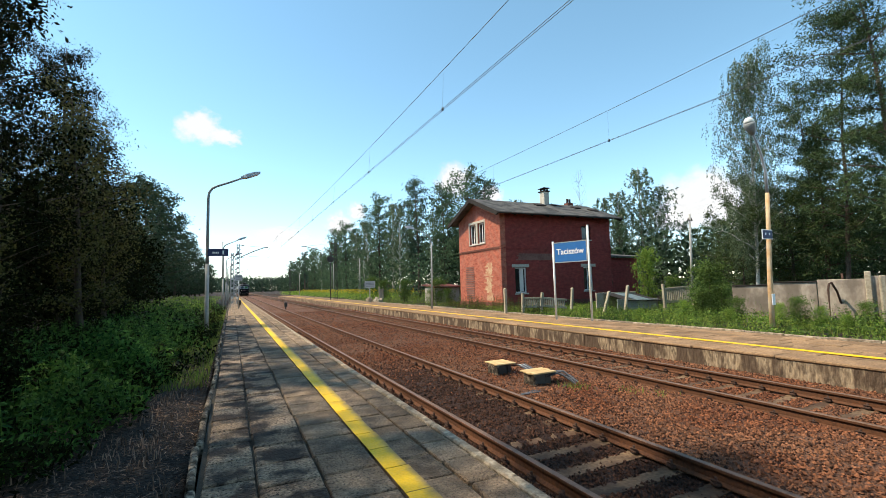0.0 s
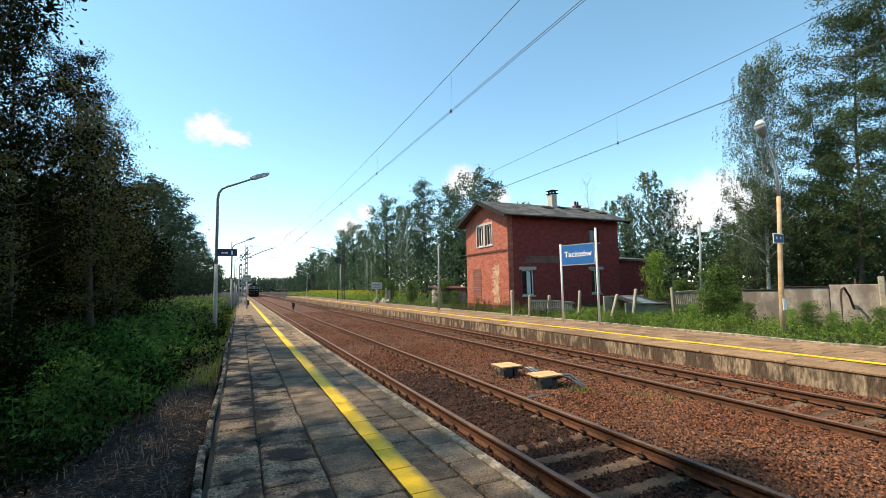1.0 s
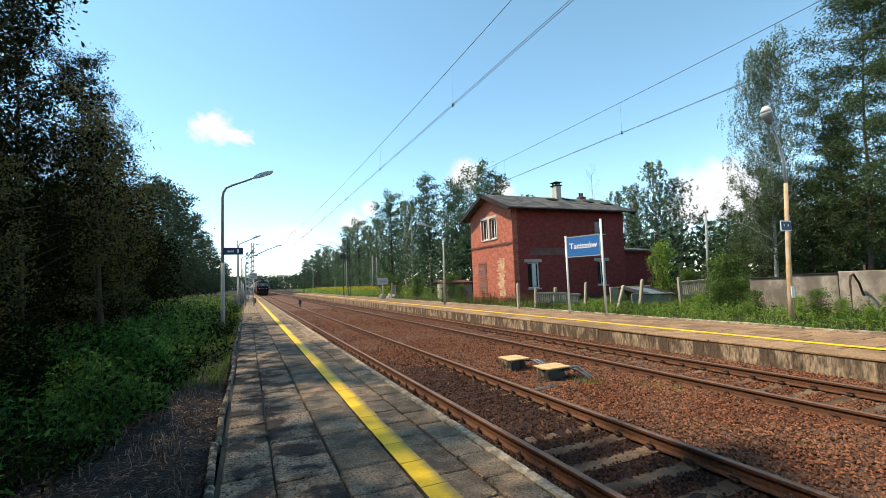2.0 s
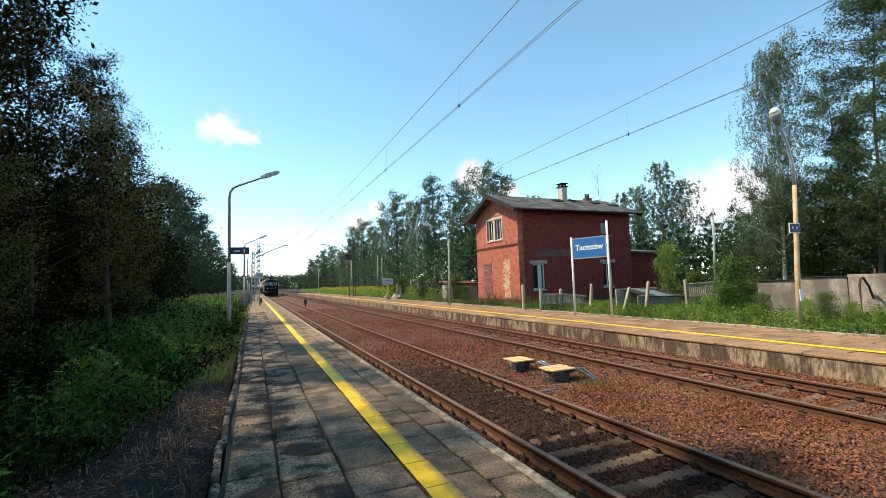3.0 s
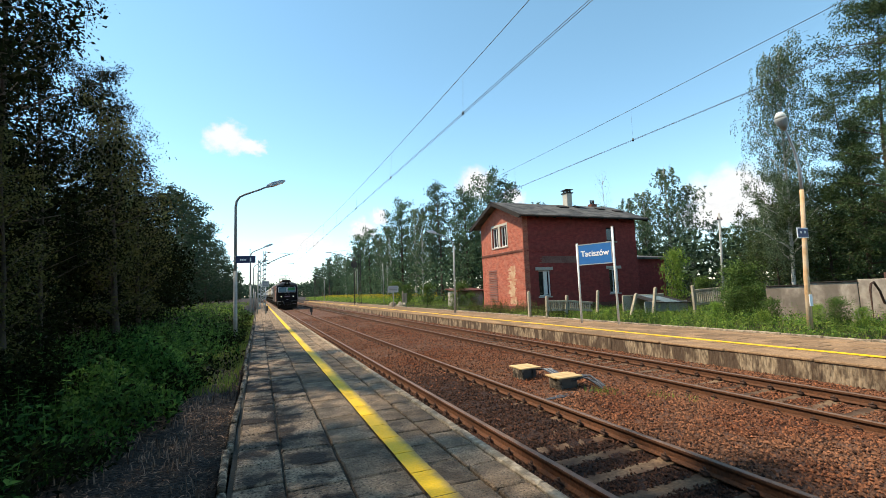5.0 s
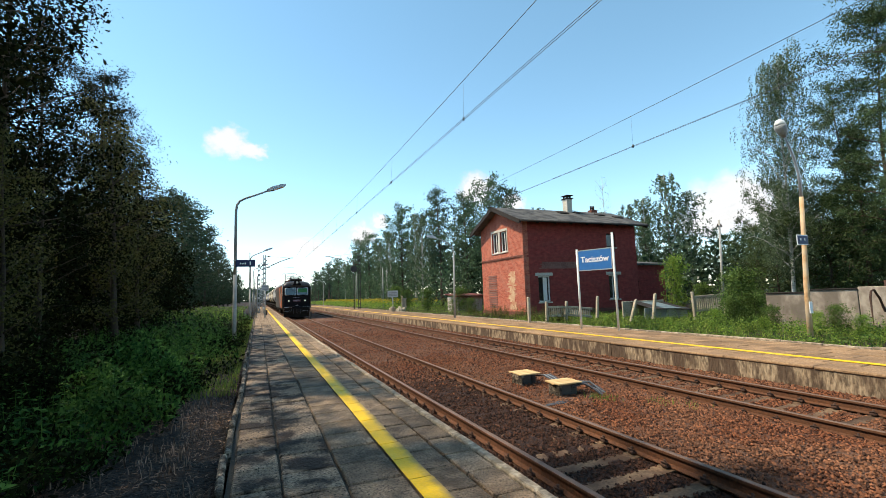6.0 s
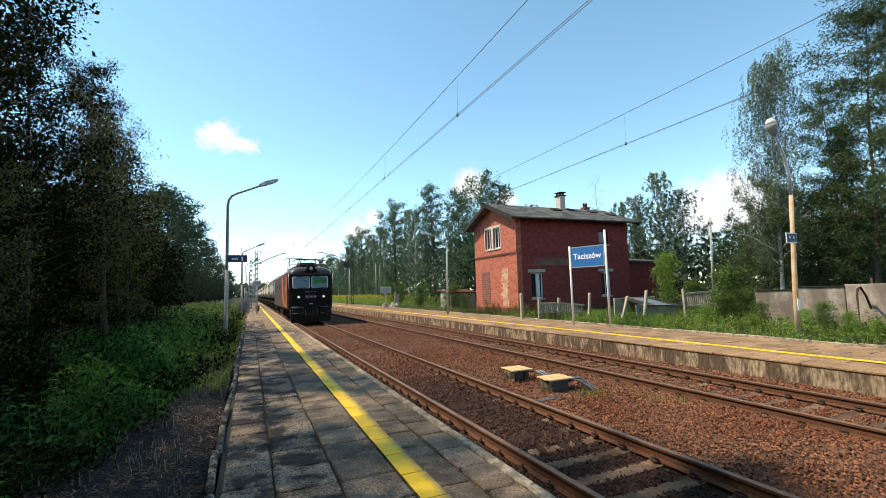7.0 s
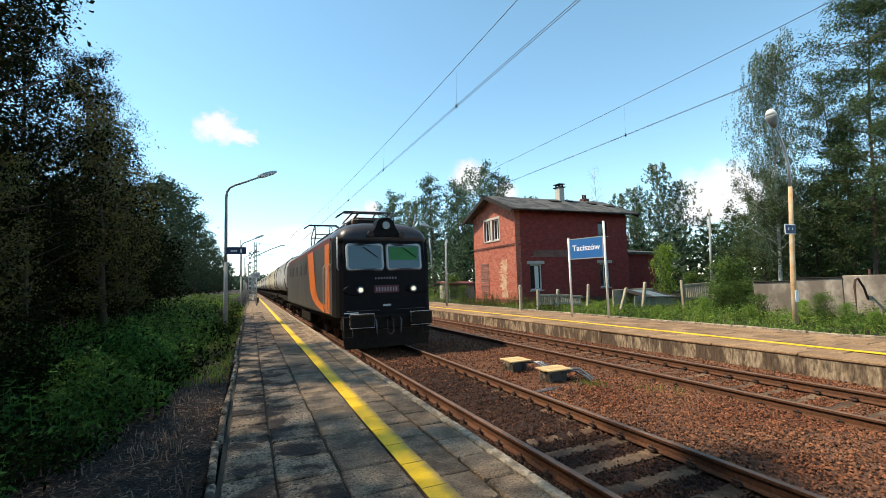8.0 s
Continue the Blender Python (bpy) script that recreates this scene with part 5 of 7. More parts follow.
def tree(name, label, seed, height, bark, leaf, count, size, first=0.25, n_limbs=22, reach=3.0, rise=0.5, clump=0.38, hang=0.0, droop=0.0, shape="oval", lean=0.02, thin=0.55, twigs=5, fine=True, girth=0.0135):
    rng = np.random.default_rng(seed)
    g, tips = branching(rng, height, first, n_limbs, reach, rise, lean, droop, twigs, shape, fine, girth)
    t = thing(name, label, "tree")
    part("trunk", g, M[bark], t, fix=False)
    per = rng.integers(0, len(tips), count)
    ends, roots = np.array([a for a, b in tips])[per], np.array([b for a, b in tips])[per]
    c = roots + (ends - roots) * rng.uniform(0.15, 1.1, (count, 1))
    o = rng.normal(size=(count, 3)) * clump * np.array([0.62, 0.62, 0.45])
    if hang:
        # leaves strung on drooping twigs, about fourteen on each
        k = max(1, count // (len(tips) * 14))
        strand = per * k + rng.integers(0, k, count)
        side = rng.normal(size=(len(tips) * k, 2)) * 0.15
        long = rng.uniform(0.35, 1.5, len(tips) * k) * hang
        w = rng.random(count)
        c = ends
        o = rng.normal(size=(count, 3)) * 0.035
        o[:, :2] += side[strand] * (0.25 + w[:, None] ** 0.5)
        o[:, 2] -= long[strand] * w
    v, f = leaves(c + o, size, rng, 0.4 + hang, thin)
    part("crown", fast_mesh("crown", v, f, M[leaf]), None, t)
    return t


PROTO = {
    "alder": tree("broadleaf_tree", "tall dark green broadleaf tree in a dense row", 1, 11.0, "bark", "leaf_shade", 13000, 0.135, 0.08, 34, 2.9, 0.45, 0.30, twigs=5, fine=False),
    "aspen": tree("broadleaf_tree", "dark green leafy tree with open airy top", 2, 11.5, "bark", "leaf_shade", 23000, 0.078, 0.14, 32, 2.5, 0.75, 0.25, twigs=5),
    "turning": tree("young_tree", "bushy tree with yellowing brownish leaves", 3, 7.5, "bark", "leaf_brown", 7000, 0.09, 0.10, 22, 1.6, 0.8, 0.28),
    "birch": tree("birch_tree", "tall birch with grey-green drooping foliage", 4, 13.0, "birch_bark", "leaf_grey", 42000, 0.080, 0.18, 44, 2.4, 1.2, 0.22, 1.0, 0.06, girth=0.008),
    "oak": tree("oak_tree", "dark green oak with knotty spreading limbs", 5, 9.5, "bark", "leaf_oak", 14000, 0.13, 0.25, 18, 3.8, 0.3, 0.24, lean=0.05, twigs=4),
    "pine": tree("pine_tree", "tall pine with reddish trunk and dark needles", 6, 14.0, "pine_bark", "needle", 26000, 0.15, 0.20, 40, 2.9, 0.35, 0.24, shape="flat", thin=0.22, twigs=5, lean=0.03, girth=0.008),
    "spruce": tree("pine_tree", "dense dark conifer beside the fence", 7, 10.0, "pine_bark", "needle", 15000, 0.19, 0.10, 36, 2.3, 0.1, 0.26, shape="cone", thin=0.18),
    "far": tree("forest_tree", "mid green tree at the forest edge along the line", 8, 14.0, "bark", "leaf_far", 4600, 0.25, 0.14, 24, 3.1, 0.6, 0.42, fine=False, twigs=4),
    "edge": tree("forest_tree", "dark green dense tree at the edge of the wood", 18, 14.0, "bark", "leaf_edge", 5600, 0.27, 0.06, 30, 3.4, 0.55, 0.5, fine=False, twigs=4),
    "far_pine": tree("forest_tree", "slender dark pine at the forest edge", 9, 14.0, "pine_bark", "needle_far", 4200, 0.29, 0.32, 22, 2.5, 0.25, 0.36, shape="flat", thin=0.3, fine=False, twigs=4),
    "far_birch": tree("forest_tree", "grey-green birch at the forest edge", 10, 14.0, "birch_bark", "leaf_grey", 5000, 0.21, 0.22, 28, 2.6, 0.9, 0.36, 0.8, fine=False, twigs=3),
    "bare": tree("bare_tree", "thin nearly leafless tree behind the house", 15, 12.5, "birch_bark", "leaf_brown", 220, 0.09, 0.25, 30, 2.0, 1.6, 0.2, twigs=3, girth=0.006),
    "bush": tree("bush", "light green leafy bush on the grass verge", 11, 3.2, "bark", "leaf_light", 4200, 0.10, 0.03, 24, 1.25, 0.9, 0.24, fine=False),
    "shrub": tree("bush", "mid green shrub among the weeds", 12, 2.2, "bark", "leaf_mid", 4200, 0.085, 0.02, 22, 1.1, 0.9, 0.22, fine=False),
}
HEIGHTS = {"alder": 11.0, "aspen": 11.5, "turning": 7.5, "birch": 13.0, "oak": 9.5, "pine": 14.0, "spruce": 10.0, "far": 14.0, "bare": 12.5, "edge": 14.0, "far_pine": 14.0, "far_birch": 14.0, "bush": 3.2, "shrub": 2.2}
used = set()


def plant(kind, x, y, h, turn=0.0, wide=1.0, group=""):
    s = h / HEIGHTS[kind]
    m = pose(x, y, ground_z(x, y) - 0.05, 0, 0, turn) @ Matrix.Diagonal((s * wide, s * wide, s, 1))
    if kind in used:
        ob = copy_thing(PROTO[kind], m)
        ob.matrix_basis = m
    else:
        ob = PROTO[kind]
        ob.matrix_basis = m
        used.add(kind)
    if group:
        ob["group"] = group
    return ob


def plant_all():
    rng = random.Random(77)
    row = "trees beside the near platform"
    # several trees with y below 8 stand out of view, added to cast shade
    for kind, x, y, h, w in (
            ("alder", -6.0, 0.0, 11.0, 1.0), ("alder", -6.2, 4.2, 11.0, 0.95), ("aspen", -6.2, 7.6, 15.0, 0.95), ("aspen", -5.4, 4.2, 13.5, 0.9), ("alder", -4.7, 5.2, 7.5, 0.9), ("alder", -4.5, 2.3, 7.5, 0.9),
            ("alder", -6.6, 11.5, 12.5, 0.95), ("aspen", -6.2, 15.0, 12.6, 1.0), ("alder", -6.8, 18.5, 10.8, 0.95), ("turning", -4.6, 19.0, 8.6, 1.0), ("aspen", -6.2, 22.5, 11.8, 0.95),
            ("turning", -4.9, 23.5, 7.8, 1.0), ("alder", -6.6, 26.5, 10.2, 0.95), ("alder", -8.2, 33.0, 9.4, 1.0), ("aspen", -8.6, 39.0, 9.2, 1.1), ("alder", -9.0, 46.0, 10.0, 1.1),
            ("alder", -4.6, 7.0, 5.2, 1.0), ("turning", -4.2, 10.5, 4.6, 1.0), ("alder", -5.0, 14.0, 5.6, 1.0), ("alder", -5.2, 20.5, 5.4, 1.0), ("alder", -5.8, 29.5, 5.5, 1.1),
            ("alder", -10.5, 6.0, 12.0, 1.1), ("alder", -11.0, 13.0, 11.5, 1.1), ("alder", -6.0, 2.6, 14.0, 0.85), ("alder", -4.2, -2.5, 9.5, 1.0), ("alder", -4.6, -7.0, 9.5, 1.0)):
        plant(kind, x, y, h, rng.uniform(0, 360), w, row)
    for x, y, h in ((-9.5, 55, 13.0), (-9.2, 62, 15.0), (-9.0, 69, 15.0), (-9.6, 78, 14.0), (-8.8, 88, 14.5), (-9.0, 100, 13.0), (-8.6, 114, 12.5), (-8.4, 130, 12), (-8.5, 150, 11.5), (-8.5, 175, 12), (-8.5, 205, 12), (-8.5, 240, 12)):
        plant("edge", x, y, h, rng.uniform(0, 360), 1.2, row)
    # beside and behind the house
    wood = "forest along the line"
    for kind, x, y, h in (("far_pine", 24.8, 60, 18.0), ("far", 27.4, 56, 16.0), ("far_birch", 22.8, 63, 14.5), ("far", 22.0, 70, 16.5), ("far_pine", 28, 47, 15.5), ("far", 31, 52, 15.0), ("far_birch", 35, 50, 13.5), ("far_pine", 38, 47, 12.5), ("far_birch", 43, 36, 15.0), ("far_birch", 45.2, 35.4, 13.0), ("far_birch", 41.2, 37.4, 12.5), ("far", 47, 38, 11.5),
                          ("far_pine", 40, 44, 12.0), ("far", 52, 36, 8), ("far", 36, 40, 9.5), ("far_birch", 48, 44, 12.5), ("far", 36.5, 38, 10.0), ("far", 39.5, 36, 9.0), ("far_pine", 46, 33, 8.5), ("far", 50, 33, 8.0), ("far", 42, 33, 7.0), ("far_pine", 36, 43, 11.5), ("far_birch", 40, 39, 12.0)):
        plant(kind, x, y, h, rng.uniform(0, 360), 1.0, wood)
    plant("bare", 31.0, 33.2, 12.6, 40)
    for i in range(34):
        y = 54 + i * 5.2 + rng.uniform(-1.5, 1.5)
        x = 25 + rng.uniform(-1.5, 4) + (0 if i > 2 else 3)
        h = rng.uniform(13.0, 17.5) if i < 16 else rng.uniform(12, 16)
        plant(rng.choice(("far", "far_pine", "far_pine", "far_birch", "far")), x, y, h, rng.uniform(0, 360), rng.uniform(0.85, 1.1), wood)
    for i in range(9):
        plant(rng.choice(("far", "far_pine")), 33 + rng.uniform(0, 6), 56 + i * 18, rng.uniform(13, 17), rng.uniform(0, 360), 1.2, wood)
    # pine wood on the right
    for i in range(14):
        x = 33 + rng.uniform(0, 22)
        y = 9 + i * 2.0 + rng.uniform(-1, 1)
        plant(rng.choice(("far_pine", "far_pine", "far", "far_birch")), x + 4, y, rng.uniform(6.0, 8.0), rng.uniform(0, 360), 1.1, wood)
    near = "trees behind the far platform"
    for kind, x, y, h, w in (("birch", 24.0, 13.4, 13.4, 0.92), ("oak", 26.2, 14.8, 7.2, 0.72), ("oak", 24.9, 14.7, 5.4, 1.0), ("oak", 25.6, 12.4, 6.5, 1.1), ("pine", 25.0, 10.3, 14.0, 1.0), ("spruce", 26.2, 11.4, 9.5, 1.0),
                             ("pine", 24.6, 7.6, 16.5, 1.1), ("spruce", 27.2, 8.6, 10.0, 1.1), ("pine", 27.5, 12.2, 12.5, 1.0), ("birch", 31.0, 10.0, 11.0, 1.0),
                             ("spruce", 29.0, 15.0, 6.0, 1.2), ("spruce", 31.0, 18.0, 5.5, 1.2), ("oak", 33.0, 21.0, 4.8, 1.0)):
        plant(kind, x, y, h, rng.uniform(0, 360), w, near)
    verge = "bushes on the verge"
    plant("bush", 26.4, 22.0, 3.8, 30, 0.8, verge)
    for kind, x, y, h in (("shrub", 29.5, 22.5, 2.0), ("shrub", 15.4, 31.5, 1.3), ("shrub", 14.8, 33.5, 1.2), ("shrub", 19.5, 13.0, 2.3), ("shrub", 18.2, 12.5, 1.25), ("shrub", 18.9, 12.1, 1.4),
                          ("shrub", 20.5, 13.6, 1.9), ("shrub", 17.6, 8.65, 0.95), ("shrub", 17.0, 10.3, 0.9), ("shrub", 18.4, 7.1, 0.8), ("shrub", 16.0, 43, 2.2), ("shrub", 17.5, 38, 2.2), ("shrub", 18, 56, 2.4), ("shrub", 19, 64, 3.0)):
        plant(kind, x, y, h, rng.uniform(0, 360), 1.1, verge)
    for x, y, h in ((15.4, 9.6, 0.55), (16.3, 7.4, 0.7), (15.2, 6.3, 0.55), (16.9, 12.4, 0.8), (15.7, 13.6, 0.5), (17.2, 9.0, 0.75), (15.0, 16.4, 0.45), (16.0, 5.2, 0.65)):
        plant("bush", x, y, h, rng.uniform(0, 360), 1.3, verge)


plant_all()


# ---- low growth ----
def blades(pts, height, rng, width=0.012):
    """Grass blades: bent two-piece strips standing at points."""
    n = len(pts)
    a = rng.uniform(0, 6.28, n)
    h = height * rng.uniform(0.5, 1.3, n)
    d = np.c_[np.cos(a), np.sin(a), np.zeros(n)]
    b = np.c_[np.cos(a + 1.57), np.sin(a + 1.57), np.zeros(n)] * width
    p = np.asarray(pts)
    up = np.c_[np.zeros(n), np.zeros(n), h]
    mid = p + d * (h * 0.15)[:, None] + up * 0.6
    top = p + d * (h * rng.uniform(0.3, 0.7, n))[:, None] + up
    v = np.stack([p - b, p + b, mid + b * 0.7, mid - b * 0.7, top], 1).reshape(-1, 3)
    k = np.arange(n)[:, None] * 5
    f = np.concatenate([k + [0, 1, 2], k + [0, 2, 3], k + [3, 2, 4]]).reshape(-1, 3)
    return v, f


def stalks(pts, height, rng, leaf=0.13, levels=7):
    """Leafy weeds: upright stems with pairs of pointed leaves that shrink towards the top."""
    vs, fs, o = [], [], 0
    for p in np.asarray(pts):
        h = height * rng.uniform(0.55, 1.25)
        lean = rng.normal(size=2) * 0.16 * h
        top = p + np.array([lean[0], lean[1], h])
        w = np.array([0.006, 0.0, 0.0])
        vs += [p - w, p + w, top + w * 0.4, top - w * 0.4]
        fs.append((o, o + 1, o + 2, o + 3))
        o += 4
        turn = rng.uniform(0, 6.28)
        for k in range(levels):
            u = (k + 1.2) / (levels + 0.4)
            c = p + (top - p) * u
            ln = leaf * (1.15 - 0.75 * u) * rng.uniform(0.75, 1.25)
            for e in (0, math.pi):
                a = turn + k * 1.57 + e + rng.uniform(-0.3, 0.3)
                d = np.array([math.cos(a), math.sin(a), rng.uniform(-0.35, 0.35)])
                q = np.array([-math.sin(a), math.cos(a), rng.uniform(-0.3, 0.3)]) * ln * 0.30
                vs += [c, c + d * ln * 0.45 - q + (0, 0, 0.03 * ln), c + d * ln - (0, 0, 0.25 * ln), c + d * ln * 0.45 + q]
                fs.append((o, o + 1, o + 2, o + 3))
                o += 4
    return np.array(vs), np.array(fs)


def scatter(rng, n, x0, x1, y0, y1, dens=None):
    x, y = rng.uniform(x0, x1, n), rng.uniform(y0, y1, n)
    if dens:
        keep = np.array([dens(a, b) for a, b in zip(x, y)]) > rng.random(n)
        x, y = x[keep], y[keep]
    return np.c_[x, y, [ground_z(a, b) for a, b in zip(x, y)]]


def mound(x, y, seed=0.0, scale=0.55):
    return 0.5 + 0.5 * noise.noise((x * scale + seed, y * scale, seed))


def stuff(name, v, f, m, label, category):
    tagged(part(name, fast_mesh(name, v, f, M[m])), label, category, kind="stuff")


def far_woods():
    """Leaf masses that close the wood behind the single trees."""
    rng = np.random.default_rng(12)
    # the left masses carry the wood's inner gloom in their near-black leaf colour
    for x0, x1, y0, y1, h, n, size, m, lab in ((-11, -5.2, -6, 46, 6.2, 34000, 0.27, "leaf_shade", "dark thicket between the trunks"), (-26, -10, -12, 60, 8.5, 22000, 0.4, "leaf_shade", "dark interior of the wood behind the platform"), (-24, -11.5, 60, 330, 10.5, 22000, 0.7, "leaf_shade", "dark wood further along the line"),
                                               (36, 62, 4, 60, 6.0, 15000, 0.55, "leaf_edge", "dark pine wood behind the house and wall"), (29, 50, 58, 340, 11.0, 26000, 0.7, "leaf_edge", "dark wood along the far side of the line"), (20.5, 28, 50, 130, 6.5, 11000, 0.36, "leaf_far", "green thicket at the foot of the forest edge"), (30, 44, 36, 58, 6.5, 9000, 0.34, "leaf_edge", "dark thicket behind the house"), (28, 36, 44, 74, 9.0, 8000, 0.42, "leaf_edge", "dark wood behind the forest edge"), (28, 38, 9, 16, 6.8, 9000, 0.24, "leaf_far", "dark thicket behind the birch and pines"),
                                               (-60, 110, 400, 440, 12.0, 16000, 2.0, "needle_far", "hazy far wood at the end of the line"), (26, 35, -2, 16, 5.2, 13000, 0.22, "leaf_far", "thicket behind the concrete wall")):
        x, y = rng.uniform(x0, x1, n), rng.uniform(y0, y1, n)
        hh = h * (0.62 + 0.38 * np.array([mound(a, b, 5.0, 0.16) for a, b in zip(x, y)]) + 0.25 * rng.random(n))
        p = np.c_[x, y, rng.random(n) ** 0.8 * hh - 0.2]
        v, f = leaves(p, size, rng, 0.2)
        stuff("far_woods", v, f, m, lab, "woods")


def low_growth():
    rng = np.random.default_rng(31)
    # undergrowth on the near side: mounds of leaves
    def edge(y):
        return -1.0 - 0.75 * max(0, 1 - max(0, y - 3.5) / 4.0) if y < 9 else -1.0 + min(0.55, (y - 9) * 0.25)
    p = scatter(rng, 110000, -8.0, -0.4, 2.0, 45, lambda x, y: 0.0 if x > edge(y) + 0.5 * (mound(x, y, 4, 1.1) - 0.5) else (0.55 if x < -4 else 1.0) * (1.0 if y < 22 else 0.55) * (0.2 + 0.8 * mound(x, y, 1, 1.0)))
    near = scatter(rng, 70000, -4.2, -0.9, 1.8, 10, lambda x, y: 0.0 if x > edge(y) + 0.5 * (mound(x, y, 4, 1.1) - 0.5) else (0.1 + 0.9 * mound(x, y, 1, 1.0)))
    p = np.concatenate([p, near])
    top = np.array([(0.06 + 1.9 * mound(x, y, 1, 1.0) ** 2.2) * min(1, 0.3 + 0.5 * (edge(y) + 0.3 - x)) for x, y, z in p])
    q = p.copy()
    q[:, 2] += top * rng.random(len(p)) ** 0.45
    # lit: where sun patches go into the leaf colour; the rest gets near-black shade
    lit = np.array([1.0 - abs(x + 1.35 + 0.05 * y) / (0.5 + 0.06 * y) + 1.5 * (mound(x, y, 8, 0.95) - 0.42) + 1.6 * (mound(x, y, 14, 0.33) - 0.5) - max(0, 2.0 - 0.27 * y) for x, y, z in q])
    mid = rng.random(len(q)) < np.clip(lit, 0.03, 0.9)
    size = np.clip(0.034 + 0.0064 * q[:, 1], 0.04, 0.10)[:, None]
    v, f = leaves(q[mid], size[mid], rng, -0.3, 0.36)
    stuff("undergrowth", v, f, "leaf_fern", "fresh green nettles and ferns and undergrowth below the trees, coloured as lit patches", "undergrowth")
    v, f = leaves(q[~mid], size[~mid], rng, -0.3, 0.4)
    stuff("undergrowth", v, f, "leaf_shade", "dark undergrowth below the trees, shade put into its leaf colour", "undergrowth")
    p = scatter(rng, 5200, -5.5, -1.1, 3.2, 22, lambda x, y: 0.0 if x > edge(y) - 0.1 else max(0.0, 1.5 * mound(x, y, 8, 0.95) - 0.45))
    v, f = stalks(p, 0.62, rng)
    stuff("nettles", v, f, "leaf_fern", "upright leafy green nettles below the trees", "nettles")
    p = scatter(rng, 12000, -1.3, -0.36, 8.5, 40, lambda x, y: 0.25 + 0.75 * mound(x, y, 2))
    v, f = blades(p, 0.13, rng, 0.007)
    stuff("grass", v, f, "grass", "short green grass beside the platform edging", "grass")
    p = scatter(rng, 52000, -2.8, -0.33, -5.0, 13, lambda x, y: 0.1 + 0.9 * mound(x, y, 6, 1.2))
    p[:, 2] += rng.uniform(0.0, 0.035, len(p))
    v, f = leaves(p, 0.07, rng, -0.05, 0.15)
    v[:, 2] = np.repeat(p[:, 2], 4) + (v[:, 2] - np.repeat(p[:, 2], 4)) * 0.35
    stuff("dry_grass", v, f, "dry_grass", "dead brown leaves and twigs on dark soil", "leaf litter")
    p = scatter(rng, 5000, -2.2, -0.4, 1.0, 9, lambda x, y: max(0, 2.2 * mound(x, y, 17, 1.6) - 0.9))
    v, f = blades(p, 0.11, rng, 0.006)
    stuff("dry_grass", v, f, "dry_grass", "dead brown stalks on dark soil", "leaf litter")
    # far verge: weeds
    def d1(x, y):
        return 0.35 + 0.65 * mound(x, y, 3)
    p = np.concatenate([scatter(rng, 12000, 13.58, 23, 3.5, 25, d1), scatter(rng, 9000, 13.58, 30, 20, 60, d1)])
    v, f = blades(p, 0.28, rng, 0.007)
    stuff("grass", v, f, "grass", "tall sunlit grass behind the far platform", "grass")
    p = np.concatenate([scatter(rng, 70000, 13.62, 24, 3.0, 24, d1), scatter(rng, 30000, 13.8, 30, 22, 60, d1)])
    p[:, 2] += np.array([(0.16 + 1.45 * mound(x, y, 3, 0.85) ** 2.0) * (0.26 if y > 13 and x < 20.5 else 0.55) for x, y, z in p]) * rng.random(len(p)) ** 0.5 * np.clip((p[:, 0] - 13.5) * 0.42, 0.15, 1.0)
    dark = rng.random(len(p)) < np.array([0.05 + 0.6 * mound(x, y, 21, 1.3) for x, y, z in p])
    v, f = leaves(p[dark], 0.10, rng, -0.3)
    stuff("weeds", v, f, "leaf_mid", "dense mid green weeds behind the far platform", "weeds")
    p = p[~dark]
    v, f = leaves(p, 0.072, rng, -0.3, 0.42)
    stuff("weeds", v, f, "leaf_light", "tall leafy weeds behind the far platform", "weeds")
    p = scatter(rng, 2200, 14.2, 22.5, 3.0, 24, lambda x, y: max(0.0, 2.4 * mound(x, y, 33, 0.8) - 1.1) * (0.3 if y > 14 else 1.0))
    v, f = stalks(p, 0.48, rng, 0.11, 7)
    stuff("tall_weeds", v, f, "leaf_light", "tall upright leafy weeds behind the far platform", "weeds")
    p = scatter(rng, 1500, 15.4, 24, 4.0, 16, lambda x, y: max(0.0, 2.4 * mound(x, y, 41, 0.7) - 1.0))
    v, f = stalks(p, 0.75, rng, 0.12, 9)
    stuff("tall_weeds", v, f, "leaf_mid", "tall dark green weeds in front of the wall and fences", "weeds")
    p = scatter(rng, 900, 13.7, 16.6, 19.5, 30, lambda x, y: max(0.0, 2.2 * mound(x, y, 52, 0.9) - 0.8))
    v, f = stalks(p, 0.75, rng, 0.11, 8)
    stuff("tall_weeds", v, f, "leaf_brown", "brownish seeding weeds at the foot of the house", "weeds")
    # yellow flowers and rough grass further up the line
    p = scatter(rng, 26000, 13.7, 27, 56, 150, d1)
    p[:, 2] += rng.random(len(p)) * 0.9
    v, f = leaves(p, 0.22, rng, -0.3)
    stuff("meadow", v, f, "leaf_light", "rough green meadow at the forest edge", "meadow")
    p = scatter(rng, 9000, 14.5, 26, 58, 120, lambda x, y: mound(x, y, 9, 0.12))
    p[:, 2] += 0.75 + rng.random(len(p)) * 0.6
    v, f = leaves(p, 0.16, rng, -0.3)
    stuff("goldenrod", v, f, "goldenrod", "yellow flowering goldenrod along the forest edge", "wild flowers")
    p = scatter(rng, 5000, -7, -1.2, 30, 75, lambda x, y: mound(x, y, 9, 0.2))
    p[:, 2] += 0.4 + rng.random(len(p)) * 0.5
    v, f = leaves(p, 0.13, rng, -0.3)
    stuff("goldenrod", v, f, "leaf_light", "yellowish weeds beside the platform", "weeds")
    # fallen leaves and twigs along the platform's edging
    k = 420
    x = -0.22 + np.abs(rng.normal(size=k)) * 0.28
    p = np.c_[x, rng.uniform(1.2, 16, k), np.full(k, 0.006)][x < 1.1]
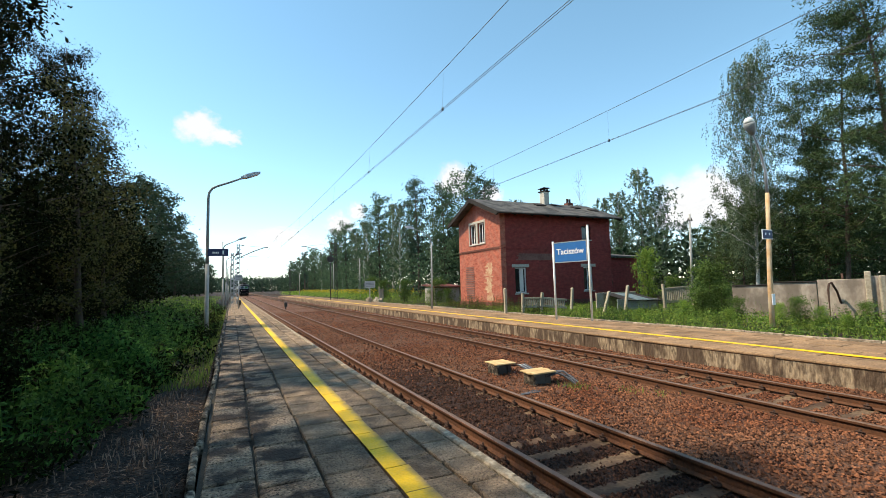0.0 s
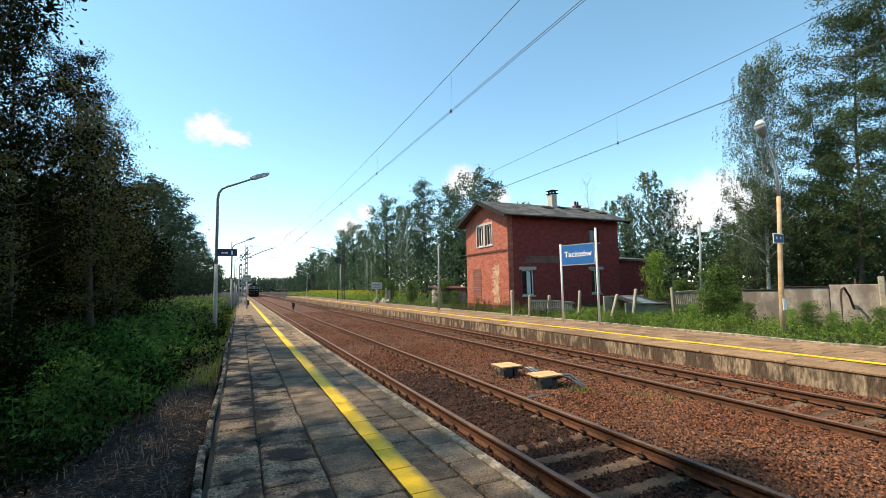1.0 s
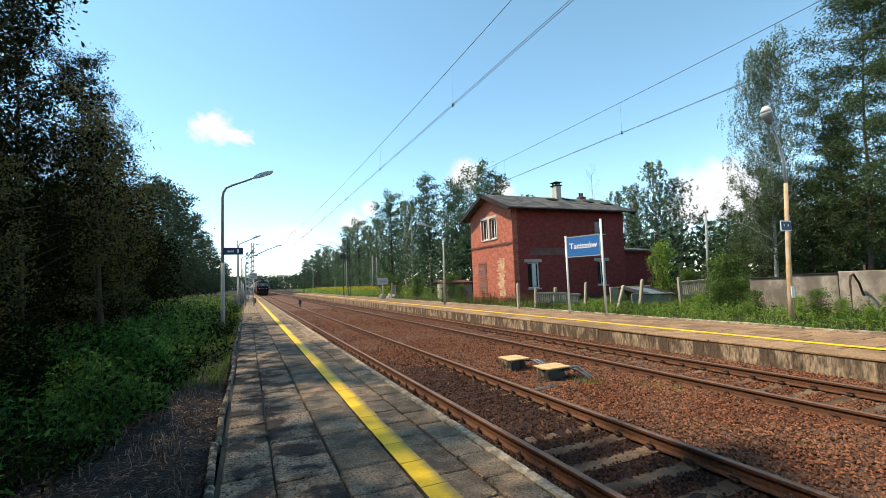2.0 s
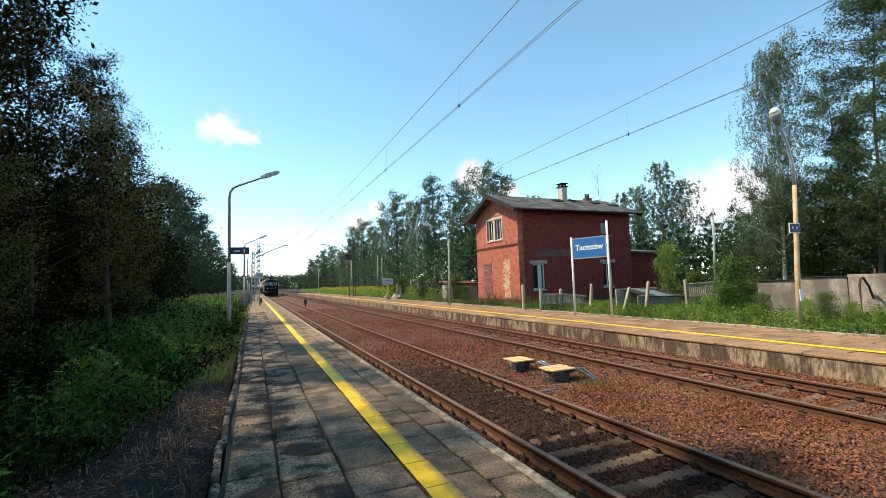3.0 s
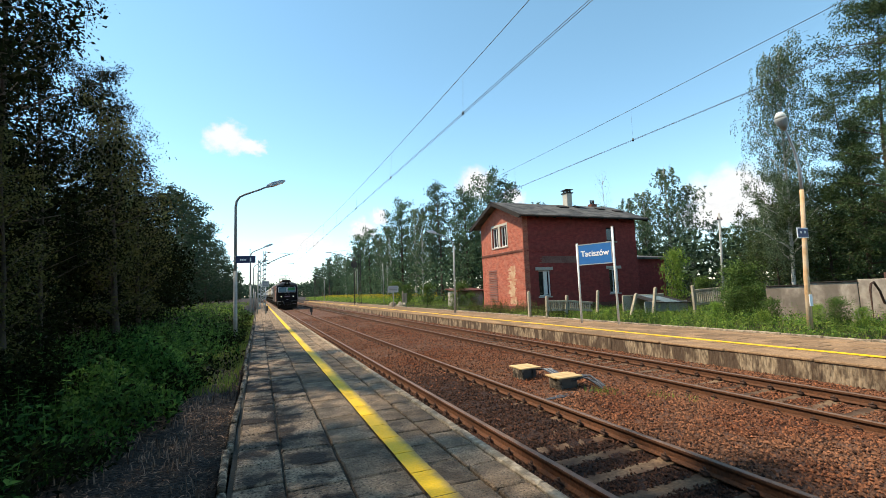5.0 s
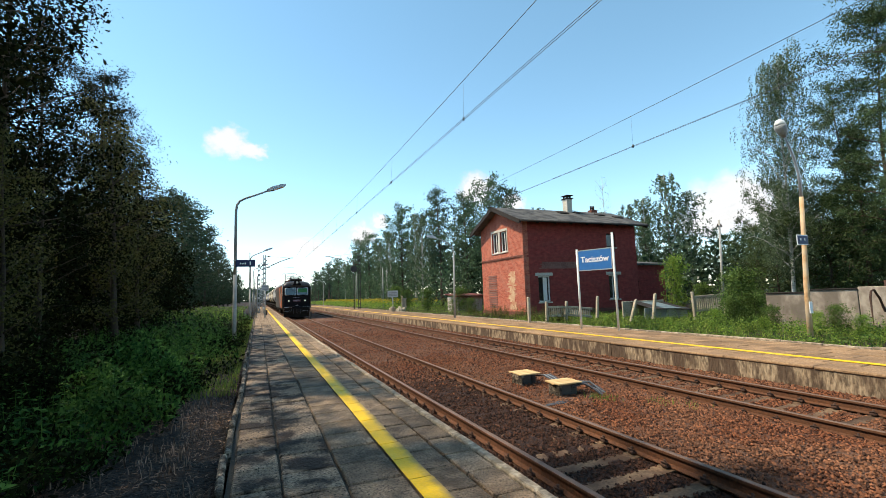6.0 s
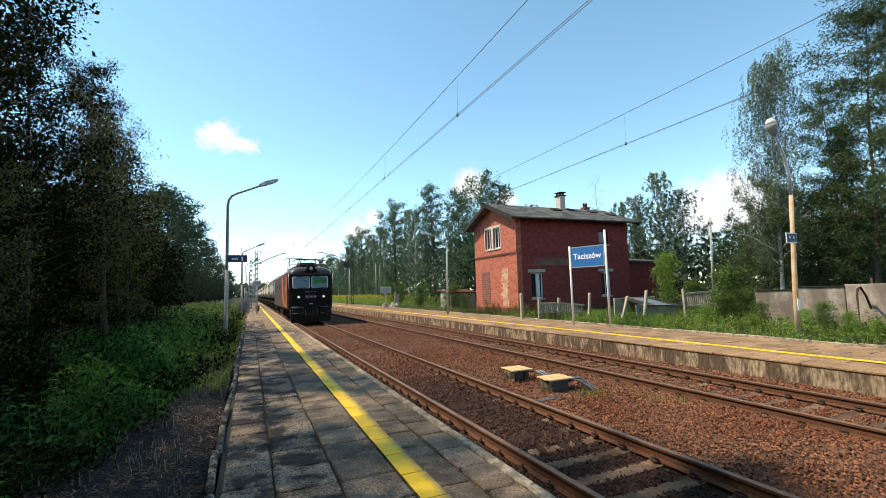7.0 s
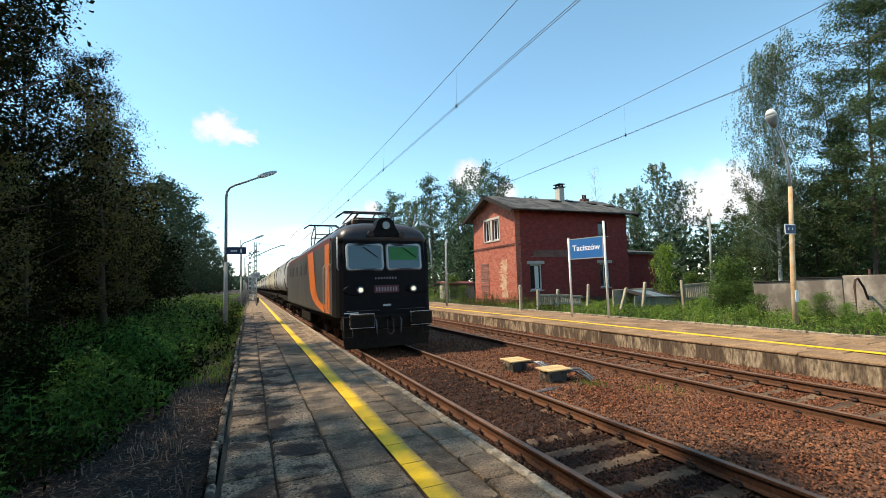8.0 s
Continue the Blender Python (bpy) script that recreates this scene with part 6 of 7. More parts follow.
    v, f = leaves(p, 0.032, rng, 0.0, 0.45)
    v[:, 2] = 0.006 + np.abs(v[:, 2] - 0.006) * 0.3
    stuff("fallen_leaves", v, f, "dry_grass", "dead brown leaves scattered over the platform slabs", "leaf litter")
    # tufts between the ballast stones
    for x, y, k, lab in ((5.95, 6.75, 150, "small green weed tuft in the ballast"), (6.5, 6.0, 50, "sparse weed tuft in the ballast"), (6.9, 5.6, 35, "sparse weed tuft in the ballast")):
        a = rng.normal(size=(k, 2)) * (0.13, 0.16)
        p = np.c_[a[:, 0] + x, a[:, 1] + y, np.full(k, bed_z(x))]
        v, f = blades(p, 0.08, rng, 0.006)
        stuff("weed_tuft", v, f, "grass", lab, "weeds")


far_woods()
low_growth()


# ---- clouds: flat backdrop, far beyond everything ----
def cloud_mat():
    m = bpy.data.materials.new("cloud")
    m.use_nodes = True
    n, l = m.node_tree.nodes, m.node_tree.links
    for x in list(n):
        if x.type == "BSDF_PRINCIPLED":
            n.remove(x)
    co = n.new("ShaderNodeTexCoord").outputs["Object"]
    info = n.new("ShaderNodeObjectInfo").outputs["Random"]
    ln = n.new("ShaderNodeVectorMath")
    ln.operation = "LENGTH"
    l.new(co, ln.inputs[0])
    no = n.new("ShaderNodeTexNoise")
    no.noise_dimensions = "4D"
    no.inputs["Scale"].default_value, no.inputs["Detail"].default_value, no.inputs["Roughness"].default_value = 2.6, 6, 0.55
    l.new(co, no.inputs["Vector"])
    mw = n.new("ShaderNodeMath")
    mw.operation = "MULTIPLY"
    mw.inputs[1].default_value = 20
    l.new(info, mw.inputs[0])
    l.new(mw.outputs[0], no.inputs["W"])
    # density = 1.25 * noise + 0.35 - radius
    a = n.new("ShaderNodeMath")
    a.operation = "MULTIPLY_ADD"
    a.inputs[1].default_value, a.inputs[2].default_value = 1.1, 0.28
    l.new(no.outputs[0], a.inputs[0])
    b = n.new("ShaderNodeMath")
    b.operation = "SUBTRACT"
    l.new(a.outputs[0], b.inputs[0])
    l.new(ln.outputs["Value"], b.inputs[1])
    r = n.new("ShaderNodeMapRange")
    r.interpolation_type = "SMOOTHSTEP"
    r.inputs[1].default_value, r.inputs[2].default_value, r.inputs[4].default_value = 0.0, 0.5, 0.95
    l.new(b.outputs[0], r.inputs[0])
    em = n.new("ShaderNodeEmission")
    em.inputs[0].default_value, em.inputs[1].default_value = (1.0, 0.99, 0.98, 1), 0.62
    tr = n.new("ShaderNodeBsdfTransparent")
    mx = n.new("ShaderNodeMixShader")
    l.new(r.outputs[0], mx.inputs[0])
    l.new(tr.outputs[0], mx.inputs[1])
    l.new(em.outputs[0], mx.inputs[2])
    l.new(mx.outputs[0], n["Material Output"].inputs[0])
    return m


def clouds():
    M["cloud"] = cloud_mat()
    g = Geo().add([(-1.3, 0, -1.3), (1.3, 0, -1.3), (1.3, 0, 1.3), (-1.3, 0, 1.3)], [(0, 1, 2, 3)])
    me = g.mesh("cloud", M["cloud"])
    for x, z, w, h in ((-95, 500, 92, 78), (-20, 478, 70, 40), (770, 400, 110, 100), (935, 350, 80, 62), (2250, 420, 330, 250), (2060, 310, 190, 120), (2600, 330, 300, 150), (140, 175, 120, 42), (330, 215, 70, 60), (390, 262, 45, 50)):
        ob = part("cloud", me, m=pose(x, 1500, z, 0, 0, -math.degrees(math.atan2(x, 1500))) @ Matrix.Diagonal((w, 1, h, 1)))
        tagged(ob, "small white fair-weather cloud in the blue sky", "cloud", "clouds", "structure")


clouds()


# ---- lamps and signs ----
def bars(parent, x0, x1, z, h, n, rng, m="letter", y=0.0, axis="x"):
    """Unreadable writing as plain bars."""
    w = (x1 - x0) / n
    for k in range(n):
        if rng.random() < 0.12:
            continue
        a, b = x0 + k * w + w * 0.12, x0 + (k + 1) * w - w * 0.12
        part("bar", Geo().box((a, y - 0.004, z), (b, y, z + h * rng.uniform(0.75, 1.0))), M[m], parent)


def near_lamp(x, y, sign=True):
    t = thing("street_lamp", "slim grey platform lamp with curved arm" + (" and small navy sign" if sign else ""), "street lamp", pose(x, y, ground_z(x, y) if x < 0 else 0.0), "lamps on the near platform")
    part("base_pole", Geo().tube([(0, 0, -0.3), (0, 0, 2.6)], [0.075, 0.068], 12), M["mast"], t, "pale lower pole")
    part("upper_pole", Geo().tube([(0, 0, 2.6), (0.0, 0, 4.6), (0.0, 0, 5.05), (0.03, 0, 5.28), (0.13, 0, 5.45), (0.32, 0, 5.56), (0.75, 0, 5.74), (1.15, 0, 5.92)], [0.06, 0.052, 0.05, 0.046, 0.043, 0.04, 0.036, 0.034], 10), M["pole_paint"], t)
    g = loft([[(1.10, -0.07, 5.88), (1.10, 0.07, 5.88), (1.10, 0.06, 5.97), (1.10, -0.06, 5.97)], [(1.30, -0.12, 5.93), (1.30, 0.12, 5.93), (1.30, 0.08, 6.09), (1.30, -0.08, 6.09)],
              [(1.62, -0.11, 6.06), (1.62, 0.11, 6.06), (1.62, 0.07, 6.20), (1.62, -0.07, 6.20)], [(1.80, -0.06, 6.16), (1.80, 0.06, 6.16), (1.80, 0.04, 6.23), (1.80, -0.04, 6.23)]])
    hd = part("lamp_head", g, M["lamp_grey"], t, "grey lamp head")
    part("diffuser", loft([[(1.32, -0.09, 5.925), (1.32, 0.09, 5.925), (1.32, 0.09, 5.94), (1.32, -0.09, 5.94)], [(1.72, -0.07, 6.095), (1.72, 0.07, 6.095), (1.72, 0.07, 6.12), (1.72, -0.07, 6.12)]]), M["lamp_glass"], hd)
    if sign:
        s = part("sign_board", Geo().box((0.02, -0.10, 2.90), (0.70, -0.07, 3.17), 0.006), M["sign_navy"], t, "navy blue sign with pale bars")
        bars(s, 0.16, 0.44, 2.99, 0.07, 5, random.Random(1), y=-0.101)
        part("bar", Geo().box((0.50, -0.105, 2.96), (0.55, -0.101, 3.10)), M["letter"], s)
        for z in (2.95, 3.12):
            part("clamp", Geo().tube([(0, 0, z), (0, 0, z + 0.03)], 0.10, 10), M["galv"], s)
    return t


near_lamp(-0.82, 18.5)
near_lamp(-0.66, 41.8, sign=False)
near_lamp(-0.62, 60.5, sign=False)
near_lamp(-0.62, 82.0, sign=False)
near_lamp(-0.62, 104.0, sign=False)


def far_lamp():
    """Ochre pole with a bent upper tube and a cone lamp."""
    t = thing("street_lamp", "ochre rusty lamp pole with bowl lamp and small sign", "street lamp", pose(14.81, 8.0, FAR_TOP))
    part("lower_pole", Geo().tube([(0, 0, -0.3), (0.10, 0, 1.5), (0.24, 0, 2.9), (0.36, 0, 4.2)], [0.078, 0.070, 0.062, 0.055], 12), M["rust_pole"], t, "ochre pole with peeling paint")
    part("number_tag", Geo().box((-0.01, -0.090, 0.72), (0.13, -0.066, 1.06), 0.004), M["letter"], t, "pale tag")
    part("upper_pole", Geo().tube([(0.36, 0, 4.15), (0.36, 0, 4.9), (0.22, 0, 5.4), (0.02, 0, 5.8), (-0.18, 0, 6.12)], [0.045, 0.042, 0.038, 0.034, 0.03], 10), M["galv"], t)
    hd = part("lamp_head", Geo().tube([(-0.12, 0, 6.02), (-0.20, 0, 6.16), (-0.27, 0, 6.30), (-0.30, 0, 6.38)], [0.05, 0.13, 0.165, 0.15], 16), M["pole_paint"], t, "dark lamp cone")
    part("dome", Geo().tube([(-0.29, 0, 6.37), (-0.31, 0, 6.46), (-0.33, 0, 6.54)], [0.155, 0.13, 0.06], 16), M["lamp_glass"], hd, "white dome")
    s = part("sign_board", Geo().box((-0.30, -0.12, 2.72), (0.22, -0.095, 3.02), 0.006), M["letter"], t, "small navy sign with pale border")
    part("sign_face", Geo().box((-0.28, -0.125, 2.745), (0.20, -0.118, 2.995)), M["sign_navy"], s)
    bars(s, -0.18, 0.08, 2.85, 0.07, 4, random.Random(2), y=-0.1255)
    t2 = thing("street_lamp", "pale thin lamp pole with curved arm on the far platform", "street lamp", pose(12.42, 28.0, FAR_TOP), "lamps on the far platform")
    part("pole", Geo().tube([(0, 0, -0.2), (0.05, 0, 2.5), (0.08, 0, 4.5)], [0.075, 0.06, 0.05], 10), M["mast"], t2)
    part("arm", Geo().tube([(0.08, 0, 4.4), (0.02, 0, 4.8), (-0.35, 0, 5.15), (-0.8, 0, 5.35), (-1.25, 0, 5.48)], [0.04, 0.038, 0.034, 0.03, 0.03], 8), M["pole_paint"], t2)
    part("lamp_head", loft([[(-1.2, -0.07, 5.44), (-1.2, 0.07, 5.44), (-1.2, 0.05, 5.54), (-1.2, -0.05, 5.54)], [(-1.5, -0.12, 5.48), (-1.5, 0.12, 5.48), (-1.5, 0.08, 5.66), (-1.5, -0.08, 5.66)], [(-1.85, -0.06, 5.56), (-1.85, 0.06, 5.56), (-1.85, 0.04, 5.64), (-1.85, -0.04, 5.64)]]), M["lamp_grey"], t2)
    for y in (98.0,):
        copy_thing(t2, pose(12.9, y, FAR_TOP))


far_lamp()


def station_sign():
    a, b = Vector((12.58, 15.24, FAR_TOP)), Vector((13.05, 13.63, FAR_TOP))
    d = b - a
    ln = d.length
    ang = math.degrees(math.atan2(d.y, d.x))
    t = thing("station_sign", "blue station name sign with white letters on two white posts", "station sign", pose(a.x, a.y, a.z, 0, 0, ang))
    for x, h in ((0.0, 3.33), (ln, 3.86)):
        p = part("post", Geo().tube([(x, 0, -0.3), (x, 0, h)], 0.045, 12), M["white_wood"], t, "white painted steel post")
        part("cap", Geo().tube([(x, 0, h), (x, 0, h + 0.02)], 0.05, 12), M["lamp_grey"], p)
    s = part("sign_panel", Geo().box((0.05, -0.03, 2.40), (ln - 0.05, 0.0, 3.28), 0.01), M["sign_blue"], t, "blue enamel panel")
    for lo, hi in (((0.05, -0.036, 3.24), (ln - 0.05, -0.028, 3.28)), ((0.05, -0.036, 2.40), (ln - 0.05, -0.028, 2.44)), ((0.05, -0.036, 2.44), (0.085, -0.028, 3.24)), ((ln - 0.085, -0.036, 2.44), (ln - 0.05, -0.028, 3.24))):
        part("border", Geo().box(lo, hi), M["galv"], s)
    for z in (2.55, 3.1):
        part("bracket", Geo().box((0.0, 0.0, z), (ln, 0.02, z + 0.04)), M["galv"], s)
    cu = bpy.data.curves.new("station_name", "FONT")
    cu.body, cu.size, cu.extrude, cu.align_x, cu.align_y, cu.offset = "Taciszów", 0.40, 0.004, "CENTER", "CENTER", 0.006
    tmp = bpy.data.objects.new("tmp", cu)
    scene.collection.objects.link(tmp)
    bpy.context.view_layer.update()
    me = bpy.data.meshes.new_from_object(tmp.evaluated_get(bpy.context.evaluated_depsgraph_get()))
    bpy.data.objects.remove(tmp)
    me.materials.clear()
    me.materials.append(M["letter"])
    w = max(v.co.x for v in me.vertices) - min(v.co.x for v in me.vertices)
    k = 1.30 / w
    part("lettering", me, None, s, "white station name", m=pose(ln / 2, -0.036, 2.86, 90) @ Matrix.Diagonal((k, k, 1, 1)))


station_sign()


# ---- overhead line ----
def sag(y, low, high, span=57.0, mid=12.0):
    u = ((y - mid + span / 2) % span) / span - 0.5
    return low + (high - low) * (2 * u) ** 2


def wires(c, zc, low, high, mid, label):
    t = thing("overhead_line", label, "overhead wires", kind="structure")
    ys = [-60 + 3.0 * k for k in range(130)]
    for dx in (-0.02, 0.02):
        part("contact_wire", Geo().tube([(c + dx, y, zc + 0.0035 * max(0, y)) for y in ys], 0.0045, 5, smooth=False), M["wire"], t, fix=False)
    part("messenger_wire", Geo().tube([(c, y, sag(y, low, high, mid=mid)) for y in ys], 0.006, 5, smooth=False), M["wire"], t, fix=False)
    for k in range(-6, 30):
        y = 7.6 + k * 5.2
        z0, z1 = zc + 0.0035 * max(0, y), sag(y, low, high, mid=mid)
        d = part("dropper", Geo().tube([(c, y, z0), (c + 0.06, y + 0.05, z1)], 0.0022, 4), M["wire"], t)
        part("clamp", Geo().tube([(c, y, z0 - 0.03), (c, y, z0 + 0.04)], 0.02, 6), M["wire"], d)


wires(NEAR_C, 4.90, 5.66, 6.35, 14.0, "dark overhead contact and messenger wires above the near track")
wires(FAR_C, 4.79, 5.54, 6.3, 10.0, "dark overhead contact and messenger wires above the far track")


def mast(x, y, reach, height=6.9, banded=True, lift=0.0, group="overhead line masts"):
    """A post with a cantilever towards the track; reach is signed."""
    t = thing("overhead_mast", "slim catenary mast with cantilever arm and insulators", "catenary mast", pose(x, y, -0.3), group)
    s = 1 if reach > 0 else -1
    for e in ((-0.11, 0.11) if banded else (-0.15, 0.15)):
        part("chord", Geo().box((e - 0.04, -0.05, 0), (e + 0.04, 0.05, height), 0.008), M["mast" if banded else "dark_lattice"], t, "weathered mast leg")
    for k in range(int(height / 0.55)):
        z = 0.3 + k * 0.55
        part("batten", Geo().box((-0.15, -0.055, z), (0.15, 0.055, z + (0.22 if banded else 0.08)), 0.005), M["white_band" if k % 2 and banded else ("mast" if banded else "dark_lattice")], t)
    arm = part("cantilever", Geo().tube([(0, 0, 5.35 + lift), (reach * 0.5, 0, 6.1 + lift), (reach * 0.88, 0, 6.55 + lift), (reach, 0, 6.58 + lift)], 0.045, 8), M["dark_lattice"], t, "dark cantilever tube")
    part("stay", Geo().tube([(0, 0, height - 0.15), (reach * 0.95, 0, 6.57 + lift)], 0.016, 6), M["wire"], arm)
    part("steady_arm", Geo().tube([(reach * 0.35, 0, 5.55 + lift), (reach * 1.02, 0, 5.45)], 0.022, 6), M["pole_paint"], arm)
    part("registration_tube", Geo().tube([(s * 0.9, 0, 5.9 + lift), (reach * 0.35, 0, 5.55 + lift)], 0.016, 6), M["wire"], arm)
    for z, q in ((5.45 + lift, 0.45), (height - 0.17, 0.5)):
        part("insulator", Geo().tube([(s * (q - 0.2), 0, z + 0.02), (s * (q - 0.1), 0, z), (s * q, 0, z), (s * (q + 0.1), 0, z)], [0.03, 0.075, 0.03, 0.07], 8), M["insulator"], arm)
    return t


mast(0.62, 54.0, 3.1)
mast(13.05, 62.0, -4.6, 8.1, False, 0.9)
for yy in (111, 168, 225):
    mast(0.75, yy, 3.0)
    mast(13.2, yy + 6, -4.8, 6.8, False)
mast(0.05, 57.5, 0.9, 6.2)


def line_side():
    # round signal on its own post
    t = thing("railway_signal", "dark round-headed railway signal on a post, unlit", "railway signal", pose(12.1, 61.0, FAR_TOP))
    part("post", Geo().tube([(0, 0, -0.3), (0, 0, 6.6)], 0.06, 8), M["dark_lattice"], t)
    part("signal_head", Geo().tube([(0, -0.12, 5.5), (0, 0.05, 5.5)], 0.46, 20), M["black_steel"], t)
    for k in range(2):
        part("lens_hood", Geo().tube([(0, -0.28, 5.32 + 0.36 * k), (0, -0.12, 5.32 + 0.36 * k)], 0.12, 12), M["black_steel"], t)
    part("ladder", Geo().tube([(0.2, 0.02, 0), (0.2, 0.02, 4.6)], 0.02, 5), M["mast"], t)
    # blank back of a board on a post, both sides
    for x, y, z, w, h, lab in ((12.4, 43.0, 1.50, 1.05, 0.65, "pale notice board seen from behind on a thin post"), (0.52, 40.0, 2.28, 0.55, 0.5, "pale square board on a post beside the platform end")):
        t = thing("notice_board", lab, "notice board", pose(x, y, 0 if x < 5 else FAR_TOP))
        part("post", Geo().tube([(0, 0.04, -0.3), (0, 0.04, z + h)], 0.045, 8), M["galv"], t)
        part("board", Geo().box((-w / 2, -0.02, z), (w / 2, 0.0, z + h), 0.008), M["lamp_grey"], t)
        for k in range(3):
            part("bar", Geo().box((-w * 0.38, -0.026, z + h * (0.2 + 0.22 * k)), (w * 0.38, -0.02, z + h * (0.28 + 0.22 * k))), M["pole_paint"], t)
    # dwarf post between the tracks, low black stands at the platform's end
    t = thing("dwarf_signal", "low black dwarf signal between the tracks", "signal", pose(4.95, 47.5, bed_z(4.95)))
    part("post", Geo().tube([(0, 0, -0.1), (0, 0, 0.35)], 0.06, 8), M["black_steel"], t)
    part("head", Geo().box((-0.14, -0.12, 0.25), (0.14, 0.12, 0.70), 0.03), M["black_steel"], t)
    t = thing("litter_bin", "small dark litter bin on the near platform", "litter bin", pose(0.62, 43.0, 0))
    part("bin", Geo().tube([(0, 0, 0.18), (0, 0, 0.62)], [0.13, 0.16], 14), M["black_steel"], t)
    part("stand", Geo().tube([(0, 0, 0), (0, 0, 0.2)], 0.05, 8), M["galv"], t)
    part("rim", Geo().tube([(0, 0, 0.62), (0, 0, 0.66)], 0.175, 14), M["galv"], t)
    # plain posts along both sides
    for x, y, h, w in ((-0.75, 44.0, 6.0, 0.055), (-0.10, 41.5, 3.7, 0.045), (17.5, 66, 6.0, 0.08), (22.0, 80.0, 6.5, 0.09), (20.5, 100, 7, 0.1)):
        t = thing("post", "plain weathered concrete post beside the line", "post", pose(x, y, -0.2), "plain posts")
        part("shaft", Geo().tube([(0, 0, 0), (0, 0, h)], [w, w * 0.7], 8), M["mast"], t)
        part("cap", Geo().tube([(0, 0, h), (0, 0, h + 0.06)], w * 0.8, 8), M["pole_paint"], t)
    t = thing("utility_pole", "thin weathered wooden utility pole behind the house", "utility pole", pose(31.0, 22.0, -0.4))
    part("shaft", Geo().tube([(0, 0, 0), (0.35, 0, 6.7)], [0.10, 0.07], 10), M["mast"], t)
    part("crossarm", Geo().box((0.1, -0.04, 6.2), (0.6, 0.04, 6.28)), M["dark_wood"], t)
    for dx in (0.15, 0.52):
        part("insulator", Geo().tube([(dx, 0, 6.28), (dx, 0, 6.42)], [0.04, 0.03], 8), M["insulator"], t)


line_side()


# ---- cable boxes between the tracks ----
def cable_boxes():
    rng = random.Random(9)
    for x0, x1, y0, y1, lab in ((5.24, 5.76, 8.42, 8.94, "black cable box with weathered plank lid on the ballast"), (5.29, 5.86, 7.17, 7.64, "black cable box with worn plank lid and hanging cables")):
        t = thing("cable_box", lab, "cable box", pose(0, 0, 0), "cable boxes")
        zb, zt = -0.60, -0.31
        part("body", Geo().box((x0 + 0.10, y0 + 0.08, zb), (x0 + 0.36, y1 - 0.08, zt), 0.012), M["black_steel"], t)
        part("leg", Geo().box((x1 - 0.22, y0 + 0.08, zb), (x1 - 0.08, y1 - 0.08, zt), 0.012), M["black_steel"], t)
        part("front_plate", Geo().box((x0 + 0.03, y0 + 0.02, zb + 0.03), (x0 + 0.09, y1 - 0.1, zt - 0.01), 0.008), M["kerb"], t, "pale concrete block")
        k = 4
        for i in range(k):
            a = y0 + (y1 - y0) * i / k
            part("plank", Geo().box((x0 + rng.uniform(-0.02, 0.02), a + 0.004, zt + 0.002), (x1 + rng.uniform(-0.02, 0.02), a + (y1 - y0) / k - 0.004, zt + 0.032), 0.006), M["plank"], t, m=pose(0, 0, rng.uniform(-0.003, 0.004)))
    t = thing("cables", "bundle of black and highlight-pale cables drooping from the cable boxes", "cables")
    for k in range(9):
        y = 7.20 + k * 0.046
        out = 6.08 + 0.03 * k + rng.uniform(-0.09, 0.09)
        part("cable", Geo().tube([(5.66, y, -0.37), (5.88, y - 0.02, -0.325 + rng.uniform(-0.01, 0.025)), (out - 0.10, y - 0.12 + rng.uniform(-0.05, 0.05), -0.36 + rng.uniform(-0.02, 0.05)), (out, y - 0.26, -0.45 + rng.uniform(-0.02, 0.05)), (out + 0.07, y - 0.42 - 0.02 * k, -0.575)], 0.014, 6), M["cable_pale" if k % 3 == 1 else "cable"], t)
    for k in range(7):
        x = 5.70 + k * 0.03
        part("cable", Geo().tube([(x - 0.12, 8.62 - 0.02 * k, -0.36), (x + 0.10, 8.40, -0.335), (x + 0.12, 8.1, -0.40), (x + 0.06, 7.85, -0.47), (x - 0.05, 7.60, -0.44)], 0.014, 6), M["cable_pale" if k % 3 == 1 else "cable"], t)
    for k in range(3):
        part("cable", Geo().tube([(5.0 - 0.2 * k, 6.95 - 0.06 * k, -0.535), (5.4, 6.98 - 0.07 * k, -0.53), (5.9, 7.0 - 0.05 * k, -0.53), (6.25, 6.95, -0.535)], 0.014, 6), M["cable"], t)


cable_boxes()


# ---- fences, walls and scrap beside the house ----
def fence_panel(x, y, length, turn, tip, label, n=8, h=0.85):
    t = thing("fence", label, "fence", pose(x, y, -0.05, 0, tip, turn), "concrete fence panels")
    part("post", Geo().box((-0.07, -0.07, -0.5), (0.07, 0.07, h + 0.30), 0.02), M["fence"], t)
    part("rail", Geo().box((0.07, -0.045, 0.16), (length, 0.045, 0.28), 0.012), M["fence"], t)
    part("rail", Geo().box((0.07, -0.045, h - 0.06), (length, 0.045, h + 0.06), 0.012), M["fence"], t)
    for k in range(n):
        u = 0.14 + (length - 0.2) * k / n
        part("slat", Geo().box((u, -0.03, 0.28), (u + 0.075, 0.03, h - 0.06), 0.008), M["fence"], t)


def lone_post(x, y, h, lean_x, lean_y):
    t = thing("fence_post", "old leaning concrete fence post in the weeds", "fence post", pose(x, y, -0.3, lean_y, lean_x, 0), "leaning fence posts")
    part("shaft", Geo().box((-0.07, -0.07, -0.1), (0.07, 0.07, h), 0.02), M["fence"], t)
    part("top", Geo().prism([(-0.07, h), (0.07, h), (0.0, h + 0.07)], "y", -0.07, 0.07), M["fence"], t)


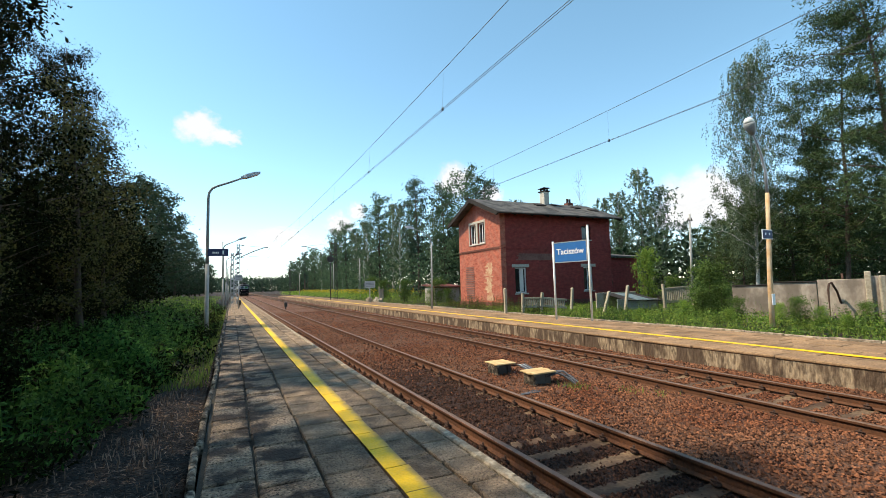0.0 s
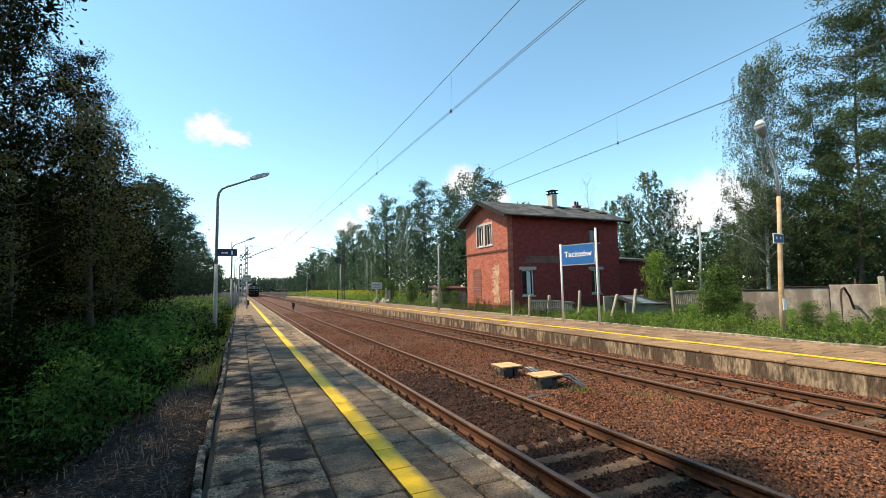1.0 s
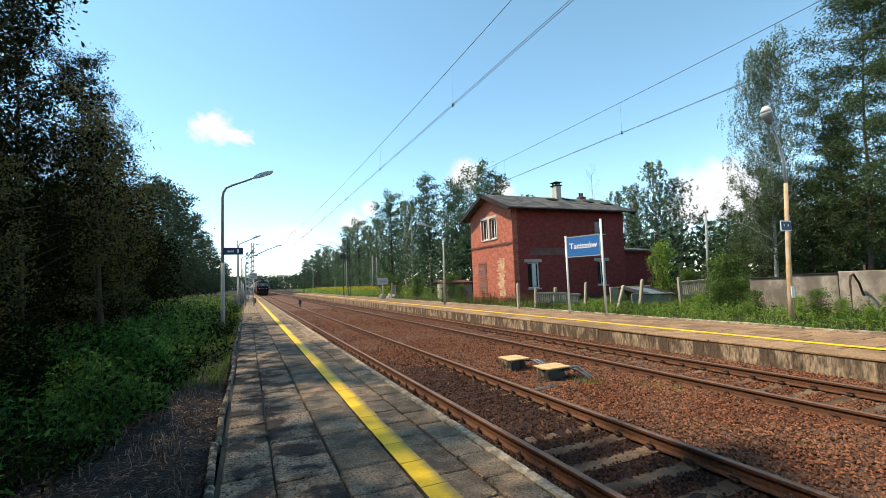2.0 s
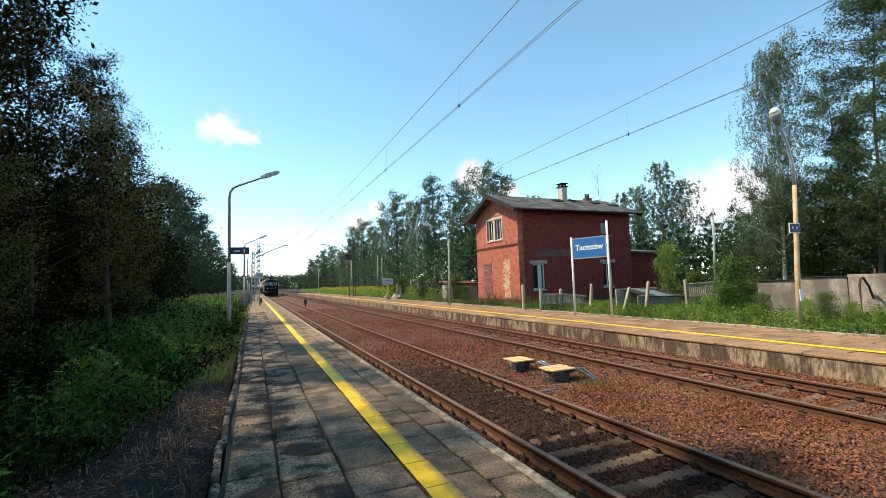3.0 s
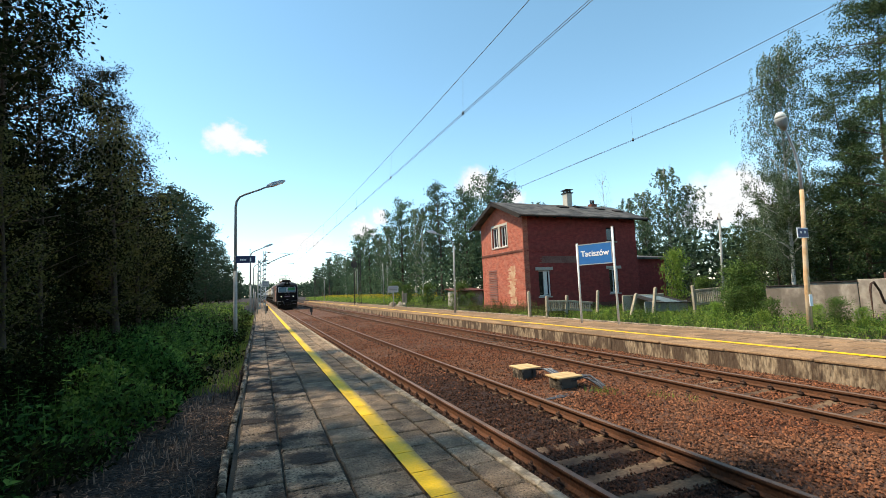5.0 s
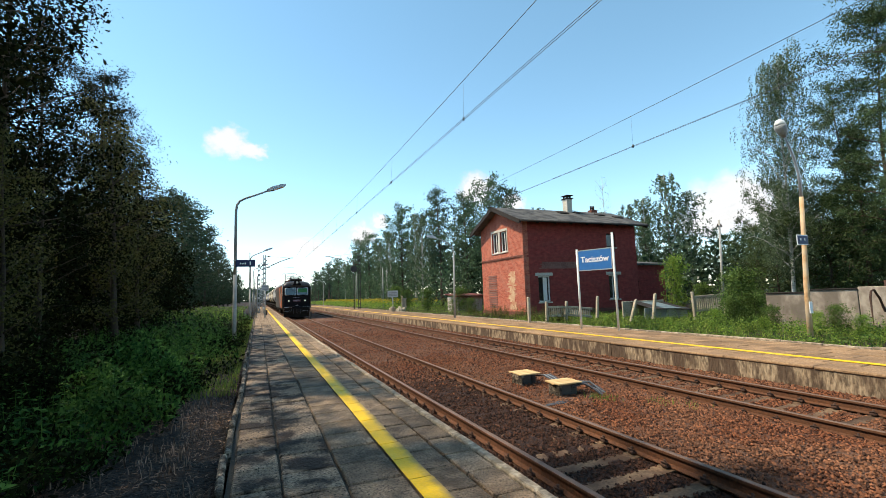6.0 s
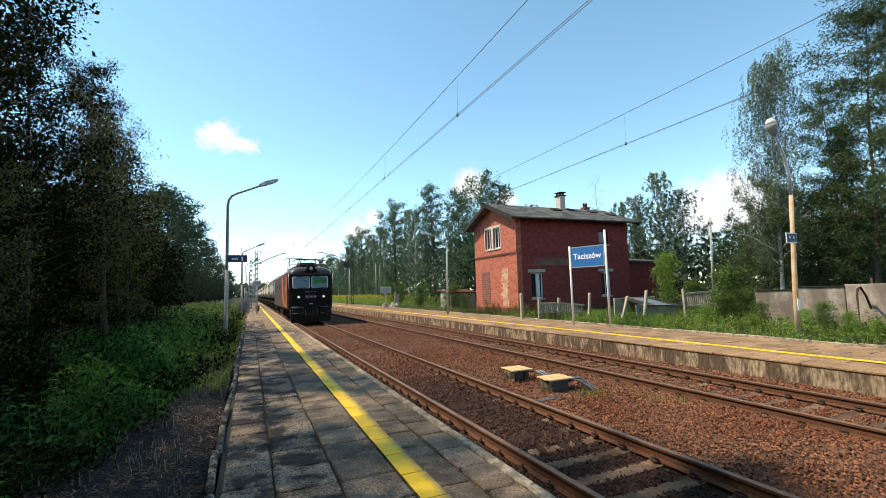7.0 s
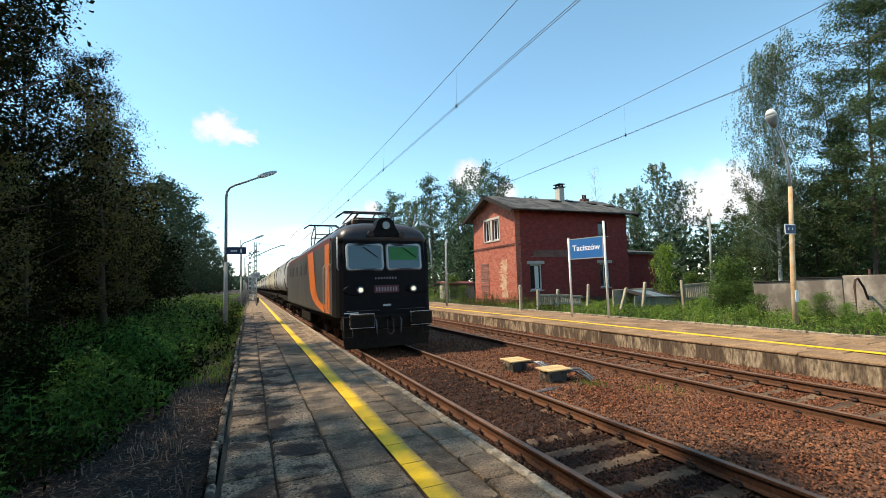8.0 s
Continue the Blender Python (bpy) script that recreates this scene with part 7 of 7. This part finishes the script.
def house_yard():
    lone_post(13.15, 20.0, 1.45, 0, 0)
    fence_panel(14.25, 20.0, 1.25, 0, 2, "old pale concrete slat fence panel, leaning, before the house", 8, 0.68)
    fence_panel(15.50, 20.0, 1.75, 0, 6, "sagging pale concrete slat fence panel before the house", 11, 0.66)
    lone_post(17.62, 20.0, 1.35, 6, 0)
    lone_post(17.25, 17.2, 1.25, 22, 0)
    lone_post(18.55, 17.0, 1.45, 12, 0)
    fence_panel(21.6, 17.0, 2.35, 0, -2, "old pale concrete slat fence panel in the weeds", 14, 0.95)
    lone_post(24.0, 17.0, 1.1, 14, 0)
    fence_panel(19.0, 6.88, 1.4, -50, 0, "pale slat fence panel beside the concrete wall", 8, 1.15)
    fence_panel(14.6, 47.0, 2.2, 60, 0, "pale slat fence panel up the line", 10, 1.2)
    # concrete wall on the right
    t = thing("garden_wall", "long weathered brownish-grey concrete wall behind the weeds", "wall")
    a, b = Vector((17.4, 10.7, 0)), Vector((19.8, 6.3, 0))
    t.matrix_basis = pose(a.x, a.y, 0, 0, 0, math.degrees(math.atan2(b.y - a.y, b.x - a.x)))
    for k in range(4):
        x = k * 1.26
        z = 1.12 + 0.09 * k
        part("panel", Geo().box((x + 0.01, -0.06, -0.8), (x + 1.25, 0.06, z), 0.015), M["wall_warm"], t)
        if k < 2:
            part("coping", Geo().box((x, -0.09, z + 0.002), (x + 1.26, 0.09, z + 0.05), 0.012), M["dark_wood"], t, "dark coping")
    part("pillar", Geo().box((3.75, -0.16, -0.8), (3.91, -0.07, 1.55), 0.02), M["fence"], t)
    # bent pipe frame
    t = thing("pipe_frame", "rusty bent steel pipe frame standing in the weeds", "pipe frame", pose(18.1, 7.95, -0.3))
    part("hoop", Geo().tube([(0, 0, 0), (0, 0, 1.25), (0.08, 0, 1.45), (0.25, 0, 1.5), (0.55, 0, 1.2), (0.9, 0, 0.5), (0.95, 0, 0)], 0.035, 8), M["clip"], t)
    part("upright", Geo().tube([(1.0, 0, 0), (1.0, 0, 1.8)], 0.035, 8), M["clip"], t)
    # low lean-to with sheet roof
    t = thing("scrap_shelter", "low scrap shelter of grey boards with faded blue sheets", "shelter", pose(18.5, 17.5, -0.22))
    part("back_board", Geo().box((0.1, 1.5, 0), (3.2, 1.58, 1.0), 0.01), M["fence"], t)
    for k in range(4):
        part("side_board", Geo().box((0.1 + k * 0.78, 0.0, 0), (0.86 + k * 0.78, 0.06, 0.66 - 0.02 * k), 0.008), M["pole_paint"], t)
    for k in range(3):
        part("roof_sheet", Geo().box((0.0 + k * 1.1, -0.15, 0.0), (1.12 + k * 1.1, 1.75, 0.03), 0.006), M["blue_sheet" if k == 1 else "dark_wood"], t, "faded blue-grey sheet" if k == 1 else "dark tar sheet", m=pose(0.3 * (2 - k), 0, 0.62 + 0.03 * (k % 2), 12, 2))
    # rubble pile and small white hut beyond the gable
    t = thing("hut", "small whitewashed hut with brown roof behind the house", "hut", pose(17.2, 38.0, -0.3))
    part("wall", Geo().box((0, 0, 0), (2.6, 2.4, 1.5), 0.02), M["lintel"], t)
    part("roof", Geo().prism([(-0.2, 1.5), (2.6, 1.75), (2.6, 1.85), (-0.2, 1.6)], "x", -0.2, 2.8), M["loco_red"], t)
    t = thing("rubble", "pile of pale broken concrete on the far platform verge", "rubble", pose(13.9, 46.0, FAR_TOP - 0.05))
    rng = random.Random(5)
    for k in range(9):
        part("lump", Geo().box((-0.25, -0.2, -0.15), (0.25, 0.2, 0.15), 0.06), M["fence"], t, m=pose(rng.uniform(-0.8, 0.8), rng.uniform(-0.8, 0.8), rng.uniform(0.05, 0.3), rng.uniform(0, 90), rng.uniform(0, 90), rng.uniform(0, 90)))


house_yard()

# ---- what moves ----
def motions():
    for ob, off in TRAIN:
        walk(ob, [(t, pose(NEAR_C, y + off, RAIL)) for t, y in TRAIN_ROWS])


motions()
